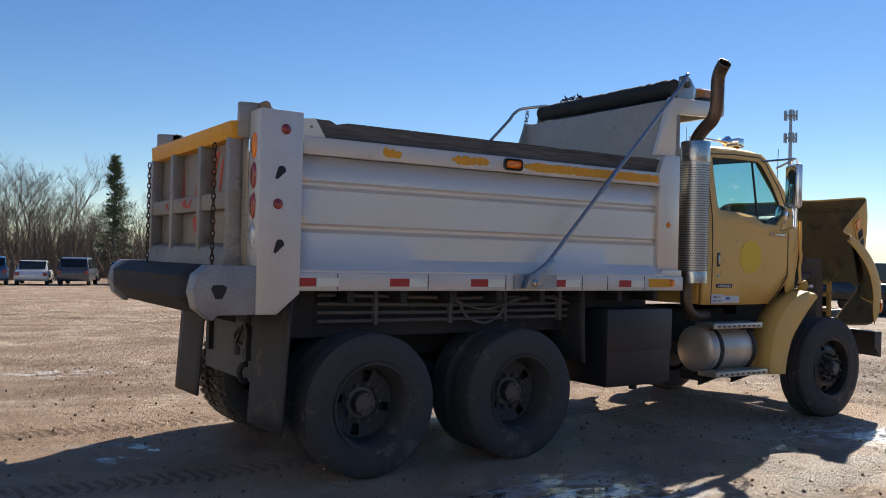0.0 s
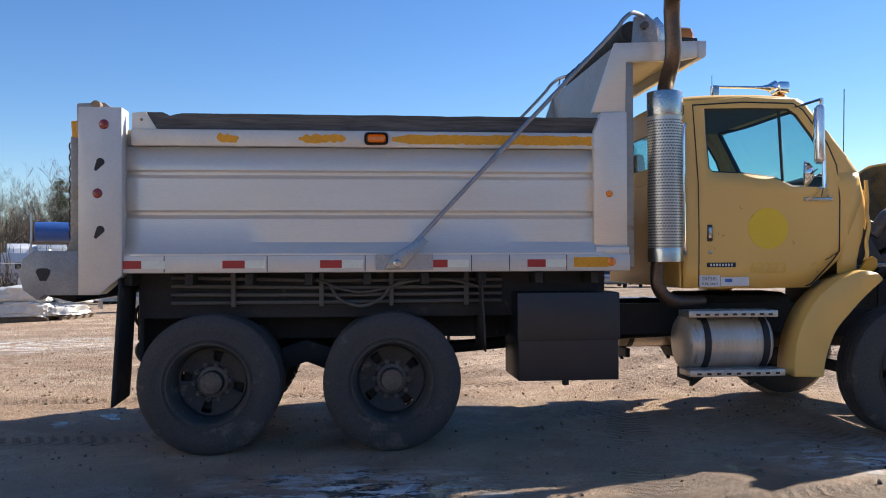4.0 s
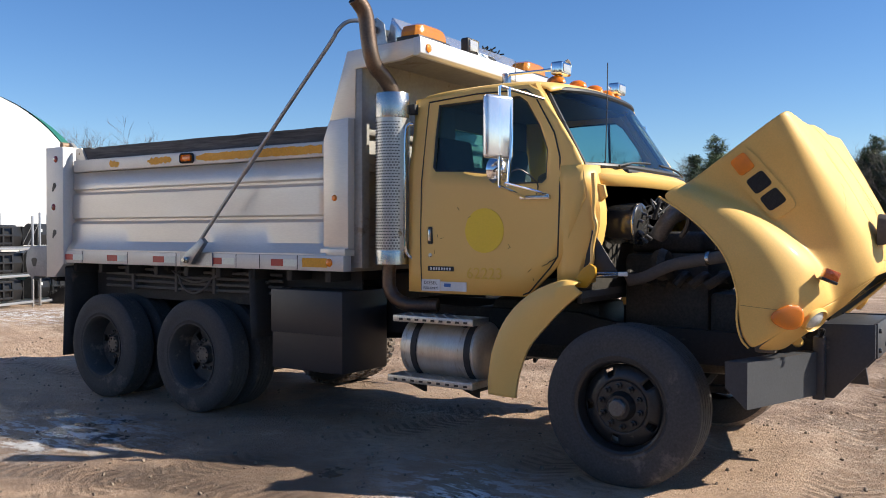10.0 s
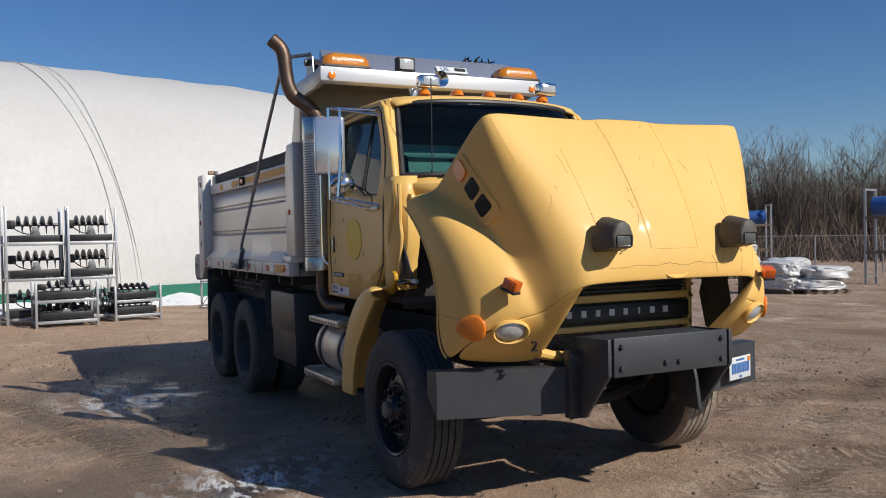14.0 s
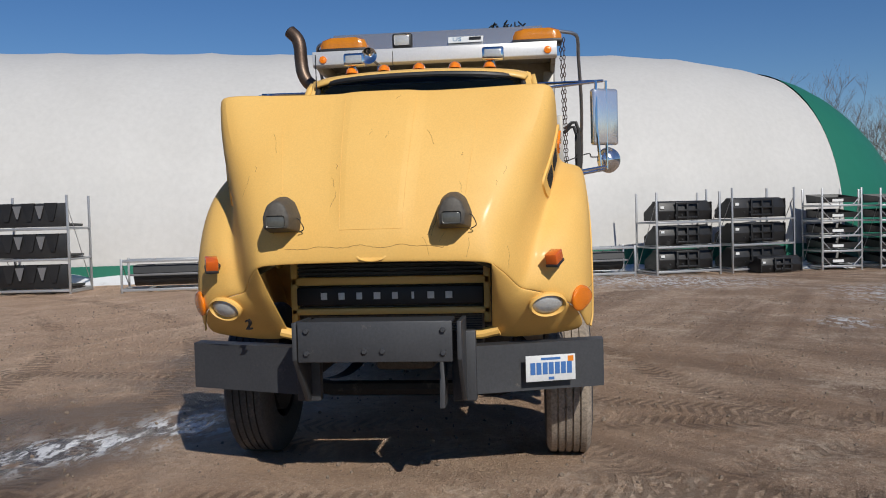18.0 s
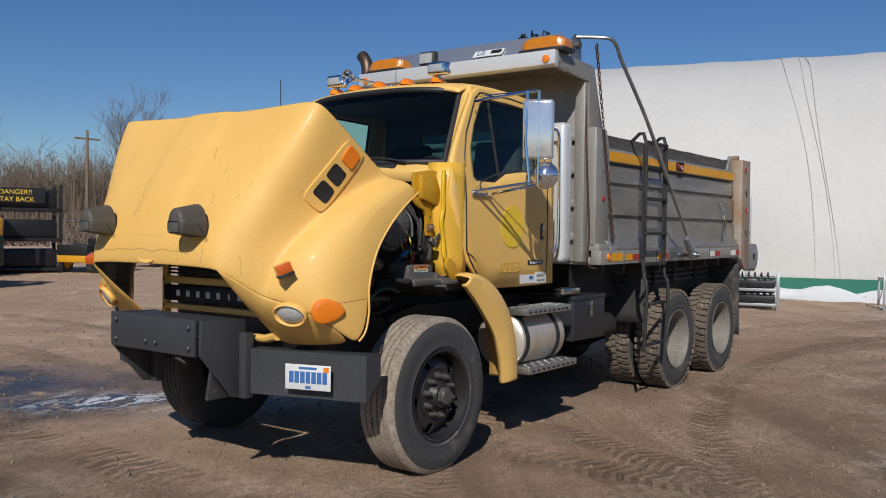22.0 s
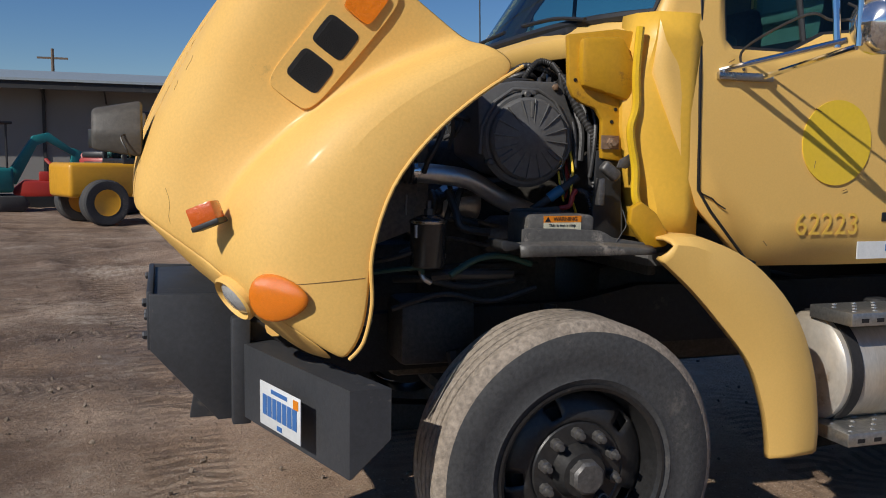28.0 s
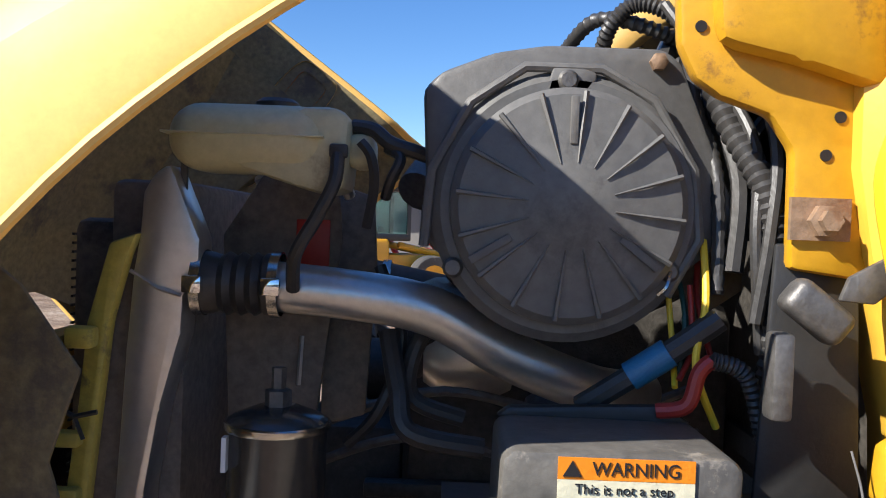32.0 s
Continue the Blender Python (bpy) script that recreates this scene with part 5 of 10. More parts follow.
# windscreen with its frame
def ws(u, v):
    """Across -1..1 and up 0..1 on the windscreen."""
    yb, yt = 0.925, 0.80
    y = u * (yb + (yt - yb) * v)
    return Vector((4.63 - 0.17 * u * u * u * u * 0.9 - 0.03 * u * u - (0.36 + 0.02 * (1 - u * u)) * v, y, 2.125 + 0.575 * v + 0.03 * (1 - u * u) * v))
part("windscreen", sheet([[ws(u, v) for u in np.linspace(-1, 1, 17)] for v in np.linspace(0, 1, 6)]), "windscreen", truck).visible_shadow = False
edge = [ws(u, 0) for u in np.linspace(-1, 1, 17)] + [ws(1, v) for v in np.linspace(0.1, 1, 6)] + [ws(u, 1) for u in np.linspace(1, -1, 17)] + [ws(-1, v) for v in np.linspace(0.9, 0, 6)]
part("windscreen_seal", tb(edge, 0.022, 8, cap=False), "black_plastic", truck)
for s in (-1, 1):
    part("a_pillar", tb([ws(s * 1.03, v) + Vector((-0.03, s * 0.012, 0.0)) for v in np.linspace(-0.05, 1.05, 8)], 0.045, 8), "yellow", truck)
    part("wiper", tb(bent([ws(s * 0.75, 0.0) + Vector((0.05, 0, 0)), ws(s * 0.5, 0.06) + Vector((0.04, 0, 0)), ws(s * 0.12, 0.09) + Vector((0.03, 0, 0))]), 0.009, 6), "black_plastic", truck)
cowl = part("cowl_top", sheet([[(4.66 - 0.2 * (y / 0.93) ** 4 + dx, y, 2.12 - dz) for y in np.linspace(-0.95, 0.95, 11)] for dx, dz in ((-0.06, -0.01), (0.0, 0.02), (0.06, 0.06), (0.07, 0.14))]), "yellow", truck)
solid(cowl, 0.02)
part("cowl_grille", bx(4.30, 4.66, -0.62, 0.62, 2.06, 2.11, 0.02), "black_plastic", truck)
part("firewall", bx(4.40, 4.44, -0.93, 0.93, 1.15, 2.10, 0.01), "engine", truck)
part("radio_aerial", tb([(4.52, -0.72, 2.13), (4.53, -0.72, 2.50), (4.535, -0.722, 2.86)], 0.004, 5), "black_plastic", truck)
part("aerial_base", lt([(0.025, 0), (0.02, 0.03), (0.008, 0.05)], "z", (4.52, -0.72, 2.11), 12), "black_plastic", truck)
part("door_aerial", tb([(3.55, -0.30, 2.80), (3.55, -0.30, 3.05)], 0.003, 5), "black_plastic", truck)

# roof lamps and horn
for y in (-0.55, -0.28, 0.0, 0.28, 0.55):
    bm = bmesh.new()
    lathe(bm, [(0.0, 0.055), (0.03, 0.05), (0.055, 0.03), (0.065, 0.0)], "z", (0, 0, 0), 20)
    bmesh.ops.transform(bm, matrix=pose(4.03 + 0.08 * (1 - (y / 0.6) ** 2), y, 2.79) @ Matrix.Diagonal((1.25, 0.8, 1, 1)), verts=bm.verts)
    part("clearance_lamp", bm, "amber", truck)
for y in (-0.52, 0.58):
    lamp = part("strobe_lamp", bx(4.02, 4.12, y - 0.085, y + 0.085, 2.845, 2.945, 0.018, 3), "chrome", truck, "chrome rectangular strobe lamp")
    part("strobe_lens", bx(4.118, 4.126, y - 0.065, y + 0.065, 2.865, 2.925, 0.006), "clear_lens", lamp)
    part("strobe_foot", tb([(4.07, y, 2.80), (4.07, y, 2.85)], 0.014, 8), "chrome_dull", lamp)
part("horn", lt([(0.012, 3.50), (0.012, 3.86), (0.016, 3.92), (0.03, 3.98), (0.06, 4.03), (0.065, 4.04), (0.05, 4.035), (0.0, 4.0)], "x", (0.035, -0.405, 2.925), 20), "chrome", truck, "chrome air horn")
part("horn_foot", bx(3.50, 3.56, -0.435, -0.375, 2.79, 2.935, 0.008), "chrome_dull", truck)
for y in (-0.83, 0.93):
    bcn = part("beacon_base", bx(2.90, 3.12, y - 0.22, y + 0.22, 3.15, 3.185, 0.01), "black_plastic", truck, "flat black beacon base")
    bm = bmesh.new()
    rows = []
    for z, k in ((3.185, 1.0), (3.22, 1.0), (3.265, 0.9), (3.285, 0.7), (3.29, 0.0)):
        rows.append([(3.01 + 0.105 * k * max(-1, min(1, 1.35 * math.cos(a))), y + 0.215 * (k if k < 0.8 else k) * max(-1, min(1, 1.12 * math.sin(a))), z) for a in np.linspace(0, 2 * math.pi, 41)])
    bm.free()
    part("beacon_dome", sheet(rows), "beacon_amber", bcn, "amber beacon dome")
wl = part("work_lamp", bx(3.06, 3.14, -0.37, -0.19, 3.16, 3.29, 0.02, 3), "black_plastic", truck, "square black work lamp")
part("work_lamp_lens", bx(3.139, 3.146, -0.35, -0.21, 3.18, 3.275, 0.012), "clear_lens", wl)
part("work_lamp_foot", tb([(3.10, -0.28, 3.13), (3.10, -0.28, 3.17)], 0.016, 8), "black_plastic", wl)
st = part("deflector_sticker", bx(2.925, 2.93, 0.12, 0.44, 3.20, 3.28), "white_label", truck)
st.matrix_basis = Matrix.Translation((2.93, 0, 3.24)) @ Matrix.Rotation(radians(-39), 4, "Y") @ Matrix.Translation((-2.93 + 0.01, 0, -3.24))
words("US", 0.075, st.matrix_basis @ facing((2.9325, 0.20, 3.24), (0, 1, 0), (0, 0, 1)), "blue_band", truck, "sticker_lettering", depth=0.001)
part("sticker_shape", bx(2.9302, 2.932, 0.31, 0.42, 3.225, 3.265, 0.006), "ink", truck).matrix_basis = st.matrix_basis.copy()

# door mirrors
for s in (-1, 1):
    y = s * (1.31 if s < 0 else 1.43)
    turn = Matrix.Translation((3.97, y, 0)) @ Matrix.Rotation(radians(s * 26), 4, "Z") @ Matrix.Translation((-3.97, -y, 0))
    bm = bx(3.95, 4.015, y - 0.115, y + 0.115, 2.16, 2.60, 0.026, 4)
    bmesh.ops.transform(bm, matrix=turn, verts=bm.verts)
    mr = part("door_mirror", bm, "mirror_shell", truck, "tall chrome door mirror")
    bm = bx(3.942, 3.951, y - 0.10, y + 0.10, 2.18, 2.58, 0.003)
    bmesh.ops.transform(bm, matrix=turn, verts=bm.verts)
    part("mirror_glass", bm, "mirror", mr)
    ball = bmesh.new()
    lathe(ball, [(0.0, 0.062), (0.055, 0.05), (0.092, 0.018), (0.102, -0.01), (0.092, -0.015), (0.0, -0.02)], "x", (3.96 if s > 0 else 3.885, y + (0.05 if s > 0 else 0.07), 2.045 if s > 0 else 2.09), 28)
    bmesh.ops.transform(ball, matrix=turn, verts=ball.verts)
    part("convex_mirror", ball, "convex_shell", mr, "round chrome convex mirror")
    for a, b in (((4.0, y, 2.66), (3.98, s * 0.92, 2.66)), ((4.0, y, 2.66), (4.16, s * 0.98, 2.60)), ((3.99, y, 1.97), (4.05, s * 1.03, 1.90)), ((4.03, y, 1.99), (4.22, s * 1.02, 1.92))):
        part("mirror_arm", tb([a, b], 0.011, 8), "chrome", mr)
    part("mirror_stay", tb([(4.03, y - s * 0.06, 2.66), (4.05, y - s * 0.06, 2.3), (4.04, y - s * 0.03, 1.97)], 0.012, 8), "chrome", mr)
    part("mirror_stay", tb([(4.00, y + s * 0.02, 2.66), (4.0, y + s * 0.02, 1.97)], 0.01, 8), "chrome", mr)
    part("mirror_foot", bx(4.0, 4.24, s * 1.02, s * 1.045, 1.885, 1.915, 0.006), "chrome_dull", mr)
    part("mirror_wire", tb(bent([(3.99, y - s * 0.05, 2.12), (3.93, y - s * 0.02, 2.08), (4.0, y - s * 0.1, 2.07), (4.08, y - s * 0.14, 2.09), (4.15, s * 1.06, 2.0), (4.14, s * 1.05, 1.92)]), 0.005, 5), "hose", mr)

# ---- tilted hood, in its own frame: u forward, v up when shut ----
def hd(u, y, v):
    return (5.11 + 0.592 * u + 0.806 * v, y, 1.88 - 0.806 * u + 0.592 * v)


PROFILE = {  # u: half outline of (y, v) from the middle to the lower edge
    -0.01: [(0, .868), (.20, .868), (.222, .848), (.55, .857), (.82, .870), (.985, .874), (1.022, .80), (1.033, .60), (1.042, .38), (1.048, .17), (1.09, .135), (1.155, .115), (1.20, .07), (1.21, -.02)],
    0.16: [(0, .880), (.20, .880), (.222, .860), (.55, .858), (.80, .857), (.945, .845), (1.0, .77), (1.012, .60), (1.02, .42), (1.022, .275), (1.075, .245), (1.15, .225), (1.205, .165), (1.215, .045)],
    0.35: [(0, .876), (.195, .876), (.217, .855), (.53, .848), (.75, .84), (.88, .82), (.955, .73), (.970, .58), (.980, .45), (.988, .355), (1.05, .345), (1.135, .325), (1.205, .255), (1.222, .09)],
    0.55: [(0, .861), (.185, .861), (.207, .840), (.50, .830), (.69, .815), (.79, .785), (.88, .70), (.905, .58), (.928, .48), (.948, .418), (1.02, .415), (1.115, .385), (1.20, .29), (1.225, .095)],
    0.75: [(0, .831), (.175, .831), (.195, .810), (.48, .798), (.64, .78), (.73, .75), (.81, .67), (.845, .57), (.88, .495), (.905, .452), (.985, .45), (1.09, .405), (1.195, .275), (1.225, .03)],
    0.88: [(0, .794), (.17, .794), (.188, .778), (.46, .768), (.60, .75), (.68, .72), (.76, .64), (.80, .56), (.838, .495), (.868, .452), (.955, .445), (1.065, .39), (1.185, .245), (1.225, -.065)],
    0.99: [(0, .745), (.16, .745), (.18, .742), (.44, .733), (.58, .715), (.665, .69), (.735, .60), (.775, .52), (.812, .458), (.84, .418), (.93, .405), (1.045, .345), (1.175, .20), (1.22, -.115)],
    1.06: [(0, .69), (.15, .69), (.17, .69), (.43, .685), (.57, .675), (.65, .66), (.715, .575), (.755, .495), (.79, .42), (.82, .382), (.905, .365), (1.02, .305), (1.155, .165), (1.205, -.115)],
    1.085: [(0, .665), (.15, .665), (.17, .665), (.43, .66), (.57, .65), (.645, .64), (.70, .56), (.745, .48), (.78, .40), (.81, .36), (.885, .34), (.995, .275), (1.13, .14), (1.18, -.105)],
}
us = sorted(PROFILE)
rows = []
for u in us:
    raw = [Vector((y, v)) for y, v in PROFILE[u]]
    half = []
    for k, p in enumerate(raw):
        if k in (9, 11):
            half += [p.lerp(raw[k - 1], 0.22), p.lerp(raw[k + 1], 0.22)]
        else:
            half.append(p)
    rows.append([hd(u, -y, v) for y, v in half[::-1]] + [hd(u, y, v) for y, v in half[1:]])
hood = part("hood", sheet(rows), "hood", truck, "sun-faded yellow hood tilted forward")
hood.data.materials.append(M["hood_inner"])
solid(hood, 0.012).modifiers[0].material_offset = 1
smoothed(hood, 2)
for s in (-1, 1):
    last = PROFILE[1.085][5:]
    n = len(last)
    edge_v = np.linspace(0.64, -0.06, n)
    rws = []
    for k, (t, du) in enumerate(((0, 0), (0.2, 0.018), (0.45, 0.03), (0.75, 0.034), (1.0, 0.012))):
        row = []
        for j, (y, v) in enumerate(last):
            ye, ve = 0.648 - 0.005 * j, edge_v[j]
            lift = 0.055 * (1 - ve / 0.64) * t
            row.append(hd(1.085 + du * min(1, j / 3) + lift, s * (y + (ye - y) * t), v + (ve - v) * t))
        rws.append(row)
    face = part("fender_front", sheet(rws), "hood", hood, "front face of the fender")
    face.data.materials.append(M["hood_inner"])
    solid(face, 0.012).modifiers[0].material_offset = 1
    smoothed(face, 2)
# chin bar across the right part of the opening, snapped in the middle
part("chin_bar", tb([hd(1.15, -0.66, 0.02), hd(1.165, -0.55, -0.01), hd(1.17, -0.42, -0.02)], [0.035, 0.032, 0.028], 10), "hood", hood)
part("chin_bar", tb([hd(1.15, 0.66, 0.02), hd(1.165, 0.56, -0.005), hd(1.17, 0.44, -0.01)], [0.035, 0.03, 0.026], 10), "hood", hood)
# liner under the hood
liner = [[hd(u, y * 0.93 * (1 if y < 0 else 1), v - 0.05) for y, v in [(-a, b) for a, b in PROFILE[u][:10:2][::-1]] + [(a, b) for a, b in PROFILE[u][2:10:2]]] for u in us[1:-1]]
part("hood_liner", sheet(liner), "hood_inner", hood)
for s in (-1, 1):
    # side vents: raised surround, amber lamp and two mesh vents
    def sv(u, v, out=0.0):
        base = np.interp(u, us[:6], [np.interp(v, [p[1] for p in PROFILE[k][5:10]][::-1], [p[0] for p in PROFILE[k][5:10]][::-1]) for k in us[:6]])
        return Vector(hd(u, s * (base + out), v))
    def plaque(u0, u1, v0, v1, out, skew=0.0, r=0.35, n=28):
        loop = []
        for a in np.linspace(0, 2 * math.pi, n, endpoint=False):
            c, d = math.copysign(abs(math.cos(a)) ** r, math.cos(a)), math.copysign(abs(math.sin(a)) ** r, math.sin(a))
            u = (u0 + u1) / 2 + (u1 - u0) / 2 * c
            v = (v0 + v1) / 2 + (v1 - v0) / 2 * d + skew * c
            loop.append((u, v))
        bm = bmesh.new()
        ctr = bm.verts.new(sv((u0 + u1) / 2, (v0 + v1) / 2, out))
        mid = [bm.verts.new(sv(u * 0.5 + (u0 + u1) / 4, v * 0.5 + (v0 + v1) / 4, out)) for u, v in loop]
        top = [bm.verts.new(sv(u, v, out)) for u, v in loop]
        low = [bm.verts.new(sv(u, v, -0.02)) for u, v in loop]
        for k in range(n):
            j = (k + 1) % n
            bm.faces.new((ctr, mid[k], mid[j]))
            bm.faces.new((mid[k], top[k], top[j], mid[j]))
            bm.faces.new((top[k], low[k], low[j], top[j]))
        return bm
    part("vent_surround", plaque(0.02, 0.50, 0.395, 0.572, 0.012, 0.008), "hood", hood)
    part("vent_lamp", plaque(0.055, 0.17, 0.425, 0.53, 0.024), "amber", hood)
    for u0 in (0.205, 0.335):
        vent = part("side_vent", plaque(u0, u0 + 0.105, 0.425, 0.545, 0.0145), "mesh_black", hood, "black mesh vent")
        bm = bmesh.new()
        for i in range(8):
            for j in range(8):
                c = sv(u0 + 0.012 + 0.0115 * i + (0.0055 if j % 2 else 0), 0.438 + 0.0125 * j, 0.0155)
                tube(bm, [c + Vector((0.0045 * math.cos(a), 0, 0.0045 * math.sin(a))) for a in np.linspace(0, 2 * math.pi, 7)], 0.0011, 3, cap=False)
        ms = part("vent_mesh", bm, "black_plastic", vent)
        ms["kind"] = "stuff"
    # marker lamp on a stalk, turn signal, headlight
    c = Vector((6.06, s * 0.985, 1.40))
    mk = part("marker_lamp", bx(-0.035, 0.035, -0.03, 0.03, -0.045, 0.045, 0.006), "marker_red", hood, "red-orange marker lamp on a bracket")
    mk.matrix_basis = facing(c, (0.45, -0.9 * 1, 0), (0.5, 0.25 * s, 0.84)) if s < 0 else facing(c, (-0.45, -0.9, 0), (0.5, 0.25, 0.84))
    part("marker_body", bx(-0.037, 0.037, -0.045, -0.028, -0.048, 0.048, 0.004), "black_plastic", mk)
    part("marker_stalk", tb([c + Vector((-0.02, -s * 0.01, -0.02)), Vector(hd(0.93, s * 0.96, 0.43))], 0.014, 8), "black_plastic", hood)
    sg = bmesh.new()
    bmesh.ops.create_uvsphere(sg, u_segments=24, v_segments=12, radius=1.0)
    for v in sg.verts:
        v.co.y *= 1.0 - 0.28 * v.co.x * s
        v.co.z = math.copysign(abs(v.co.z) ** 0.6, v.co.z)
    ob = part("turn_signal", sg, "amber", hood, "large amber turn signal")
    nrm = Vector((0.56, s * 0.82, -0.12)).normalized()
    ob.matrix_basis = Matrix.Translation(Vector((5.855, s * 1.146, 1.15))) @ nrm.to_track_quat("Z", "Y").to_matrix().to_4x4() @ Matrix.Diagonal((0.100, 0.074, 0.020, 1))
    hp = Vector((5.972, s * 0.948, 1.122))
    n2 = Vector((0.80, s * 0.26, -0.50)).normalized()
    q = Matrix.Translation(hp) @ n2.to_track_quat("Z", "Y").to_matrix().to_4x4()
    bm = bmesh.new()
    lathe(bm, [(0.108, -0.03), (0.112, 0.004), (0.102, 0.012), (0.092, -0.004), (0.086, -0.02)], "z", (0, 0, 0), 36, True)
    bmesh.ops.transform(bm, matrix=Matrix.Diagonal((1, 0.72, 1, 1)), verts=bm.verts)
    hl = part("headlight_bezel", bm, "hood", hood)
    hl.matrix_basis = q
    bm = bmesh.new()
    lathe(bm, [(0.0, 0.016), (0.05, 0.012), (0.08, 0.0), (0.092, -0.012)], "z", (0, 0, 0), 36)
    bmesh.ops.transform(bm, matrix=Matrix.Diagonal((1, 0.72, 1, 1)), verts=bm.verts)
    part("headlight_lens", bm, "clear_lens", hl)
    # black lamp pods on the hood
    pc = Vector(hd(0.87, s * 0.47 - 0.015, 0.80))
    up, fw = Vector((0.806, 0, 0.592)), Vector((0.592, 0, -0.806))
    bm = bmesh.new()
    prism(bm, [(-0.075, -0.05), (-0.082, 0.02), (-0.055, 0.09), (-0.02, 0.115), (0.02, 0.115), (0.055, 0.09), (0.082, 0.02), (0.075, -0.05)], 0.0, 0.12, "x")
    bmesh.ops.recalc_face_normals(bm, faces=bm.faces)
    bmesh.ops.bevel(bm, geom=list(bm.edges), offset=0.012, segments=2, profile=0.5, affect="EDGES")
    for v in bm.verts:
        k = 1 - 0.28 * max(0.0, v.co.x) / 0.12
        v.co.y, v.co.z = v.co.y * k, 0.02 + (v.co.z - 0.02) * k
        v.co.x *= 1.15
    pod = part("lamp_pod", bm, "pod_shell", hood, "black plastic plow lamp pod")
    pod.matrix_basis = Matrix.Translation(pc + Vector((-0.02, 0, -0.02))) @ Matrix.Scale(1.22, 4)
    part("pod_lens", bx(0.136, 0.141, -0.042, 0.042, -0.025, 0.028, 0.01), "pod_glass", pod)
    part("pod_wire", tb(bent([pc + Vector((0.01, 0.07, 0.0)), pc + Vector((0.05, 0.10, -0.01)), pc + Vector((0.03, 0.12, -0.06)), pc + Vector((0.02, 0.09, -0.08))]), 0.003, 5), "hose", hood)
bm = bmesh.new()
lathe(bm, [(0.078, -0.012), (0.085, 0.006), (0.076, 0.008), (0.066, 0.003), (0.0, 0.003)], "z", (0, 0, 0), 36)
em = part("emblem_recess", bm, "hood", hood)
em.matrix_basis = Matrix.Translation((6.285, 0, 1.437)) @ facing((0, 0, 0), (0, 1, 0), (-0.35, 0, 0.93)) @ Matrix.Diagonal((1, 0.42, 1, 1))
words("2", 0.085, facing((5.985, -0.80, 1.03), (0.25, 0.96, 0), (0.1, 0, 1)), "ink", hood, "painted_digit", depth=0.012)

for s in (-1, 1):
    part("arch_lip", tb(bent([hd(u, s * (PROFILE[u][-1][0] - 0.004), PROFILE[u][-1][1] + 0.002) for u in us[:-1]], 4), 0.0065, 8), "hood", hood)
# seams, cracks and scratches that lie on the hood's skin
skin = BVHTree.FromObject(hood, bpy.context.evaluated_depsgraph_get())


def on_skin(p, d):
    hit = skin.ray_cast(Vector(p), Vector(d).normalized())
    return hit[0] - Vector(d).normalized() * 0.0005 if hit[0] else None


def skin_line(name, pts, d, r, mat="ink"):
    line = [q for q in (on_skin(p, d) for p in pts) if q]
    if len(line) > 2:
        part(name, tb(line, r, 5), mat, hood)


DOWN = (-0.806, 0, -0.592)
for s in (-1, 1):
    skin_line("fender_seam", [(x, s * 1.6, 1.185 + 0.10 * (5.9 - x)) for x in np.linspace(5.50, 5.83, 14)], (0.0, -s, 0), 0.0014, "nose_scar")
random.seed(5)
skin_line("nose_crack", [hd(1.015 + 0.012 * noise.noise(Vector((y * 9, 0, 0))) + 0.004 * random.random(), y, 1.4) for y in np.linspace(-0.48, 0.40, 60)], DOWN, 0.0012, "nose_scar")
for k in range(24):
    y, u, a, n = random.uniform(-0.75, 0.75), random.uniform(0.03, 1.0), random.uniform(-0.5, 0.5), random.uniform(0.02, 0.16)
    skin_line("scratch", [hd(u + n * t * math.cos(a), y + n * t * math.sin(a) + 0.006 * math.sin(5 * t), 1.4) for t in np.linspace(0, 1, 6)], DOWN, random.uniform(0.0005, 0.0011), "nose_scar")
for s in (-1, 1):
    skin_line("panel_crease", [hd(u, s * (0.215 - 0.045 * u), 1.4) for u in np.linspace(0.02, 0.93, 24)], DOWN, 0.0016, "hood")
    skin_line("panel_crease", [hd(u, s * (0.60 - 0.12 * u), 1.4) for u in np.linspace(0.25, 0.80, 18)], DOWN, 0.0012, "hood")
skin_line("panel_crease", [hd(0.935, y, 1.4) for y in np.linspace(-0.17, 0.17, 10)], DOWN, 0.0016, "hood")

# ---- bumper with plow hitch ----
def bumper_half(s):
    a, b = Vector((5.66, s * 1.275, 0)), Vector((5.92, s * 0.485, 0))
    bm = bmesh.new()
    f = [bm.verts.new(q + Vector((0, 0, z))) for z in (0.60, 0.88) for q in (a, b)]
    t = [bm.verts.new(q + Vector((-0.13, 0, 0.88))) for q in (a, b)]
    e = bm.verts.new(a + Vector((-0.13, 0, 0.72)))
    bm.faces.new((f[0], f[1], f[3], f[2]))
    bm.faces.new((f[2], f[3], t[1], t[0]))
    bm.faces.new((f[0], f[2], t[0], e))
    bmesh.ops.recalc_face_normals(bm, faces=bm.faces)
    return bm


bp = solid(part("bumper", bumper_half(-1), "bumper", truck, "charcoal steel bumper with a plow hitch", smooth=False), 0.014)
solid(part("bumper_wing", bumper_half(1), "bumper", bp, smooth=False), 0.014)
part("hitch_plate", bx(6.225, 6.25, -0.435, 0.425, 0.85, 1.075, 0.006), "bumper", bp)
part("hitch_top", bx(5.92, 6.23, -0.42, 0.41, 1.04, 1.06, 0.004), "bumper", bp)
for y in (-0.47, 0.45):
    part("hitch_cheek", pr([(5.90, 0.58), (5.90, 1.06), (6.24, 1.07), (6.24, 0.86), (6.0, 0.58)], y, y + 0.025, "y", 0.004), "bumper", bp)
    part("hitch_post", bx(5.88, 5.95, y - 0.06, y + 0.08, 0.57, 0.98, 0.008), "bumper", bp)
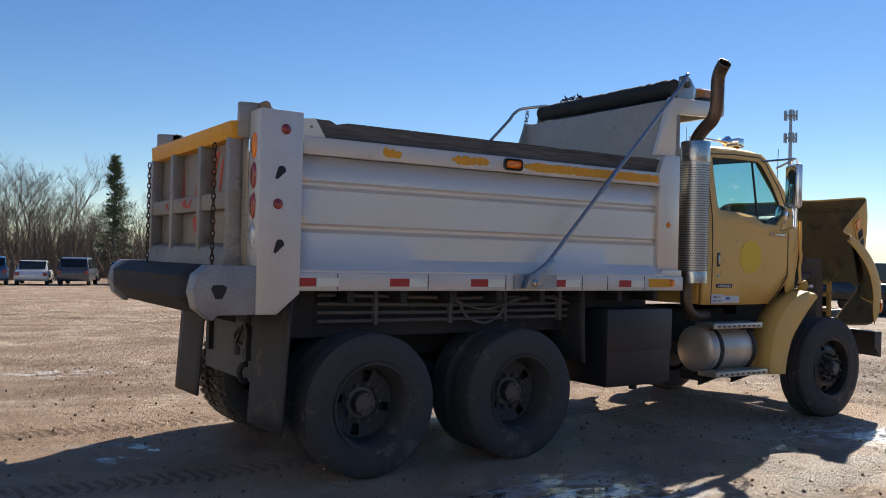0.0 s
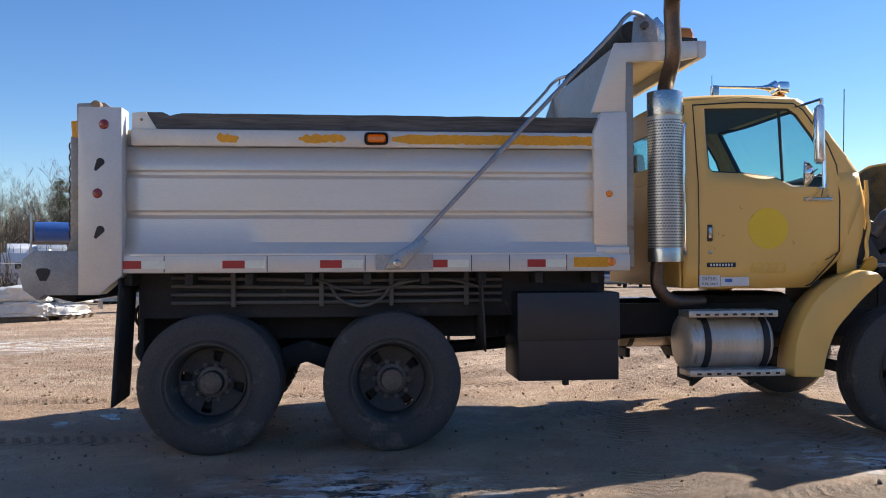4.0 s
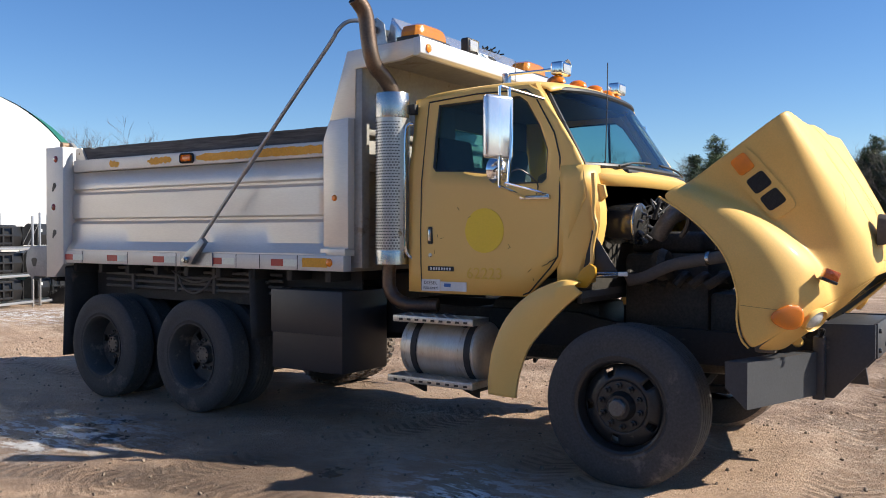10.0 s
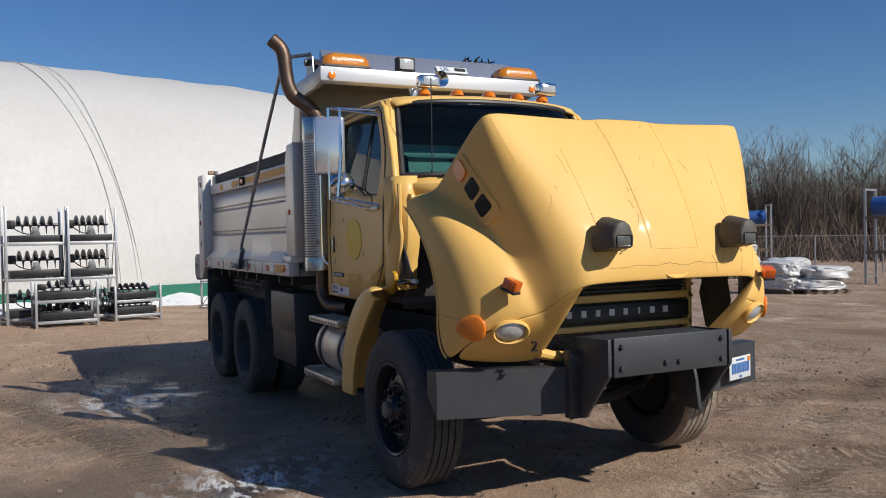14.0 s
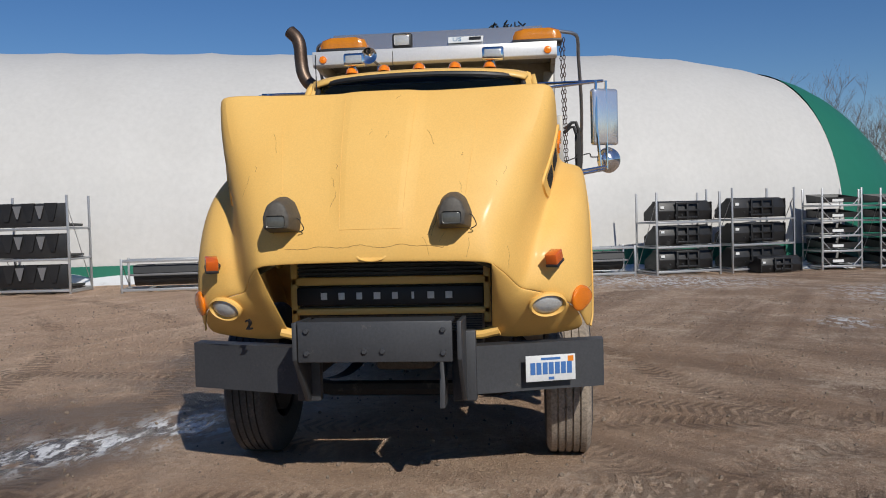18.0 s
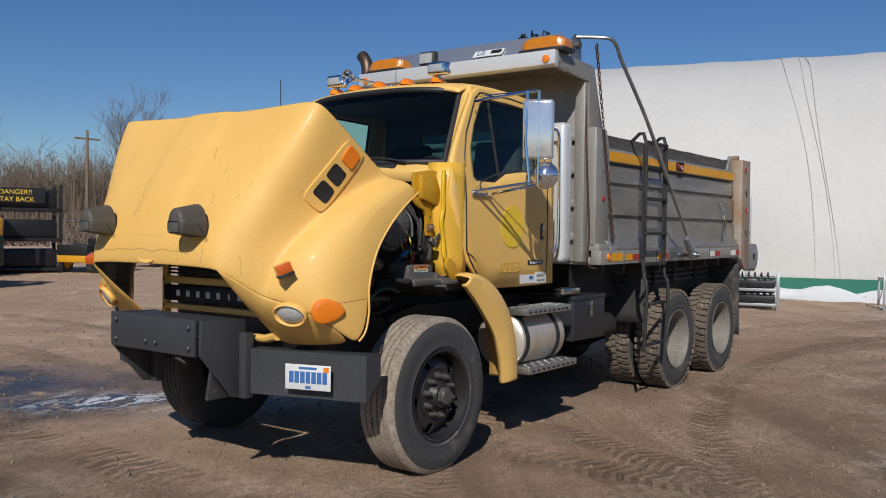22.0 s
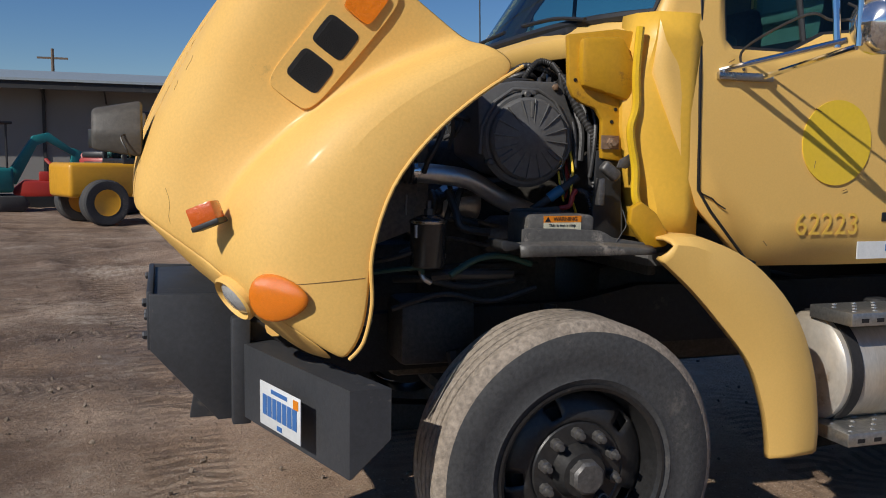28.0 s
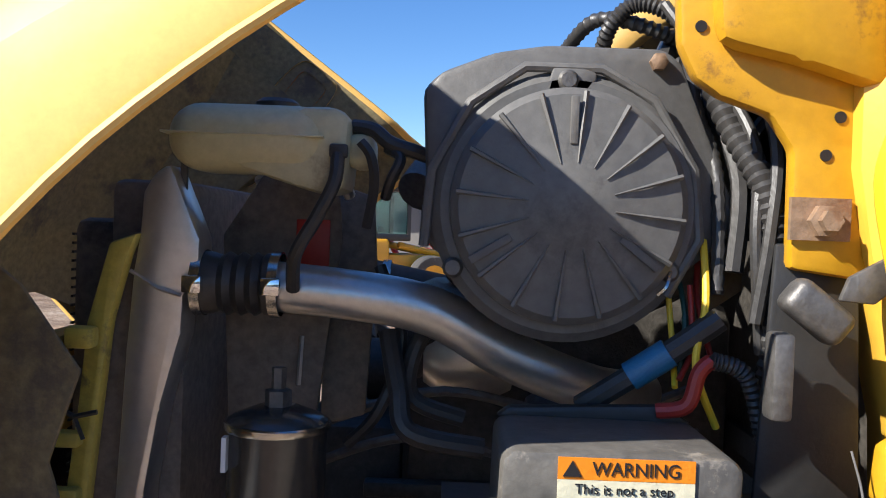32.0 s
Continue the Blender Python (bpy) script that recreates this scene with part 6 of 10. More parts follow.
part("hitch_ear", pr([(5.93, 0.56), (5.93, 0.80), (6.05, 0.86), (6.10, 0.56)], 0.33, 0.36, "y", 0.004), "bumper", bp)
for y, z in ((-0.385, 1.025), (-0.385, 0.90), (0.375, 1.025), (0.375, 0.90), (-0.06, 0.91), (0.04, 0.91)):
    part("hitch_bolt", lt([(0.017, 6.25), (0.017, 6.262), (0.012, 6.268), (0.0, 6.268)], "x", (0, y, z), 6), "bumper", bp)
dirv = Vector((-0.26, 0.79, 0)).normalized()
pc = Vector((5.815, 0.95, 0.738)) 
pm = facing(pc + Vector((0.012, 0.006, 0)), dirv, (0, 0, 1))
pl = part("number_plate", bx(-0.152, 0.152, -0.076, 0.076, 0, 0.004, 0.0015), "white_label", bp, "white registration plate")
pl.matrix_basis = pm
for k, (a, w) in enumerate(((-0.125, 0.03), (-0.088, 0.03), (-0.05, 0.03), (-0.013, 0.03), (0.025, 0.03), (0.062, 0.03), (0.099, 0.03))):
    part("plate_bar", bx(a, a + w, -0.036, 0.034, 0.0042, 0.006), "blue_ink", pl)
part("plate_bar", bx(-0.06, 0.06, 0.048, 0.062, 0.0042, 0.006), "blue_ink", pl)
part("plate_bar", bx(-0.015, 0.02, -0.068, -0.052, 0.0042, 0.006), "blue_ink", pl)
part("plate_sticker", bx(0.105, 0.14, 0.035, 0.066, 0.0042, 0.006), "warning_orange", pl)
# grille and radiator behind the opening
gr = part("grille_frame", bx(5.70, 5.75, -0.61, 0.61, 1.375, 1.42, 0.008), "yellow", truck, "yellow grille frame with name plate")
for z0, z1 in ((1.235, 1.285), (1.055, 1.095)):
    part("grille_bar", bx(5.70, 5.75, -0.61, 0.61, z0, z1, 0.008), "yellow", gr)
for y in (-0.61, 0.57):
    part("grille_stile", bx(5.70, 5.75, y, y + 0.04, 1.0, 1.42, 0.008), "yellow", gr)
part("name_bar", bx(5.735, 5.765, -0.57, 0.57, 1.115, 1.225, 0.01), "ink", gr)
for k, w in enumerate((0.024, 0.024, 0.022, 0.026, 0.022, 0.010, 0.026, 0.026)):
    y = -0.40 + 0.109 * k
    part("grille_mark", bx(5.765, 5.768, y - w * 0.8, y + w * 0.8, 1.150, 1.192, 0.001), "white_label", gr)
for z in (1.30, 1.325, 1.35):
    part("grille_slat", bx(5.70, 5.73, -0.57, 0.57, z, z + 0.012), "black_plastic", gr)
part("radiator", bx(5.52, 5.66, -0.56, 0.56, 0.85, 1.62, 0.02), "radiator", truck)
bm = bmesh.new()
for k in range(50):
    box(bm, 5.66, 5.664, -0.55, 0.55, 0.88 + k * 0.0145, 0.884 + k * 0.0145)
fin = part("radiator_core_face", bm, "chassis", truck, "", smooth=False)
fin["kind"] = "stuff"

# ---- engine bay ----
part("engine_block", bx(4.48, 5.13, -0.26, 0.26, 0.78, 1.50, 0.05), "engine", truck)
part("timing_case", bx(5.125, 5.35, -0.24, 0.20, 0.78, 1.22, 0.04), "engine", truck)
part("water_pump", lt([(0.0, 5.12), (0.07, 5.12), (0.07, 5.22), (0.04, 5.25), (0.04, 5.36), (0.0, 5.36)], "x", (0, 0.0, 1.30), 20), "engine", truck)
part("valve_cover", bx(4.50, 5.06, -0.17, 0.17, 1.50, 1.66, 0.04, 3), "engine", truck)
for k in range(6):
    part("exhaust_runner", tb(bent([(4.56 + k * 0.14, -0.25, 1.32), (4.56 + k * 0.14, -0.36, 1.34), (4.6 + k * 0.11, -0.40, 1.27)]), 0.035, 10), "engine", truck)
part("turbo", lt([(0.03, -0.06), (0.10, -0.05), (0.12, 0.0), (0.10, 0.05), (0.03, 0.06)], "x", (4.85, -0.46, 1.42), 24), "engine", truck)
part("fan_shroud", lt([(0.34, 5.38), (0.38, 5.50), (0.40, 5.52), (0.36, 5.50)], "x", (0, 0, 1.18), 40, True), "black_plastic", truck)
for k in range(7):
    bl = part("fan_blade", sheet([[(5.42 + 0.03 * t, 0.05 * (1 - 2 * t) , r) for t in (0, 1)] for r in (0.06, 0.18, 0.32)]), "black_plastic", truck)
    bl.matrix_basis = Matrix.Translation((0, 0, 1.18)) @ Matrix.Rotation(k * 2 * math.pi / 7, 4, "X")
# right side of the bay: canister, intake elbow, charge hose, brace
cn = part("steering_reservoir", lt([(0.0, 4.50), (0.13, 4.50), (0.14, 4.52), (0.14, 4.72), (0.150, 4.725), (0.150, 4.745), (0.135, 4.755), (0.05, 4.765), (0.0, 4.765)], "x", (0, -0.60, 1.71), 36), "filter_black", truck, "black round canister")
part("canister_clamp", lt([(0.152, 4.726), (0.154, 4.732), (0.154, 4.738), (0.152, 4.744)], "x", (0, -0.60, 1.71), 36, True), "chrome_dull", cn)
for k in range(7):
    a = 0.9 * k
    part("canister_fitting", tb([(4.76, -0.60 + 0.09 * math.cos(a), 1.70 + 0.09 * math.sin(a)), (4.80, -0.60 + 0.10 * math.cos(a), 1.68 + 0.10 * math.sin(a))], 0.012, 8), "hub", cn)
part("intake_elbow", tb(bent([(4.86, -0.58, 1.62), (4.93, -0.60, 1.72), (5.00, -0.58, 1.79), (5.09, -0.50, 1.79), (5.14, -0.40, 1.72)], 6), 0.060, 20), "hub", truck, "dark cast intake elbow")
part("elbow_hose", tb(bent([(5.05, -0.63, 1.84), (5.10, -0.64, 1.80), (5.09, -0.63, 1.70), (5.04, -0.62, 1.62)], 6), 0.018, 10), "hose", truck)
part("right_charge_pipe", tb(bent([(4.66, -0.60, 1.31), (4.78, -0.62, 1.335), (4.95, -0.62, 1.415), (5.10, -0.62, 1.45), (5.40, -0.64, 1.50)], 6), 0.042, 16), "trim_grey", truck, "grey charge air pipe")
part("pipe_clamp", lt([(0.046, 5.22), (0.047, 5.225), (0.047, 5.24), (0.046, 5.245)], "x", (0, -0.63, 1.476), 24, True), "chrome_dull", truck)
part("right_brace", pr([(4.46, 1.70), (4.52, 1.70), (4.74, 1.36), (4.72, 1.34), (4.44, 1.34)], -0.985, -0.975, "y", 0.003), "black_plastic", truck)
for dz in (0.0, 0.022):
    part("hood_prop", tb([(4.42, -1.0, 1.33 + dz), (4.60, -1.0, 1.352 + dz), (4.75, -0.99, 1.366 + dz * 0.5)], 0.006, 6), "chrome_dull", truck)
part("prop_end", bx(4.735, 4.80, -1.005, -0.975, 1.355, 1.385, 0.008), "white_label", truck)
# air cleaner
ac = part("air_cleaner", pr([(5.08, 1.60), (5.093, 1.808), (5.07, 1.832), (5.00, 1.860), (4.93, 1.872), (4.775, 1.872), (4.752, 1.855), (4.668, 1.655), (4.672, 1.632), (4.79, 1.525), (4.88, 1.505), (4.97, 1.53)], 0.50, 0.80, "y", 0.012), "cleaner", truck, "black plastic air cleaner with a ribbed round cover")
part("cleaner_flange", lt([(0.175, 0.79), (0.178, 0.81), (0.165, 0.822), (0.150, 0.822)], "y", (4.900, 0, 1.657), 56), "cleaner", ac)
part("cleaner_cover", lt([(0.155, 0.80), (0.152, 0.842), (0.142, 0.852), (0.10, 0.858), (0.05, 0.868), (0.02, 0.873), (0.0, 0.873)], "y", (4.900, 0, 1.657), 64), "cleaner", ac)
for k in range(16):
    a = 2 * math.pi * k / 16 + 0.1
    part("cover_rib", tb([(4.900 + r * math.cos(a), y, 1.657 + r * math.sin(a)) for r, y in ((0.055, 0.868), (0.10, 0.862), (0.146, 0.855))], [0.001, 0.0024, 0.0038], 5), "cleaner", ac)
for x, z in ((4.905, 1.821), (4.765, 1.578), (5.046, 1.573)):
    part("cover_clip", lt([(0.014, 0.79), (0.014, 0.825), (0.010, 0.83), (0.0, 0.83)], "y", (x, 0, z), 10), "hub", ac)
part("clip_lug", pr([(4.935, 1.795), (4.925, 1.838), (4.885, 1.838), (4.868, 1.832), (4.868, 1.822), (4.888, 1.795)], 0.80, 0.822, "y", 0.003), "cleaner", ac)
part("flange_rim", tb([(5.085, 0.815, 1.60), (5.078, 0.815, 1.70), (5.03, 0.815, 1.79), (4.96, 0.815, 1.838), (4.86, 0.815, 1.838), (4.79, 0.815, 1.80), (4.735, 0.815, 1.71), (4.725, 0.815, 1.62), (4.765, 0.815, 1.545)], 0.007, 8), "cleaner", ac)
part("corner_bolt", lt([(0.012, 0.79), (0.012, 0.812), (0.006, 0.815), (0.0, 0.815)], "y", (4.785, 0, 1.852), 6), "rusty", ac)
for a, xx, zz, rot in ((0, 4.90, 1.765, 90), (1, 4.812, 1.60, -38), (2, 5.0, 1.60, 32)):
    part("cover_bar", bx(-0.03, 0.03, -0.004, 0.004, -0.005, 0.005, 0.001), "trim_grey", ac).matrix_basis = Matrix.Translation((xx, 0.861, zz)) @ Matrix.Rotation(radians(rot), 4, "Y")
part("clip_loop", tb(bent([(4.765, 0.832, 1.578), (4.772, 0.845, 1.56), (4.782, 0.84, 1.548)]), 0.003, 5), "chrome_dull", ac)
part("cleaner_duct", lt([(0.075, 1.865), (0.078, 1.885), (0.065, 1.892), (0.0, 1.892)], "z", (4.87, 0.62, 0), 24), "hose", truck)
# intercooler tank and its pipe
part("intercooler_tank", pr([(5.449, 1.702), (5.470, 1.690), (5.488, 1.661), (5.491, 1.604), (5.499, 1.549), (5.507, 1.434), (5.517, 1.224), (5.520, 1.08), (5.478, 1.08), (5.474, 1.225), (5.455, 1.35), (5.427, 1.46), (5.425, 1.518), (5.404, 1.545), (5.404, 1.595), (5.441, 1.682)], 0.655, 0.728, "y", 0.009), "cast_alu", truck, "cast aluminium intercooler end tank")
part("tank_weld", tb([(5.427, 0.735, 1.515), (5.46, 0.737, 1.525), (5.499, 0.735, 1.548)], 0.003, 6), "cast_alu", truck)
part("tank_rib", bx(5.434, 5.444, 0.69, 0.70, 1.655, 1.71, 0.002), "trim_grey", truck)
part("intercooler_core", bx(5.44, 5.56, -0.62, 0.66, 0.95, 1.68, 0.015), "radiator", truck)
part("charge_pipe", tb(bent([(5.40, 0.69, 1.535), (5.2, 0.69, 1.522), (5.07, 0.685, 1.50), (4.95, 0.67, 1.435), (4.82, 0.63, 1.385), (4.72, 0.5, 1.36)]), 0.037, 20), "cast_alu", truck, "cast aluminium charge air pipe")
sl = part("pipe_sleeve", lt([(0.041, 5.30), (0.046, 5.305), (0.046, 5.315), (0.041, 5.32), (0.047, 5.33), (0.041, 5.34), (0.047, 5.35), (0.041, 5.36), (0.047, 5.37), (0.041, 5.38), (0.046, 5.395), (0.046, 5.415), (0.041, 5.42)], "x", (0, 0.69, 1.532), 28), "hose", truck, "black corrugated pipe sleeve")
for x in (5.30, 5.41):
    part("hose_clamp", lt([(0.0485, x - 0.007), (0.0485, x + 0.007), (0.046, x + 0.007), (0.046, x - 0.007)], "x", (0, 0.69, 1.532), 28, True), "chrome_dull", sl)
    part("clamp_screw", bx(x - 0.014, x + 0.014, 0.733, 0.748, 1.52, 1.545, 0.003), "chrome", sl)
# oil filter
fl = part("oil_filter", lt([(0.0, 1.19), (0.06, 1.19), (0.066, 1.20), (0.066, 1.345), (0.069, 1.35), (0.069, 1.358), (0.060, 1.366), (0.03, 1.378), (0.0, 1.38)], "z", (5.272, 0.80, 0), 40), "filter_black", truck, "black oil filter canister")
part("filter_band", lt([(0.0695, 1.349), (0.071, 1.352), (0.071, 1.358), (0.0695, 1.36)], "z", (5.272, 0.80, 0), 40), "chrome_dull", fl)
part("filter_fitting", lt([(0.018, 1.375), (0.018, 1.40), (0.01, 1.402), (0.01, 1.43)], "z", (5.272, 0.80, 0), 6), "hub", fl)
part("filter_tag", bx(5.328, 5.334, 0.835, 0.85, 1.30, 1.345), "white_label", fl)
# coolant reservoir
rs = part("coolant_reservoir", bx(5.225, 5.455, 0.60, 0.76, 1.693, 1.790, 0.047, 6), "reservoir", truck, "yellowed plastic coolant reservoir")
part("reservoir_leg", pr([(5.195, 1.775), (5.20, 1.672), (5.235, 1.665), (5.27, 1.675), (5.37, 1.705), (5.30, 1.77), (5.26, 1.787), (5.215, 1.787)], 0.61, 0.745, "y", 0.018), "reservoir", rs)
part("reservoir_cap", lt([(0.032, 1.783), (0.032, 1.797), (0.024, 1.803), (0.0, 1.803)], "z", (5.31, 0.68, 0), 20), "hose", rs)
part("reservoir_seam", bx(5.23, 5.455, 0.6, 0.7615, 1.742, 1.745, 0.001), "reservoir", rs)
part("reservoir_bracket", tb(bent([(5.18, 0.74, 1.74), (5.165, 0.74, 1.72), (5.16, 0.73, 1.68), (5.17, 0.72, 1.62)]), 0.008, 6), "hose", rs)
part("reservoir_neck", bx(5.163, 5.205, 0.64, 0.72, 1.705, 1.755, 0.016, 3), "reservoir", rs)
part("neck_clip", bx(5.196, 5.222, 0.745, 0.757, 1.715, 1.735, 0.004), "hose", rs)
# warning box and splash shelf
wb = part("splash_box", pr([(4.734, 1.28), (4.732, 1.380), (4.745, 1.392), (4.975, 1.394), (4.988, 1.384), (4.990, 1.28)], 0.86, 1.045, "y", 0.008), "dusty_plastic", truck, "dusty black plastic cover with a warning sticker")
part("lid_rib", pr([(4.74, 1.391), (4.78, 1.412), (4.97, 1.404), (4.985, 1.392)], 0.855, 0.875, "y", 0.004), "black_plastic", wb)
part("warning_label", bx(4.785, 4.929, 1.0455, 1.0475, 1.366, 1.389), "warning_orange", wb)
part("warning_text_field", bx(4.785, 4.929, 1.0455, 1.0475, 1.331, 1.3655), "cream", wb)
words("WARNING", 0.0205, facing((4.847, 1.0485, 1.3775), (-1, 0, 0), (0, 0, 1)), "ink", wb, "warning_lettering", depth=0.0004, xscale=0.93)
words("This is not a step", 0.0150, facing((4.859, 1.0485, 1.356), (-1, 0, 0), (0, 0, 1)), "ink", wb, "warning_lettering", depth=0.0004)
bm = bmesh.new()
prism(bm, [(4.924, 1.369), (4.914, 1.386), (4.904, 1.369)], 1.0478, 1.049, "y")
part("warning_sign", bm, "ink", wb)
rows = []
for i in range(13):
    t = i / 12
    x = 5.05 - 0.52 * t
    rows.append([(x, 0.80, 1.285), (x, 1.06, 1.295 - 0.01 * t), (x, 1.105, 1.305 - 0.022 * t + 0.01 * math.sin(math.pi * t)), (x, 1.13, 1.293 - 0.02 * t + 0.008 * math.sin(math.pi * t)), (x, 1.138, 1.258)])
solid(part("splash_shelf", sheet(rows), "dusty_plastic", truck, "dusty black plastic splash shelf"), 0.008)
part("shelf_lip", pr([(5.02, 1.28), (5.02, 1.345), (5.0, 1.349), (4.86, 1.346), (4.72, 1.337), (4.70, 1.328), (4.67, 1.312), (4.53, 1.29), (4.53, 1.26)], 1.062, 1.072, "y", 0.003), "dusty_plastic", truck)
part("shelf_corner", pr([(5.04, 1.285), (5.04, 1.30), (5.10, 1.312), (5.115, 1.31), (5.115, 1.288), (5.10, 1.275)], 1.00, 1.12, "y", 0.004), "black_plastic", truck)
# cowl bracket with bolt, on the left side of the bay
for s in (1, -1):
    if s < 0:
        br = part("cowl_bracket", pr([(4.45, 2.02), (4.60, 1.98), (4.62, 1.90), (4.57, 1.86), (4.585, 1.78), (4.55, 1.74), (4.56, 1.64), (4.53, 1.60), (4.45, 1.60)], -0.93, -0.90, "y", 0.006), "yellow", truck, "notched yellow cowl bracket")
        for hx, hz in ((4.53, 1.93), (4.53, 1.80), (4.51, 1.68)):
            part("bracket_hole", lt([(0.010, 0), (0.010, -0.002), (0.0, -0.002)], "y", (hx, -0.9305, hz), 12), "ink", br)
        part("cowl_edge", tb(bent([(4.55, -1.0, 2.06), (4.56, -1.0, 1.9), (4.555, -1.0, 1.78), (4.575, -1.0, 1.69), (4.55, -1.0, 1.56), (4.55, -1.01, 1.45), (4.52, -1.02, 1.40)]), 0.016, 8), "yellow", truck)
        continue
    br = part("cowl_bracket", pr([(4.60, 2.06), (4.80, 2.03), (4.79, 1.85), (4.77, 1.81), (4.74, 1.79), (4.68, 1.77), (4.652, 1.73), (4.65, 1.59), (4.57, 1.58), (4.53, 1.62), (4.50, 1.70), (4.45, 1.72), (4.45, 2.05)], s * 0.90, s * 0.93, "y", 0.008), "orange_under", truck, "orange painted cowl bracket")
    part("bracket_bulge", pr([(4.755, 1.845), (4.66, 1.825), (4.56, 1.795), (4.51, 1.85), (4.54, 1.93), (4.59, 2.03), (4.76, 2.02), (4.762, 1.92)], s * 0.925, s * 0.97, "y", 0.022), "orange_under", br)
    for hx, hz in ((4.767, 1.87), (4.615, 1.725), (4.60, 1.77)):
        part("bracket_hole", lt([(0.007, 0), (0.007, s * 0.002), (0.0, s * 0.002)], "y", (hx, s * 0.9305, hz), 12), "ink", br)
    part("bracket_patch", bx(4.585, 4.655, s * 0.930, s * 0.938, 1.625, 1.675), "rusty", br)
    part("bracket_bolt", lt([(0.02, 0), (0.02, s * 0.012), (0.013, s * 0.014), (0.013, s * 0.026), (0, s * 0.026)], "y", (4.617, s * 0.938, 1.648), 6), "rusty", br)
    part("cowl_edge", tb(bent([(4.55, s * 1.0, 2.06), (4.56, s * 1.0, 1.9), (4.555, s * 1.0, 1.78), (4.575, s * 1.0, 1.69), (4.55, s * 1.0, 1.56), (4.55, s * 1.01, 1.45), (4.52, s * 1.02, 1.40)]), 0.016, 8), "yellow_bright", truck)
part("bracket_plate", pr([(4.66, 1.62), (4.56, 1.62), (4.545, 1.30), (4.66, 1.22), (4.675, 1.30)], 0.90, 0.91, "y", 0.004), "black_plastic", truck)
part("bracket_dot", lt([(0.013, 0.0), (0.013, 0.002)], "y", (4.601, 0.911, 1.523), 16), "trim_grey", truck)
ht = part("hood_catch", bx(-0.04, 0.04, -0.02, 0.02, -0.022, 0.022, 0.012, 3), "hub", truck, "cast metal hood catch")
ht.matrix_basis = Matrix.Translation((4.635, 0.97, 1.545)) @ Matrix.Rotation(radians(-38), 4, "Y")
part("catch_arm", pr([(4.61, 1.558), (4.60, 1.585), (4.53, 1.625), (4.515, 1.60), (4.57, 1.555)], 0.965, 0.975, "y", 0.003), "hub", truck)
part("catch_foot", bx(4.66, 4.685, 0.95, 0.985, 1.42, 1.52, 0.006), "hub", truck)
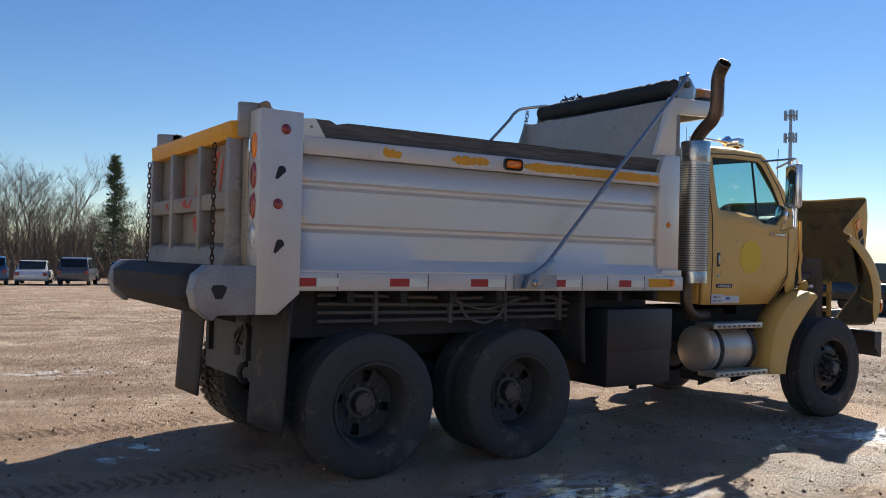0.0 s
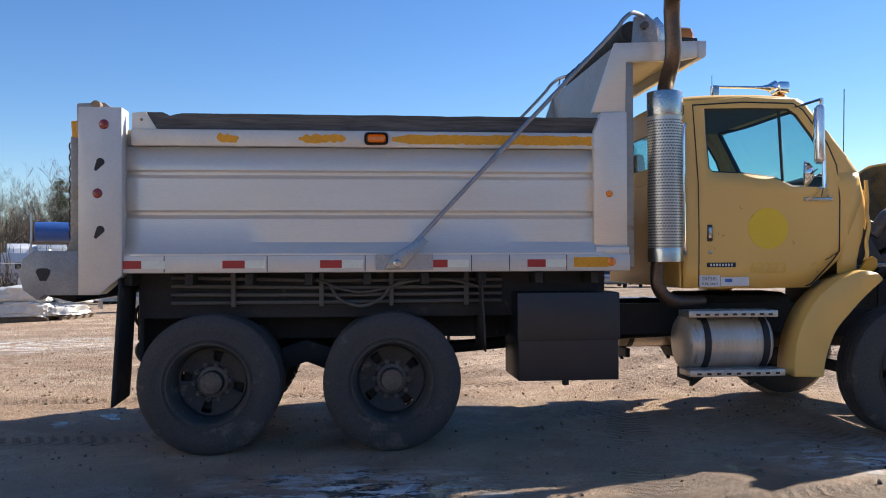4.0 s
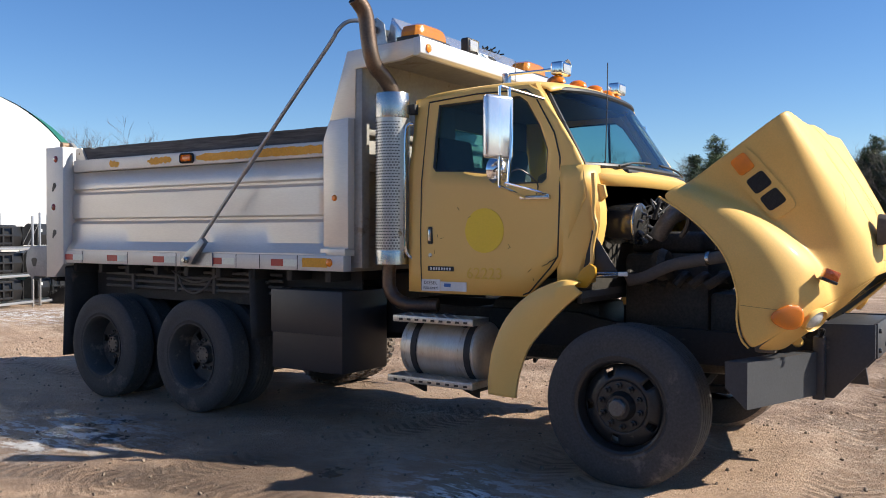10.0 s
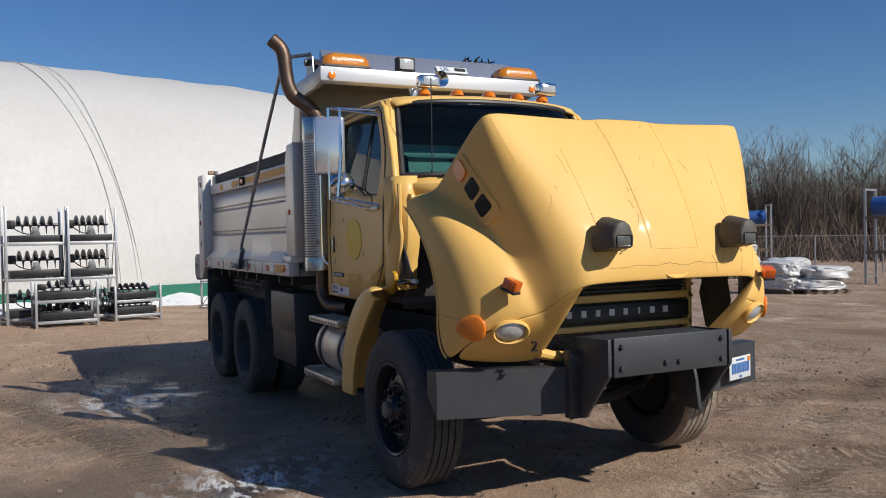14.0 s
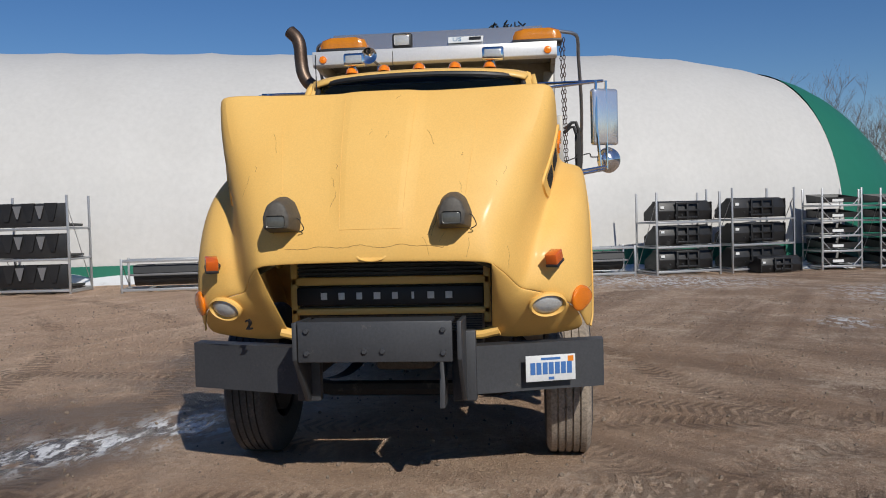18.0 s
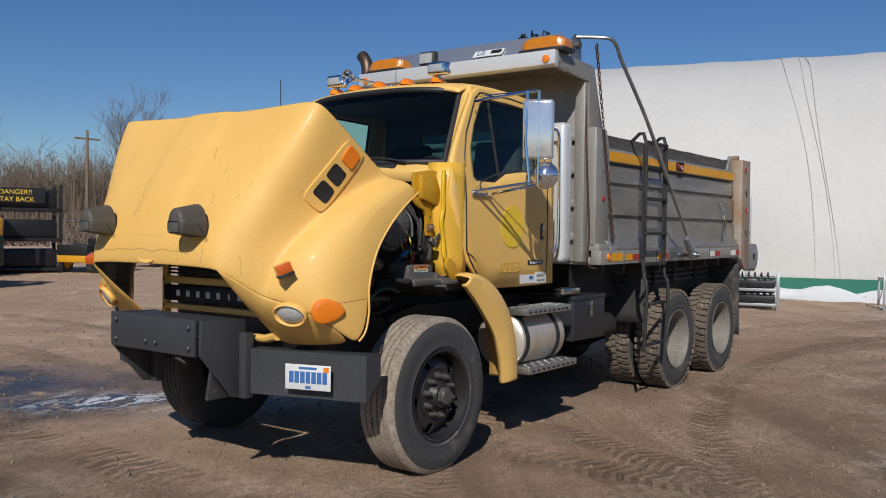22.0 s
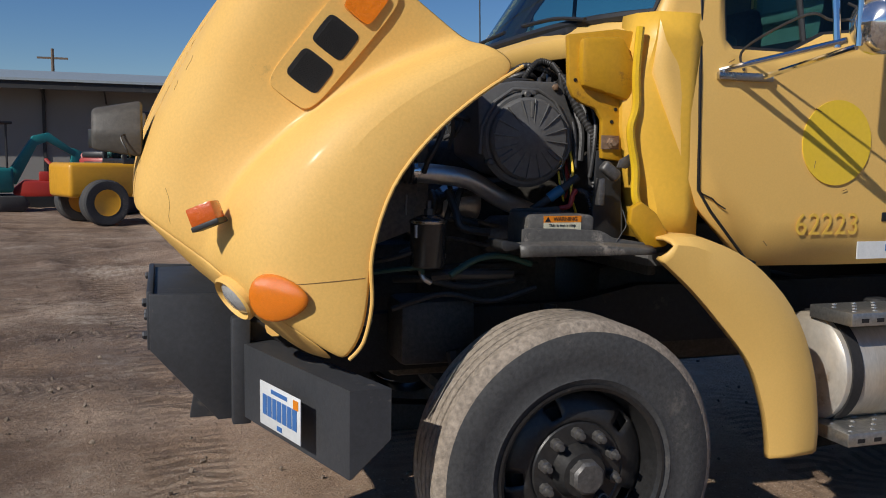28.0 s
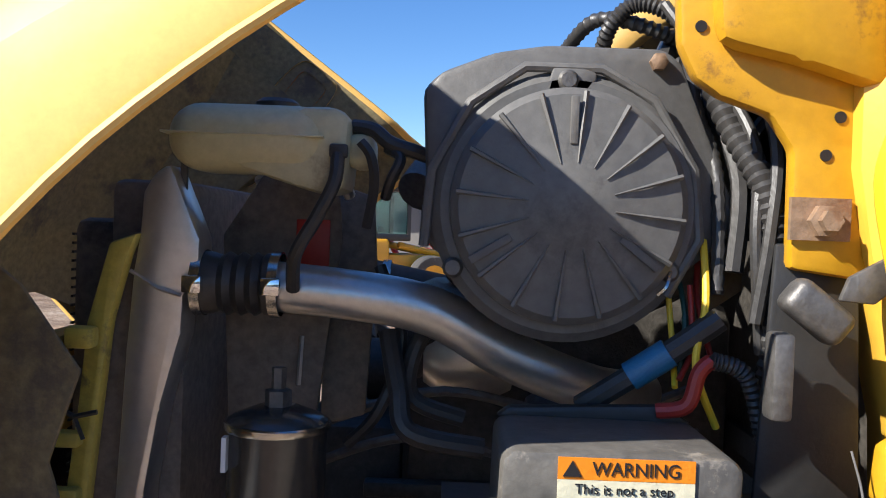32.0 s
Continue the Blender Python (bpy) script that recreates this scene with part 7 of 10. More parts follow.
# hoses and wires
HOSES = [
    ("corrugated_hose", [(4.72, 0.74, 1.90), (4.69, 0.80, 1.78), (4.655, 0.86, 1.68), (4.645, 0.87, 1.58), (4.64, 0.86, 1.45)], 0.019, "hose"),
    ("corrugated_hose", [(4.74, 0.74, 1.92), (4.72, 0.76, 1.80), (4.70, 0.80, 1.70), (4.70, 0.82, 1.55)], 0.010, "hose"),
    ("grey_cable", [(4.76, 0.72, 1.95), (4.70, 0.78, 1.84), (4.665, 0.84, 1.74), (4.67, 0.87, 1.62), (4.655, 0.86, 1.48)], 0.008, "hose"),
    ("dipstick_handle", [(4.87, 0.81, 1.395), (4.848, 0.82, 1.412), (4.764, 0.84, 1.474), (4.704, 0.85, 1.521)], 0.016, "hose"),
    ("red_cable", [(4.785, 0.87, 1.405), (4.75, 0.88, 1.415), (4.737, 0.88, 1.455), (4.722, 0.88, 1.472)], 0.010, "red_wire"),
    ("corrugated_hose", [(4.722, 0.88, 1.472), (4.68, 0.88, 1.456), (4.657, 0.88, 1.39), (4.645, 0.88, 1.335)], 0.012, "hose"),
    ("green_hose", [(5.22, 0.90, 1.17), (5.12, 0.90, 1.225), (5.02, 0.90, 1.235), (4.90, 0.88, 1.20)], 0.012, "green_hose"),
    ("radiator_hose", [(5.195, 0.70, 1.765), (5.165, 0.71, 1.76), (5.14, 0.71, 1.742), (5.10, 0.71, 1.73), (5.05, 0.68, 1.715)], 0.011, "hose"),
    ("thin_hose", [(5.21, 0.75, 1.72), (5.212, 0.765, 1.68), (5.235, 0.77, 1.63), (5.262, 0.765, 1.58), (5.27, 0.73, 1.53)], 0.010, "hose"),
    ("thin_hose", [(5.145, 0.70, 1.735), (5.125, 0.72, 1.72), (5.137, 0.72, 1.69), (5.146, 0.70, 1.665)], 0.008, "hose"),
    ("black_hose", [(5.14, 0.62, 1.46), (5.12, 0.66, 1.38), (5.10, 0.68, 1.32), (4.99, 0.68, 1.30)], 0.016, "hose"),
    ("return_hose", [(5.46, 0.74, 1.205), (5.40, 0.78, 1.222), (5.33, 0.80, 1.245)], 0.010, "hose"),
    ("return_hose", [(5.47, 0.74, 1.165), (5.38, 0.78, 1.18), (5.31, 0.80, 1.185), (5.29, 0.80, 1.165)], 0.009, "green_hose"),
    ("coolant_hose", [(5.25, 0.80, 1.155), (5.20, 0.84, 1.165), (5.08, 0.86, 1.165), (4.96, 0.84, 1.16)], 0.020, "hose"),
    ("drain_hose", [(5.30, 0.78, 1.19), (5.29, 0.80, 1.15), (5.26, 0.80, 1.13)], 0.010, "cast_alu"),
    ("block_hose", [(5.06, 0.60, 1.50), (5.10, 0.62, 1.43), (5.10, 0.62, 1.36), (5.02, 0.62, 1.33)], 0.014, "hose"),
    ("thin_wire", [(4.73, 0.80, 1.56), (4.73, 0.82, 1.48), (4.75, 0.84, 1.44)], 0.004, "red_wire"),
    ("thin_wire", [(4.755, 0.78, 1.56), (4.75, 0.80, 1.48), (4.755, 0.84, 1.43)], 0.004, "dot"),
    ("corrugated_hose", [(4.68, 0.72, 1.84), (4.733, 0.70, 1.932), (4.788, 0.68, 1.960), (4.825, 0.66, 1.93), (4.83, 0.6, 1.88)], 0.013, "hose"),
    ("corrugated_hose", [(4.69, 0.62, 1.90), (4.75, 0.66, 1.925), (4.84, 0.64, 1.945), (4.88, 0.55, 1.91)], 0.012, "hose"),
    ("wire_loop", [(4.66, 0.40, 1.88), (4.74, 0.45, 1.93), (4.84, 0.4, 1.90), (4.95, 0.3, 1.82)], 0.014, "hose"),
    ("white_wire", [(4.63, 1.06, 1.41), (4.625, 1.08, 1.36), (4.64, 1.08, 1.33), (4.66, 1.07, 1.29)], 0.0013, "trim_grey"),
    ("brake_line", [(5.35, 0.62, 1.12), (5.25, 0.72, 1.13), (5.1, 0.74, 1.10), (4.9, 0.72, 1.12)], 0.014, "hose"),
]
for nm, pts, r, mt in HOSES:
    line = bent(pts, 6)
    if nm == "corrugated_hose":
        fine = bent(pts, 16)
        part(nm, tb(fine, [r * (1.0 if k % 2 else 0.8) for k in range(len(fine))], 10), mt, truck)
    else:
        part(nm, tb(line, r, 10), mt, truck)
bh = part("blue_band", tb([(4.811, 0.829, 1.440), (4.764, 0.841, 1.475)], 0.0195, 14), "blue_band", truck)
bm = bmesh.new()
random.seed(11)
for k in range(26):
    y0, x0 = random.uniform(-0.5, 0.6), random.uniform(4.5, 4.82)
    tube(bm, bent([(x0, y0, 1.74 + random.uniform(0, .12)), (x0 + random.uniform(-.1, .2), y0 + random.uniform(-.2, .2), 1.86 + random.uniform(0, .08)), (x0 + random.uniform(0, .2), y0 + random.uniform(-.3, .3), 1.75)], 4), random.uniform(0.006, 0.014), 6)
part("wiring_loom", bm, "hose", truck)["kind"] = "stuff"
# more fittings between the cleaner and the cowl, and on the engine's left flank
part("relay_plate", pr([(4.735, 1.60), (4.70, 1.78), (4.64, 1.78), (4.63, 1.55), (4.70, 1.50)], 0.70, 0.712, "y", 0.004), "hub", truck)
for nm, pts, r, mt in (
    ("thin_wire", [(4.715, 0.80, 1.62), (4.72, 0.84, 1.54), (4.735, 0.86, 1.46), (4.70, 0.84, 1.38)], 0.005, "dot"),
    ("thin_wire", [(4.74, 0.74, 1.60), (4.735, 0.80, 1.52), (4.745, 0.82, 1.44)], 0.004, "green_hose"),
    ("thin_wire", [(4.70, 0.74, 1.64), (4.715, 0.78, 1.55), (4.705, 0.82, 1.47)], 0.004, "red_wire"),
    ("black_hose", [(4.72, 0.66, 1.88), (4.69, 0.74, 1.80), (4.67, 0.80, 1.70), (4.68, 0.82, 1.58)], 0.013, "hose"),
    ("grey_hose", [(4.66, 0.82, 1.84), (4.645, 0.86, 1.74), (4.655, 0.88, 1.64), (4.67, 0.88, 1.52)], 0.009, "hose"),
    ("heater_hose", [(4.60, 0.50, 1.58), (4.75, 0.48, 1.50), (4.95, 0.44, 1.46), (5.10, 0.40, 1.42)], 0.022, "hose"),
    ("fuel_line", [(4.60, 0.42, 1.36), (4.80, 0.44, 1.30), (5.05, 0.45, 1.34), (5.25, 0.44, 1.28)], 0.009, "hub"),
    ("fuel_line", [(4.60, 0.43, 1.28), (4.85, 0.45, 1.22), (5.10, 0.46, 1.26), (5.28, 0.44, 1.20)], 0.009, "hub"),
    ("air_line", [(5.38, 0.70, 1.02), (5.20, 0.76, 1.08), (5.02, 0.78, 1.05), (4.84, 0.80, 1.10)], 0.011, "hose"),
    ("wiring_loop", [(5.16, 0.58, 1.56), (5.12, 0.60, 1.45), (5.15, 0.62, 1.34), (5.20, 0.60, 1.28)], 0.010, "hose"),
):
    part(nm, tb(bent(pts, 6), r, 8), mt, truck)
for k in range(6):
    part("head_bolt", lt([(0.016, 0.262), (0.016, 0.28), (0.010, 0.285), (0.0, 0.285)], "y", (4.58 + 0.14 * k, 0, 1.46), 6), "hub", truck)
part("injection_pump", lt([(0.0, 4.66), (0.07, 4.66), (0.085, 4.68), (0.085, 4.86), (0.06, 4.90), (0.0, 4.90)], "x", (0, 0.38, 1.26), 24), "hub", truck, "grey injection pump")
part("alternator", lt([(0.0, 4.93), (0.07, 4.93), (0.08, 4.95), (0.08, 5.06), (0.06, 5.09), (0.0, 5.09)], "x", (0, 0.36, 1.40), 28), "cast_alu", truck, "dusty alternator")
part("pulley", lt([(0.05, 5.09), (0.055, 5.10), (0.047, 5.11), (0.055, 5.12), (0.05, 5.13), (0.0, 5.13)], "x", (0, 0.36, 1.40), 28), "hub", truck)
part("shroud_wing", pr([(5.357, 1.70), (5.30, 1.712), (5.235, 1.70), (5.225, 1.60), (5.26, 1.30), (5.40, 1.25), (5.42, 1.60)], 0.53, 0.545, "y", 0.004), "radiator", truck, "dark fan shroud panel")
part("shroud_bow", tb(bent([(5.37, 0.52, 1.69), (5.30, 0.56, 1.712), (5.235, 0.58, 1.705), (5.215, 0.55, 1.67)], 5), 0.010, 8), "cast_alu", truck)
part("shroud_back", pr([(5.235, 1.69), (5.18, 1.672), (5.172, 1.55), (5.185, 1.30), (5.26, 1.28), (5.26, 1.66)], 0.47, 0.485, "y", 0.004), "bay_dust", truck)
part("red_decal", bx(5.245, 5.30, 0.5455, 0.5475, 1.555, 1.63, 0.002), "machine_red", truck, "torn red decal")
part("shroud_edge", tb([(5.285, 0.55, 1.44), (5.288, 0.55, 1.36)], 0.004, 6), "cast_alu", truck)
part("block_rib", bx(4.60, 5.20, 0.262, 0.30, 1.10, 1.13, 0.006), "engine", truck)
part("block_cover", bx(4.66, 5.0, 0.26, 0.32, 0.92, 1.08, 0.02), "engine", truck)
# yellow inner ribs of the radiator support seen through the arch
part("support_strip", pr([(5.487, 1.602), (5.527, 1.587), (5.556, 1.473), (5.566, 1.351), (5.580, 1.228), (5.588, 1.02), (5.560, 1.02), (5.548, 1.229), (5.536, 1.352), (5.524, 1.474), (5.50, 1.57)], 0.715, 0.745, "y", 0.006), "support_yellow", truck)
part("flange_lug", bx(5.535, 5.575, 0.745, 0.775, 1.44, 1.47, 0.006), "support_yellow", truck)
for z in (1.30, 1.22):
    part("flange_lug", bx(5.555, 5.595, 0.74, 0.765, z, z + 0.022, 0.005), "support_yellow", truck)
part("cable_tie", tb([(5.585, 0.76, 1.355), (5.56, 0.765, 1.345), (5.53, 0.762, 1.352)], 0.004, 6), "hose", truck)
part("cable_tie", tb([(5.56, 0.765, 1.345), (5.545, 0.77, 1.315)], 0.003, 6), "hose", truck)
part("inner_flap", pr([(5.60, 1.565), (5.565, 1.537), (5.491, 1.436), (5.527, 1.322), (5.50, 1.24), (5.56, 1.0), (5.74, 0.95), (5.80, 1.20), (5.74, 1.50)], 0.905, 0.915, "y", 0.003), "hood_inner", hood, "dusty brown inner fender flap")
part("support_web", pr([(5.478, 1.605), (5.512, 1.60), (5.542, 1.47), (5.552, 1.35), (5.562, 1.0), (5.50, 1.0), (5.505, 1.35)], 0.690, 0.705, "y", 0.004), "radiator", truck)
part("steering_box", bx(5.05, 5.35, 0.50, 0.72, 0.80, 1.05, 0.03), "engine", truck)
part("steering_arm", tb([(5.15, 0.74, 0.86), (5.1, 0.78, 0.60), (4.9, 0.9, 0.52)], 0.03, 8), "chassis", truck)
part("shock_absorber", tb([(4.7, 0.62, 1.0), (4.75, 0.66, 0.55)], 0.035, 12), "chassis", truck)
part("oil_pan", bx(4.5, 5.25, -0.2, 0.2, 0.62, 0.80, 0.04), "engine", truck)

# ---- ground ----
def sstep(a, b, x):
    t = min(1.0, max(0.0, (x - a) / (b - a)))
    return t * t * (3 - 2 * t)


def ground_z(x, y):
    """The yard falls gently behind the truck and to its left."""
    z = -0.018 * max(0.0, min(12.0, -x - 2)) * sstep(-2, 6, y)
    z -= 0.015 * max(0.0, min(90.0, y - 5))
    return z


RUTS = ((-2.0, 14.0, 12.6, 0.16), (-2.0, 14.0, 14.5, 0.16), (16.0, 10.0, 11.4, 0.15), (16.0, 10.0, 13.2, 0.15), (6.0, -18.0, 13.8, 0.16), (6.0, -18.0, 15.6, 0.16), (70.0, 4.0, 66.0, 0.22), (70.0, 4.0, 64.1, 0.22), (-60.0, -20.0, 70.5, 0.2), (-60.0, -20.0, 72.4, 0.2), (30.0, -8.0, 26.2, 0.18), (30.0, -8.0, 28.3, 0.18))


def relief(x, y):
    far = math.hypot(x - 3, y)
    k = 1.0 if far < 16 else max(0.0, 1 - (far - 16) / 30)
    z = 0.024 * noise.noise(Vector((x * 0.45, y * 0.45, 0))) + 0.014 * noise.noise(Vector((x * 1.7, y * 1.7, 3)))
    z += 0.014 * noise.noise(Vector((x * 5.5, y * 5.5, 7)))
    # curved tyre ruts
    for cx, cy, r, w, dp in ((-2.0, 14.0, 12.6, 0.16, 0.022), (-2.0, 14.0, 14.5, 0.16, 0.022), (16.0, 10.0, 11.4, 0.15, 0.02), (16.0, 10.0, 13.2, 0.15, 0.02), (6.0, -18.0, 13.8, 0.16, 0.02), (6.0, -18.0, 15.6, 0.16, 0.018), (-9, -30, 24, 0.2, 0.025), (-9, -30, 26, 0.2, 0.025), (70.0, 4.0, 66.0, 0.22, 0.03), (70.0, 4.0, 64.1, 0.22, 0.03), (-60, -20, 70.5, 0.2, 0.028), (-60, -20, 72.4, 0.2, 0.028)):
        d = abs(math.hypot(x - cx, y - cy) - r)
        if d < 3 * w:
            tread = 0.6 + 0.4 * math.sin(r * 26 * math.atan2(y - cy, x - cx))
            z += -dp * math.exp(-(d / w) ** 2) * tread + 0.5 * dp * math.exp(-((d - 1.8 * w) / (0.6 * w)) ** 2)
    near = min(abs(math.hypot(x - wx, y - wy)) for wx, wy in ((4.83, 1.1), (4.83, -1.1), (0, 1), (0.7, 1), (-0.7, 1), (0, -1), (0.7, -1), (-0.7, -1)))
    return z * k * (0.25 + 0.75 * sstep(0.3, 1.0, near)) - 0.006


def spaced(lo, hi, step, far):
    c = list(np.arange(lo, hi + 1e-6, step))
    g, d, a, b = step, step, lo, hi
    left, right = [], []
    while b < far:
        g *= 1.22
        b += g
        a -= g
        right.append(b)
        left.append(a)
    return left[::-1] + c + right


gx, gy = spaced(-7.0, 12.0, 0.085, 1500), spaced(-9.0, 8.0, 0.085, 1500)
verts = [(x, y, ground_z(x, y) + relief(x, y)) for x in gx for y in gy]
nx, ny = len(gx), len(gy)
faces = [(i * ny + j, (i + 1) * ny + j, (i + 1) * ny + j + 1, i * ny + j + 1) for i in range(nx - 1) for j in range(ny - 1)]
me = bpy.data.meshes.new("ground")
me.from_pydata(verts, [], faces)
me.polygons.foreach_set("use_smooth", [True] * len(me.polygons))
ground = new("ground", me)
tagged(ground, "rutted brown mud and gravel yard with damp patches", "ground", kind="structure")


def mud_material():
    m = bpy.data.materials.new("yard_mud")
    m.use_nodes = True
    n, l = m.node_tree.nodes, m.node_tree.links
    n.clear()
    out, b = n.new("ShaderNodeOutputMaterial"), n.new("ShaderNodeBsdfPrincipled")
    l.new(b.outputs[0], out.inputs[0])
    co = n.new("ShaderNodeTexCoord")

    def tex(s, d=6.0, r=0.62, off=0.0, stretch=None):
        x, mp = n.new("ShaderNodeTexNoise"), n.new("ShaderNodeMapping")
        mp.inputs["Location"].default_value = (off, off * 0.7, off * 0.3)
        if stretch:
            mp.inputs["Scale"].default_value = stretch
        x.inputs["Scale"].default_value, x.inputs["Detail"].default_value, x.inputs["Roughness"].default_value = s, d, r
        l.new(co.outputs["Object"], mp.inputs[0])
        l.new(mp.outputs[0], x.inputs["Vector"])
        return x.outputs[0]

    def ramp(src, lo, hi, a=0.0, c=1.0):
        r = n.new("ShaderNodeMapRange")
        for k, v in enumerate((lo, hi, a, c)):
            r.inputs[k + 1].default_value = v
        l.new(src, r.inputs[0])
        return r.outputs[0]

    def mix(f, a, c):
        x = n.new("ShaderNodeMix")
        x.data_type = "RGBA"
        for sock, v in ((x.inputs[0], f), (x.inputs[6], a), (x.inputs[7], c)):
            if hasattr(v, "is_linked"):
                l.new(v, sock)
            else:
                sock.default_value = v
        return x.outputs[2]

    def math_(op, a, c):
        x = n.new("ShaderNodeMath")
        x.operation, x.use_clamp = op, True
        for sock, v in ((x.inputs[0], a), (x.inputs[1], c)):
            if hasattr(v, "is_linked"):
                l.new(v, sock)
            else:
                sock.default_value = v
        return x.outputs[0]

    def blob(cx, cy, rx, ry):
        """1 inside an oval of the yard, 0 outside."""
        mp, ln = n.new("ShaderNodeMapping"), n.new("ShaderNodeVectorMath")
        mp.inputs["Location"].default_value = (-cx / rx, -cy / ry, 0)
        mp.inputs["Scale"].default_value = (1 / rx, 1 / ry, 0)
        l.new(co.outputs["Object"], mp.inputs[0])
        ln.operation = "LENGTH"
        l.new(mp.outputs[0], ln.inputs[0])
        return ramp(ln.outputs["Value"], 0.35, 1.15, 1.0, 0.0)

    def band(cx, cy, ang, rx, ry):
        """An oval turned by an angle."""
        m1, m2, ln = n.new("ShaderNodeMapping"), n.new("ShaderNodeMapping"), n.new("ShaderNodeVectorMath")
        m1.inputs["Location"].default_value = (-cx, -cy, 0)
        m2.inputs["Rotation"].default_value = (0, 0, -ang)
        m2.inputs["Scale"].default_value = (1, 1, 0)
        l.new(co.outputs["Object"], m1.inputs[0])
        l.new(m1.outputs[0], m2.inputs[0])
        m3 = n.new("ShaderNodeMapping")
        m3.inputs["Scale"].default_value = (1 / rx, 1 / ry, 0)
        l.new(m2.outputs[0], m3.inputs[0])
        ln.operation = "LENGTH"
        l.new(m3.outputs[0], ln.inputs[0])
        return ramp(ln.outputs["Value"], 0.35, 1.15, 1.0, 0.0)

    big, mid, fine, grit = tex(0.22), tex(1.1, off=5), tex(9, 8, 0.68, off=9), tex(70, 5, 0.7, off=2)
    clod = tex(24, 6, 0.7, off=17)
    c = mix(ramp(big, 0.35, 0.65), (0.36, 0.228, 0.142, 1), (0.46, 0.305, 0.200, 1))
    c = mix(ramp(mid, 0.42, 0.68), c, (0.62, 0.455, 0.33, 1))
    c = mix(ramp(fine, 0.40, 0.56), mix(0.42, c, (0.11, 0.068, 0.044, 1)), c)
    c = mix(ramp(clod, 0.40, 0.50), mix(0.42, c, (0.10, 0.062, 0.040, 1)), c)
    dust = tex(150, 4, 0.7, off=61)
    c = mix(ramp(dust, 0.47, 0.40), c, mix(0.6, c, (0.05, 0.03, 0.02, 1)))
    c = mix(ramp(grit, 0.55, 0.62), c, mix(0.6, c, (0.62, 0.52, 0.41, 1)))
    # long wheel tracks across the yard
    def tracks(ang, off, sc):
        m1, m2, x = n.new("ShaderNodeMapping"), n.new("ShaderNodeMapping"), n.new("ShaderNodeTexNoise")
        m1.inputs["Rotation"].default_value = (0, 0, ang)
        m2.inputs["Scale"].default_value = (0.10 * sc, 1.9 * sc, 1)
        m2.inputs["Location"].default_value = (off, off, 0)
        l.new(co.outputs["Object"], m1.inputs[0])
        l.new(m1.outputs[0], m2.inputs[0])
        l.new(m2.outputs[0], x.inputs["Vector"])
        x.inputs["Scale"].default_value, x.inputs["Detail"].default_value, x.inputs["Roughness"].default_value = 1.0, 5, 0.6
        return x.outputs[0]

    t1, t2 = tracks(0.35, 3, 1.0), tracks(-0.75, 11, 0.8)
    sel = ramp(tex(0.12, 2, off=51), 0.45, 0.55)
    rut = n.new("ShaderNodeMix")
    l.new(sel, rut.inputs[0])
    l.new(t1, rut.inputs[2])
    l.new(t2, rut.inputs[3])
    rut = rut.outputs[0]
    c = mix(ramp(rut, 0.52, 0.40), c, mix(0.55, c, (0.09, 0.054, 0.036, 1)))
    c = mix(math_("MULTIPLY", ramp(rut, 0.58, 0.66), ramp(clod, 0.42, 0.56)), c, (0.62, 0.465, 0.34, 1))
    # gravel flecks
    for sc, cut, off in ((26, 0.15, 13), (60, 0.20, 29)):
        vo = n.new("ShaderNodeTexVoronoi")
        vo.inputs["Scale"].default_value = sc
        l.new(co.outputs["Object"], vo.inputs["Vector"])
        flecks = math_("MULTIPLY", ramp(vo.outputs["Distance"], cut * 1.15, cut * 0.7), ramp(tex(1.3, off=off), 0.48, 0.58))
        c = mix(flecks, c, (0.78, 0.69, 0.57, 1))
    # pale trodden patches
    pale = math_("MULTIPLY", ramp(tex(0.9, 9, 0.72, off=21), 0.53, 0.62), ramp(tex(14, 5, off=4), 0.38, 0.58))
    c = mix(math_("MULTIPLY", pale, 0.85), c, (0.72, 0.60, 0.47, 1))
    # darker left and front, partly damp, paler right; sunlight scatter put into the colour
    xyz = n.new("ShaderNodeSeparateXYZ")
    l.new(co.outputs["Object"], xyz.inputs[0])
    darker = math_("MAXIMUM", ramp(xyz.outputs[1], -1.0, 3.0, 0.0, 0.7), ramp(xyz.outputs[0], 5.4, 7.0, 0.0, 0.95))
    paler = math_("SUBTRACT", 1.0, darker)
    c = mix(math_("MULTIPLY", darker, math_("MULTIPLY", 0.54, ramp(tex(0.7, 8, 0.7, off=71), 0.60, 0.42))), c, (0.125, 0.076, 0.048, 1))
    c = mix(math_("MULTIPLY", paler, 0.50), c, (0.78, 0.53, 0.36, 1))
    crumbs = math_("MULTIPLY", ramp(tex(34, 5, 0.75, off=83), 0.54, 0.60), ramp(tex(0.55, 7, 0.7, off=91), 0.47, 0.60))
    c = mix(math_("MULTIPLY", crumbs, 0.75), c, (0.68, 0.55, 0.42, 1))
    # tyre prints along the ruts
    prints = None
    for cx, cy, r, w in RUTS:
        at = n.new("ShaderNodeVectorMath")
        at.operation = "SUBTRACT"
        l.new(co.outputs["Object"], at.inputs[0])
        at.inputs[1].default_value = (cx, cy, 0)
        ln = n.new("ShaderNodeVectorMath")
        ln.operation = "LENGTH"
        l.new(at.outputs[0], ln.inputs[0])
        off = n.new("ShaderNodeMath")
        off.operation = "SUBTRACT"
        l.new(ln.outputs["Value"], off.inputs[0])
        off.inputs[1].default_value = r
        ab = n.new("ShaderNodeMath")
        ab.operation = "ABSOLUTE"
        l.new(off.outputs[0], ab.inputs[0])
        mask = ramp(ab.outputs[0], w * 1.15, w * 0.85)
        ps = n.new("ShaderNodeSeparateXYZ")
        l.new(at.outputs[0], ps.inputs[0])
        an = n.new("ShaderNodeMath")
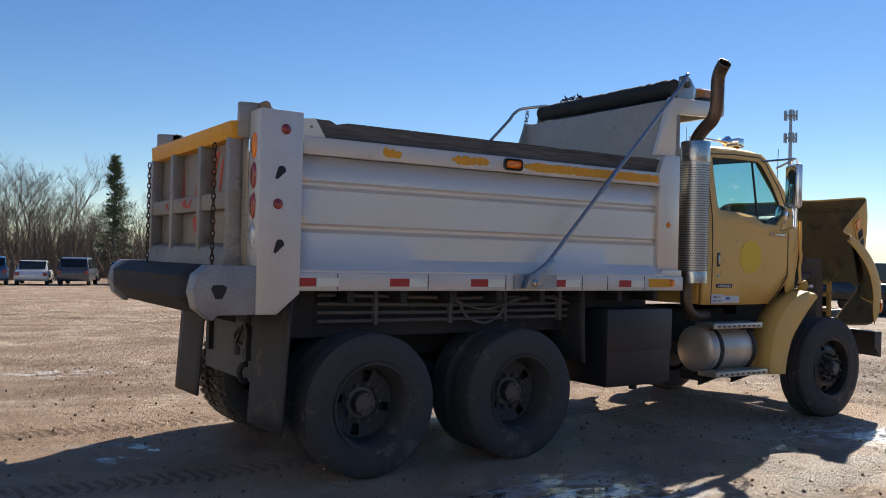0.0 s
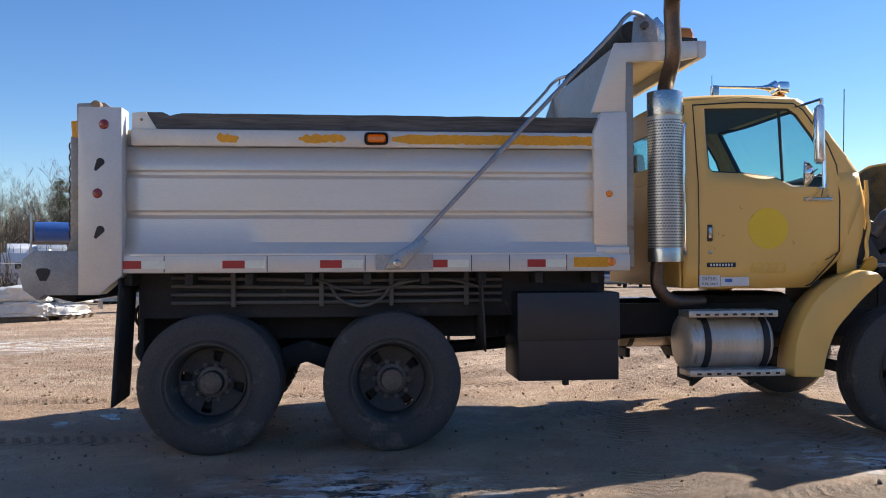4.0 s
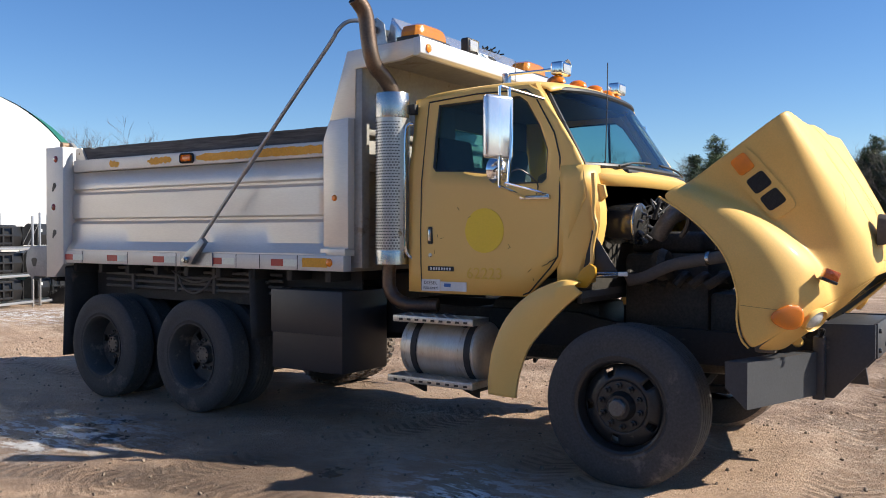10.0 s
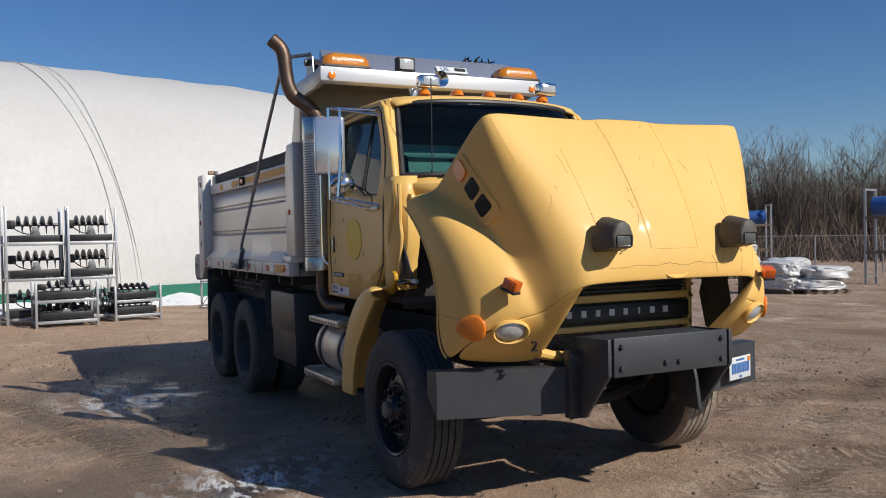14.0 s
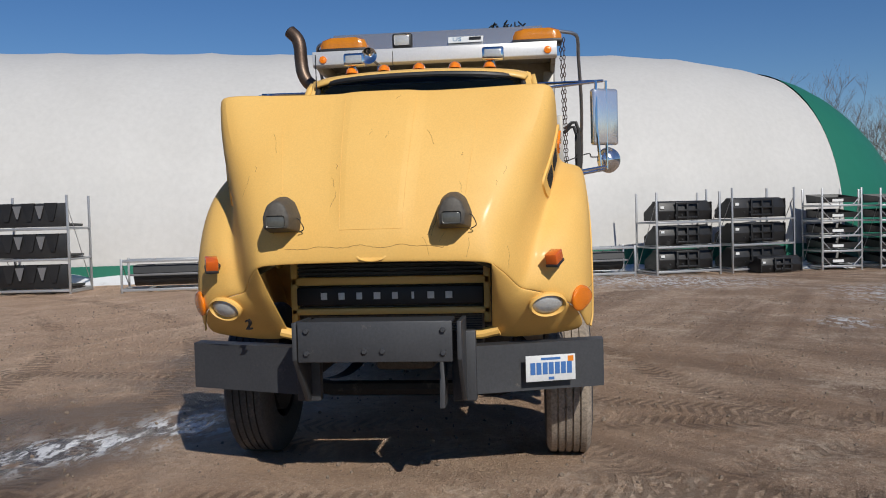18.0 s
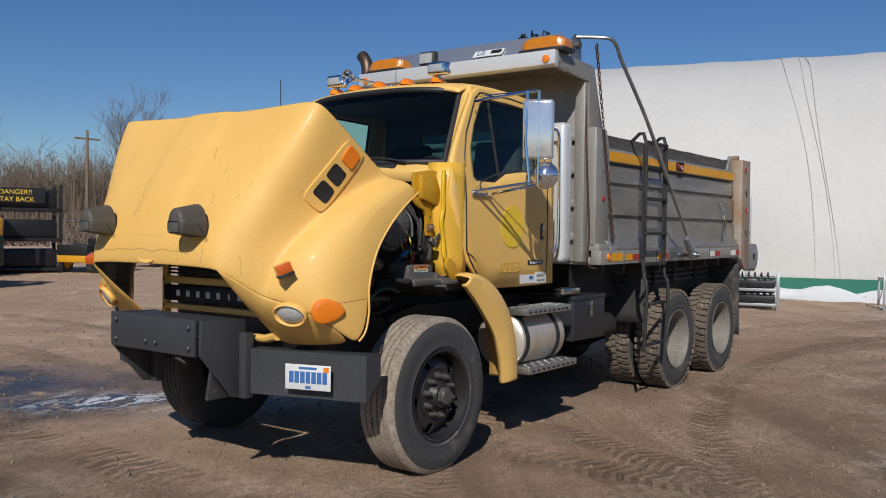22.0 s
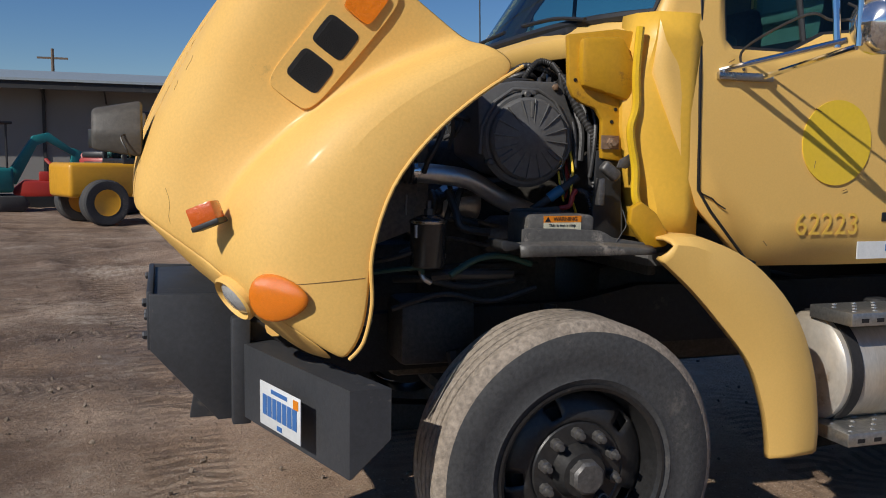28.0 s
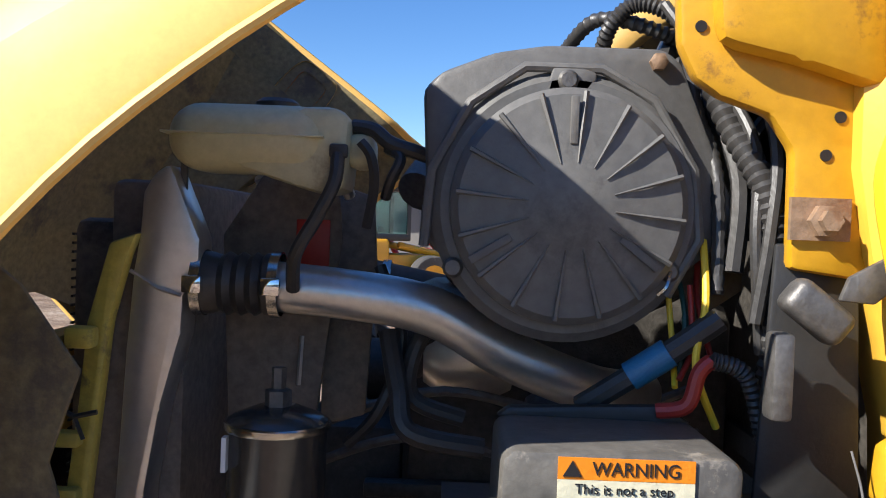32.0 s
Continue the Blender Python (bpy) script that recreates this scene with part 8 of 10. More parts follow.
        an.operation = "ARCTAN2"
        l.new(ps.outputs[1], an.inputs[0])
        l.new(ps.outputs[0], an.inputs[1])
        ph = n.new("ShaderNodeMath")
        ph.operation = "MULTIPLY_ADD"
        l.new(an.outputs[0], ph.inputs[0])
        ph.inputs[1].default_value = r * 62.0
        skew = n.new("ShaderNodeMath")
        skew.operation = "MULTIPLY"
        l.new(ab.outputs[0], skew.inputs[0])
        skew.inputs[1].default_value = 26.0
        l.new(skew.outputs[0], ph.inputs[2])
        sn = n.new("ShaderNodeMath")
        sn.operation = "SINE"
        l.new(ph.outputs[0], sn.inputs[0])
        one = math_("MULTIPLY", mask, ramp(sn.outputs[0], -0.3, 0.5))
        prints = one if prints is None else math_("MAXIMUM", prints, one)
    prints = math_("MULTIPLY", prints, ramp(tex(0.6, 5, 0.6, off=97), 0.40, 0.54))
    c = mix(math_("MULTIPLY", prints, 0.5), c, (0.10, 0.065, 0.045, 1))
    # wet area and puddles; the wet tone also paints in the truck's shade
    wet = math_("ADD", math_("ADD", blob(2.4, -2.6, 3.6, 1.6), blob(5.2, -3.4, 2.2, 1.7)), math_("ADD", blob(-0.5, -2.6, 2.6, 1.2), blob(0.5, 0.0, 2.6, 1.4)))
    wet_shade = math_("MULTIPLY", wet, ramp(tex(0.8, 7, 0.65, off=31), 0.36, 0.54))
    track = math_("MULTIPLY", math_("ADD", band(4.75, -2.4, 2.55, 1.5, 0.42), math_("ADD", blob(5.2, -4.3, 1.3, 1.9), blob(5.2, -7.2, 1.3, 1.6))), ramp(tex(2.2, 7, 0.65, off=37), 0.36, 0.45))
    small = math_("MULTIPLY", math_("ADD", blob(3.45, -2.0, 0.7, 0.5), math_("ADD", blob(0.3, -2.2, 1.4, 0.7), blob(-2.0, 0.4, 0.9, 0.5))), ramp(tex(2.6, 6, 0.62, off=39), 0.53, 0.57))
    pud = math_("ADD", track, small)
    c = mix(wet_shade, c, mix(0.62, c, (0.08, 0.053, 0.038, 1)))
    c = mix(pud, c, (0.06, 0.045, 0.036, 1))
    # remains of snow and salt
    icy = math_("MULTIPLY", math_("ADD", band(4.5, -2.25, 2.40, 1.6, 0.65), math_("ADD", blob(-1.8, 5.2, 0.8, 0.5), math_("ADD", blob(0.4, -2.4, 1.1, 0.8), math_("ADD", blob(-6.5, 8.5, 3.5, 2.0), blob(-11, 4.0, 3.0, 3.0))))), ramp(tex(3.4, 9, 0.72, off=41, stretch=(1, 2.2, 1)), 0.50, 0.55))
    c = mix(icy, c, (0.76, 0.76, 0.76, 1))
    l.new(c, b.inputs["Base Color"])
    rough = math_("SUBTRACT", ramp(fine, 0.3, 0.7, 0.64, 0.86), math_("MULTIPLY", wet_shade, 0.32))
    rough = math_("SUBTRACT", rough, math_("MULTIPLY", pud, 0.50))
    l.new(rough, b.inputs["Roughness"])
    l.new(ramp(math_("MAXIMUM", pud, math_("MULTIPLY", wet_shade, 0.6)), 0.0, 1.0, 0.22, 0.6), b.inputs["Specular IOR Level"])
    bp, bp2, bp3 = n.new("ShaderNodeBump"), n.new("ShaderNodeBump"), n.new("ShaderNodeBump")
    bp.inputs["Distance"].default_value, bp2.inputs["Distance"].default_value, bp3.inputs["Distance"].default_value = 0.055, 0.016, 0.035
    flat = math_("SUBTRACT", 1.0, math_("MULTIPLY", pud, 0.85))
    for x in (bp, bp2, bp3):
        l.new(flat, x.inputs["Strength"])
    l.new(fine, bp.inputs["Height"])
    l.new(grit, bp2.inputs["Height"])
    l.new(clod, bp3.inputs["Height"])
    bp4 = n.new("ShaderNodeBump")
    bp4.inputs["Distance"].default_value = 0.12
    l.new(rut, bp4.inputs["Height"])
    l.new(flat, bp4.inputs["Strength"])
    bp5 = n.new("ShaderNodeBump")
    bp5.inputs["Distance"].default_value, bp5.invert = 0.03, True
    l.new(prints, bp5.inputs["Height"])
    l.new(bp5.outputs[0], bp4.inputs["Normal"])
    l.new(bp4.outputs[0], bp.inputs["Normal"])
    l.new(bp.outputs[0], bp3.inputs["Normal"])
    l.new(bp3.outputs[0], bp2.inputs["Normal"])
    l.new(bp2.outputs[0], b.inputs["Normal"])
    return m


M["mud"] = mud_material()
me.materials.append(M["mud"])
# loose stones and clods
random.seed(21)
knob = [Vector(v) for v in ((0, 0, 1), (0.9, 0, 0.3), (0.25, 0.85, 0.35), (-0.75, 0.5, 0.3), (-0.7, -0.55, 0.35), (0.3, -0.9, 0.3), (0.5, 0.4, -0.7), (-0.6, 0.1, -0.7), (0.3, -0.5, -0.7))]
knob_faces = ((0, 1, 2), (0, 2, 3), (0, 3, 4), (0, 4, 5), (0, 5, 1), (1, 6, 2), (2, 6, 7), (2, 7, 3), (3, 7, 4), (4, 7, 8), (4, 8, 5), (5, 8, 1), (1, 8, 6), (6, 8, 7))
sv_, sf_ = [], []
for k in range(9000):
    x, y = random.uniform(-6, 12), random.uniform(-8, 7.5)
    r = 0.004 + 0.02 * random.random() ** 4
    q = Matrix.Translation((x, y, ground_z(x, y) + relief(x, y) + r * 0.25)) @ Euler((random.random() * 6, random.random() * 6, random.random() * 6)).to_matrix().to_4x4() @ Matrix.Diagonal((r, r * random.uniform(.6, 1), r * random.uniform(.5, .8), 1))
    o = len(sv_)
    sv_ += [q @ v for v in knob]
    sf_ += [(a + o, b + o, c + o) for a, b, c in knob_faces]
M["stone"] = material("loose_stone", (0.34, 0.27, 0.20), 0.9, second=(0.16, 0.11, 0.08), scale=3, amount=0.9, grain=0.2)
stone_mesh = bpy.data.meshes.new("gravel")
stone_mesh.from_pydata(sv_, [], sf_)
stone_mesh.materials.append(M["stone"])
stones = new("gravel", stone_mesh)
tagged(stones, "loose stones and clods on the mud", "gravel", kind="stuff")

# ---- white fabric hall ----
DA = math.atan(0.28)
ddir, dnor = Vector((-math.sin(DA), math.cos(DA), 0)), Vector((-math.cos(DA), -math.sin(DA), 0))
D0 = Vector((-14.3, 0, -0.35))
hall = thing("fabric_hall", "long arched hall of white fabric with green ends", "building")


def dome_pt(a, w, pillow=0.0):
    """A point on the skin: a metres along, w from 0 at the near foot to pi at the far one."""
    r = (1.0 - pillow) * (math.sqrt(1 - (min(13.5, a - 5.0) / 16.0) ** 2) if a > 5 else 1.0)
    return D0 + ddir * a + dnor * (9.0 - 9.0 * math.copysign(abs(math.cos(w)) ** 0.85, math.cos(w)) * r) + Vector((0, 0, 7.95 * abs(math.sin(w)) ** 0.8 * r))


def dome_skin(a0, a1, name, mat, label=""):
    n = max(2, int((a1 - a0) / 0.38))
    rws = []
    for i in range(n + 1):
        a = a0 + (a1 - a0) * i / n
        bay = abs(((a + 100) / 2.4) % 1 - 0.5) * 2
        row = []
        for j in range(41):
            w = math.pi * j / 40
            sag = 0.006 * (1 - bay ** 3) * math.sin(w) + 0.0022 * noise.noise(Vector((a * 0.5, w * 5, 0))) + 0.0012 * noise.noise(Vector((a * 1.3, w * 14, 5)))
            row.append(dome_pt(a, w, sag))
        rws.append(row)
    return part(name, sheet(rws), mat, hall, label)


dome_skin(-16.0, 11.4, "white_skin", "fabric", "taut white fabric skin")
for a0, a1 in ((11.4, 19.0), (-16.0, -21.0)):
    rws = []
    for i in range(15):
        k = math.sin(0.5 * math.pi * i / 14)
        rws.append([dome_pt(a0 + (a1 - a0) * k, math.pi * j / 40, 1 - max(0.02, math.sqrt(max(0.0, 1 - k * k)))) for j in range(41)])
    part("green_end", sheet(rws), "fabric_green", hall, "rounded green fabric end")
for k, a in enumerate((-0.95, -0.55, -0.40)):
    part("skin_seam", tb([dome_pt(a - 0.75 * w + 0.10 * math.sin(w * 5 + k), w, -0.0004) for w in np.linspace(0.02, 1.8, 30)], (0.014, 0.007, 0.010)[k], 6), "fabric", hall, "folded seam in the white fabric")
rws = [[dome_pt(a, w, -0.004) for w in (0.0, 0.03, 0.06)] for a in np.linspace(-16.0, 11.4, 30)]
part("foot_band", sheet(rws), "fabric_green", hall, "green band along the foot")
# old snow along the foot
rws = []
random.seed(4)
for i in range(90):
    a = -16.5 + i * 0.33
    p = D0 + ddir * a
    k = 0.45 + 0.55 * abs(noise.noise(Vector((a * 0.7, 0, 0)))) * 1.4
    row = []
    for j in range(9):
        t = j / 8
        q = p - dnor * (t * 1.3 * k + 0.0)
        row.append((q.x, q.y, ground_z(q.x, q.y) - 0.02 + 0.42 * k * (1 - t) ** 1.5 + 0.04 * noise.noise(Vector((a * 2, t * 3, 1)))))
    rws.append(row)
snow = part("snow_bank", sheet(rws), "snow")
tagged(snow, "grainy old snow along the foot of the hall", "snow", kind="stuff")


# ---- racks of black machine attachments ----
M["auger_steel"] = material("dark_auger_steel", (0.10, 0.10, 0.105), 0.35, 0.5, second=(0.05, 0.05, 0.052), scale=8, grain=0.15, bump=0.1, object_random=0.25)
M["goods_grey"] = material("grey_cast_plates", (0.22, 0.22, 0.225), 0.5, 0.3, second=(0.14, 0.14, 0.145), scale=6, grain=0.12, bump=0.08)


def rack(x, y, turn, levels, w, d, h, braces=False):
    """An open tube rack; levels are the heights of its shelves. Its front looks along its own -y."""
    z = ground_z(x, y)
    rk = thing("storage_rack", "galvanised steel rack loaded with black machine attachments", "rack", (x, y, z), "storage racks by the hall", turn=turn)
    for px in (-w / 2, w / 2):
        for py in (-d / 2, d / 2):
            part("upright", bx(px - 0.024, px + 0.024, py - 0.024, py + 0.024, -0.03, h, 0.004), "rack_grey", rk)
        part("foot_bar", bx(px - 0.02, px + 0.02, -d / 2, d / 2, 0.02, 0.06, 0.004), "rack_grey", rk)
    for zz in levels:
        for py in (-d / 2, d / 2):
            part("shelf_beam", bx(-w / 2, w / 2, py - 0.022, py + 0.022, zz - 0.03, zz + 0.03, 0.004), "rack_grey", rk)
        for px in (-w / 2, w / 2):
            part("cross_bar", bx(px - 0.02, px + 0.02, -d / 2, d / 2, zz - 0.022, zz + 0.022, 0.004), "rack_grey", rk)
        for px in (-w * 0.25, w * 0.25):
            part("deck_bar", bx(px - 0.05, px + 0.05, -d / 2, d / 2, zz - 0.01, zz + 0.024), "rack_grey", rk)
        if braces:
            k = min(0.3, w * 0.22)
            for sx in (-1, 1):
                part("knee_brace", tb([(sx * w / 2, -d / 2 - 0.02, zz + 0.30), (sx * (w / 2 - k), -d / 2 - 0.02, zz + 0.02)], 0.016, 6), "rack_grey", rk)
    for px in (-w / 2, w / 2):
        part("rack_brace", tb([(px, d / 2, 0.1), (px, -d / 2, h * 0.9)], 0.010, 6), "rack_grey", rk)
    return rk


def helix(x0, x1, r, turns, at_z):
    """The flight of an auger along x."""
    bm = bmesh.new()
    n = int(turns * 14)
    rows_ = []
    for i in range(n + 1):
        a = 2 * math.pi * turns * i / n
        xx = x0 + (x1 - x0) * i / n
        rows_.append([bm.verts.new((xx, 0.03 * math.cos(a), at_z + 0.03 * math.sin(a))), bm.verts.new((xx, r * math.cos(a), at_z + r * math.sin(a)))])
    for p, q in zip(rows_, rows_[1:]):
        bm.faces.new((p[0], q[0], q[1], p[1]))
    return bm


def load_on(x, y, z, turn, w, d, h, kind):
    words_ = {"auger": "dark steel earth auger lying in a black tray", "grapple": "black grapple bucket with grey triangular cheeks", "scraper": "black steel box scraper with framed openings",
              "drum": "long black roller drum in a steel frame", "trough": "black steel trough with a white label", "grille": "black rock bucket with upright tines"}[kind]
    at = thing("machine_attachment", words_, "attachment", (x, y, z), "attachments on the racks", turn=turn)
    if kind == "auger":
        part("tray", bx(-w * 0.47, w * 0.47, -d * 0.40, d * 0.30, 0.02, 0.16, 0.01), "black_goods", at)
        part("shaft", tb([(-w * 0.46, 0, h * 0.62), (w * 0.46, 0, h * 0.62)], 0.03, 8), "auger_steel", at)
        solid(part("flight", helix(-w * 0.30, w * 0.42, min(0.2, h * 0.34), 5, h * 0.62), "auger_steel", at, smooth=False), 0.012)
        part("drive_motor", bx(-w * 0.47, -w * 0.33, -0.09, 0.09, h * 0.48, h * 0.78, 0.02), "black_goods", at)
        part("yoke", pr([(-0.10, 0.16), (-0.05, h * 0.55), (0.05, h * 0.55), (0.10, 0.16)], -d * 0.34, -d * 0.31, "y", 0.004), "goods_grey", at)
        part("hose", tb(bent([(-w * 0.4, -0.1, h * 0.6), (-w * 0.3, -d * 0.35, h * 0.4), (-w * 0.1, -d * 0.36, h * 0.3), (w * 0.05, -d * 0.3, h * 0.5)]), 0.012, 6), "hose", at)
    elif kind == "grapple":
        part("shell", pr([(-d * 0.42, 0.02), (d * 0.38, 0.02), (d * 0.42, 0.08), (-d * 0.2, 0.10), (-d * 0.30, h * 0.5), (-d * 0.25, h * 0.92), (-d * 0.40, h * 0.90)], -w * 0.47, w * 0.47, "x", 0.006), "black_goods", at)
        for xx in (-0.30, 0.0, 0.30):
            part("cheek_plate", pr([(w * xx - 0.16, h * 0.92), (w * xx + 0.16, h * 0.92), (w * xx + 0.05, 0.16), (w * xx - 0.05, 0.16)], -d * 0.45, -d * 0.43, "y"), "black_goods", at)
        for xx in (-0.15, 0.15):
            part("triangle_plate", pr([(w * xx - 0.11, h * 0.82), (w * xx + 0.11, h * 0.82), (w * xx + 0.02, 0.22), (w * xx - 0.02, 0.22)], -d * 0.47, -d * 0.455, "y"), "goods_grey", at)
    elif kind == "scraper":
        part("back_plate", pr([(-d * 0.30, 0.03), (-d * 0.36, h * 0.5), (-d * 0.30, h * 0.92), (-d * 0.24, h * 0.92), (-d * 0.24, 0.03)], -w * 0.46, w * 0.46, "x", 0.01), "black_goods", at)
        for xx in (-w * 0.46, w * 0.44):
            part("end_plate", pr([(-d * 0.36, 0.03), (d * 0.34, 0.03), (d * 0.34, h * 0.45), (-d * 0.1, h * 0.92), (-d * 0.36, h * 0.92)], xx, xx + 0.03, "x"), "black_goods", at)
        part("top_roller", lt([(0.05, -w * 0.46), (0.11, -w * 0.45), (0.11, w * 0.45), (0.05, w * 0.46)], "x", (0, -d * 0.12, h * 0.80), 16), "black_goods", at)
        for xx in (-0.16, 0.02, 0.20):
            part("frame_post", bx(w * xx - 0.03, w * xx + 0.03, -d * 0.42, -d * 0.37, 0.05, h * 0.9, 0.008), "black_goods", at)
        for zz in (0.08, h * 0.48, h * 0.84):
            part("frame_rail", bx(-w * 0.18, w * 0.22, -d * 0.42, -d * 0.38, zz, zz + 0.05, 0.008), "black_goods", at)
        part("label", bx(-w * 0.42, -w * 0.36, -d * 0.372, -d * 0.366, h * 0.62, h * 0.74), "white_label", at)
        for k in range(3):
            part("fitting", lt([(0.02, 0), (0.02, 0.05), (0.012, 0.06)], "y", (-w * 0.3 + 0.2 * k, -d * 0.46, h * 0.3), 8), "auger_steel", at)
    elif kind == "grille":
        part("floor_frame", bx(-w * 0.46, w * 0.46, -d * 0.4, d * 0.38, 0.03, 0.10, 0.01), "black_goods", at)
        for k in range(13):
            xx = -w * 0.43 + k * w * 0.0717
            part("tine", pr([(-d * 0.40, 0.05), (-d * 0.43, h * 0.55), (-d * 0.22, h * 0.88), (-d * 0.17, h * 0.84), (-d * 0.36, h * 0.5), (-d * 0.34, 0.05)], xx, xx + 0.025, "x"), "auger_steel", at)
        part("top_bar", bx(-w * 0.46, w * 0.46, -d * 0.26, -d * 0.16, h * 0.82, h * 0.92, 0.01), "black_goods", at)
        for xx in (-w * 0.46, w * 0.44):
            part("end_plate", pr([(-d * 0.4, 0.03), (d * 0.38, 0.03), (d * 0.30, h * 0.4), (-d * 0.16, h * 0.92), (-d * 0.4, h * 0.6)], xx, xx + 0.02, "x"), "black_goods", at)
    elif kind == "trough":
        part("shell", pr([(-d * 0.44, 0.06), (-d * 0.46, h * 0.60), (-d * 0.43, h * 0.60), (-d * 0.36, 0.10), (d * 0.36, 0.10), (d * 0.44, h * 0.9), (d * 0.47, h * 0.9), (d * 0.42, 0.06)], -w * 0.46, w * 0.46, "x"), "black_goods", at)
        for xx in (-w * 0.46, w * 0.445):
            part("end_plate", pr([(-d * 0.45, 0.06), (d * 0.43, 0.06), (d * 0.45, h * 0.88), (-d * 0.45, h * 0.58)], xx, xx + 0.015, "x"), "black_goods", at)
        part("label", bx(-w * 0.24, w * 0.06, -d * 0.475, -d * 0.468, h * 0.24, h * 0.46), "white_label", at)
    else:
        part("drum", lt([(0.05, -w * 0.44), (h * 0.36, -w * 0.42), (h * 0.36, w * 0.42), (0.05, w * 0.44)], "x", (0, 0, h * 0.44), 28), "black_goods", at)
        part("cover", pr([(-0.30, h * 0.60), (-0.26, h * 0.90), (0.20, h * 0.92), (0.26, h * 0.7), (0.2, h * 0.86), (-0.22, h * 0.84)], -w * 0.42, w * 0.42, "x"), "black_goods", at)
        part("scraper_bar", bx(-w * 0.45, w * 0.45, -0.34, -0.30, h * 0.50, h * 0.58, 0.005), "goods_grey", at)
        part("label", bx(-w * 0.06, w * 0.16, -0.272, -0.266, h * 0.74, h * 0.80), "white_label", at)
        part("hose", tb(bent([(w * 0.2, 0, h * 0.9), (w * 0.28, 0.1, h * 1.08), (w * 0.38, 0.0, h * 1.05), (w * 0.43, -0.1, h * 0.7)]), 0.014, 6), "hose", at)
    return at


def loaded_rack(x, y, turn, levels, w, d, h, kind, gap, braces=False):
    rack(x, y, turn, levels, w, d, h, braces)
    z = ground_z(x, y)
    for zz in levels:
        load_on(x, y, z + zz + 0.03, turn, w * 0.94, d, gap, kind)


# right of the truck's tail, seen past the front: stacked scrapers, augers and a low tray rack
loaded_rack(-9.85, -5.10, 95, (0.10, 0.70, 1.30, 1.90), 1.9, 1.1, 2.46, "scraper", 0.50)
loaded_rack(-10.15, -3.08, 95, (0.12, 0.94, 1.68), 1.15, 1.0, 2.48, "auger", 0.62)
loaded_rack(-10.12, -2.00, 95, (0.12, 0.94, 1.68), 0.95, 1.0, 2.45, "auger", 0.62)
loaded_rack(-9.20, -2.55, 94, (0.10, 0.52), 1.15, 0.8, 0.90, "auger", 0.40)
loaded_rack(-9.78, -1.18, 104, (0.10, 0.42), 0.98, 0.8, 0.76, "auger", 0.36)
# in front of the middle of the hall
loaded_rack(-8.90, -11.15, 93, (0.08, 0.82, 1.55), 1.95, 1.1, 2.35, "grapple", 0.64)
loaded_rack(-8.15, -13.80, 106, (0.08, 0.76), 2.0, 1.0, 1.48, "grille", 0.62)
for x, y, t, w in ((-9.0, -7.75, 104, 2.42), (-12.45, 2.15, 108, 2.5)):
    rack(x, y, t, (0.06, 0.74), w, 0.78, 0.80)
    load_on(x, y, ground_z(x, y) + 0.09, t, w * 0.95, 0.75, 0.60, "drum")
loaded_rack(-14.15, 4.85, 113, (0.10, 0.78, 1.46), 2.0, 1.1, 2.30, "scraper", 0.58)
loaded_rack(-15.45, 7.15, 119, (0.10, 0.80, 1.52), 2.3, 1.1, 2.44, "scraper", 0.62)
load_on(-14.75, 7.65, ground_z(-14.75, 7.65), 112, 1.5, 0.9, 0.46, "scraper")
for x, y, w in ((-16.35, 9.75, 1.2), (-16.65, 11.65, 1.5), (-16.95, 13.35, 1.5)):
    loaded_rack(x, y, 100, (0.10, 0.55, 1.0, 1.45, 1.90), w, 1.2, 2.42, "trough", 0.36, braces=True)
# crate frame with a blue bin beyond the green end
cf = thing("crate_frame", "rusty steel crate frame with black scrap", "crate", (-8.25, -17.15, ground_z(-8.25, -17.15)), turn=168)
for px in (-0.65, 0.65):
    for py in (-0.4, 0.4):
        part("post", bx(px - 0.03, px + 0.03, py - 0.03, py + 0.03, 0, 0.60), "rusty", cf)
part("lid", bx(-0.70, 0.70, -0.45, 0.45, 0.56, 0.60, 0.005), "rusty", cf)
part("floor", bx(-0.65, 0.65, -0.4, 0.4, 0.04, 0.07), "rusty", cf)
bin_ = thing("plastic_bin", "blue plastic bin in a crate frame", "bin", (-8.3, -17.1, ground_z(-8.3, -17.1) + 0.07), turn=168)
part("tub", bx(-0.45, 0.45, -0.34, 0.34, 0.0, 0.17, 0.02), "machine_blue", bin_)
part("lining", bx(-0.42, 0.42, -0.31, 0.31, 0.17, 0.30, 0.06), "black_goods", bin_)

# ---- trees ----
def branch(bm, p, d, length, r, depth, rng):
    n = 3
    pts, rs, q, dd = [p], [r], p.copy(), d.copy()
    for i in range(n):
        dd = (dd + Vector((rng.uniform(-.14, .14), rng.uniform(-.14, .14), rng.uniform(-.02, .10)))).normalized()
        q = q + dd * length / n
        pts.append(q.copy())
        rs.append(r * (1 - 0.55 * (i + 1) / n))
    tube(bm, pts, rs, 5 if depth == 0 else 3, cap=False)
    if depth >= 4:
        return
    for k in range((7, 5, 4, 4)[depth]):
        t = rng.uniform(0.35, 1.0)
        i = min(n - 1, int(t * n))
        base = pts[i].lerp(pts[i + 1], t * n - i)
        side = Vector((rng.uniform(-1, 1), rng.uniform(-1, 1), rng.uniform(0.0, 0.6))).normalized()
        nd = (dd * 0.8 + side * 0.62).normalized()
        branch(bm, base, nd, length * rng.uniform(0.45, 0.68), max(0.009, rs[i] * 0.5), depth + 1, rng)


def bare_tree_mesh(seed, h):
    rng = random.Random(seed)
    bm = bmesh.new()
    branch(bm, Vector((0, 0, -0.3)), Vector((0, 0, 1)), h * 0.55, h * 0.014, 0, rng)
    return bm


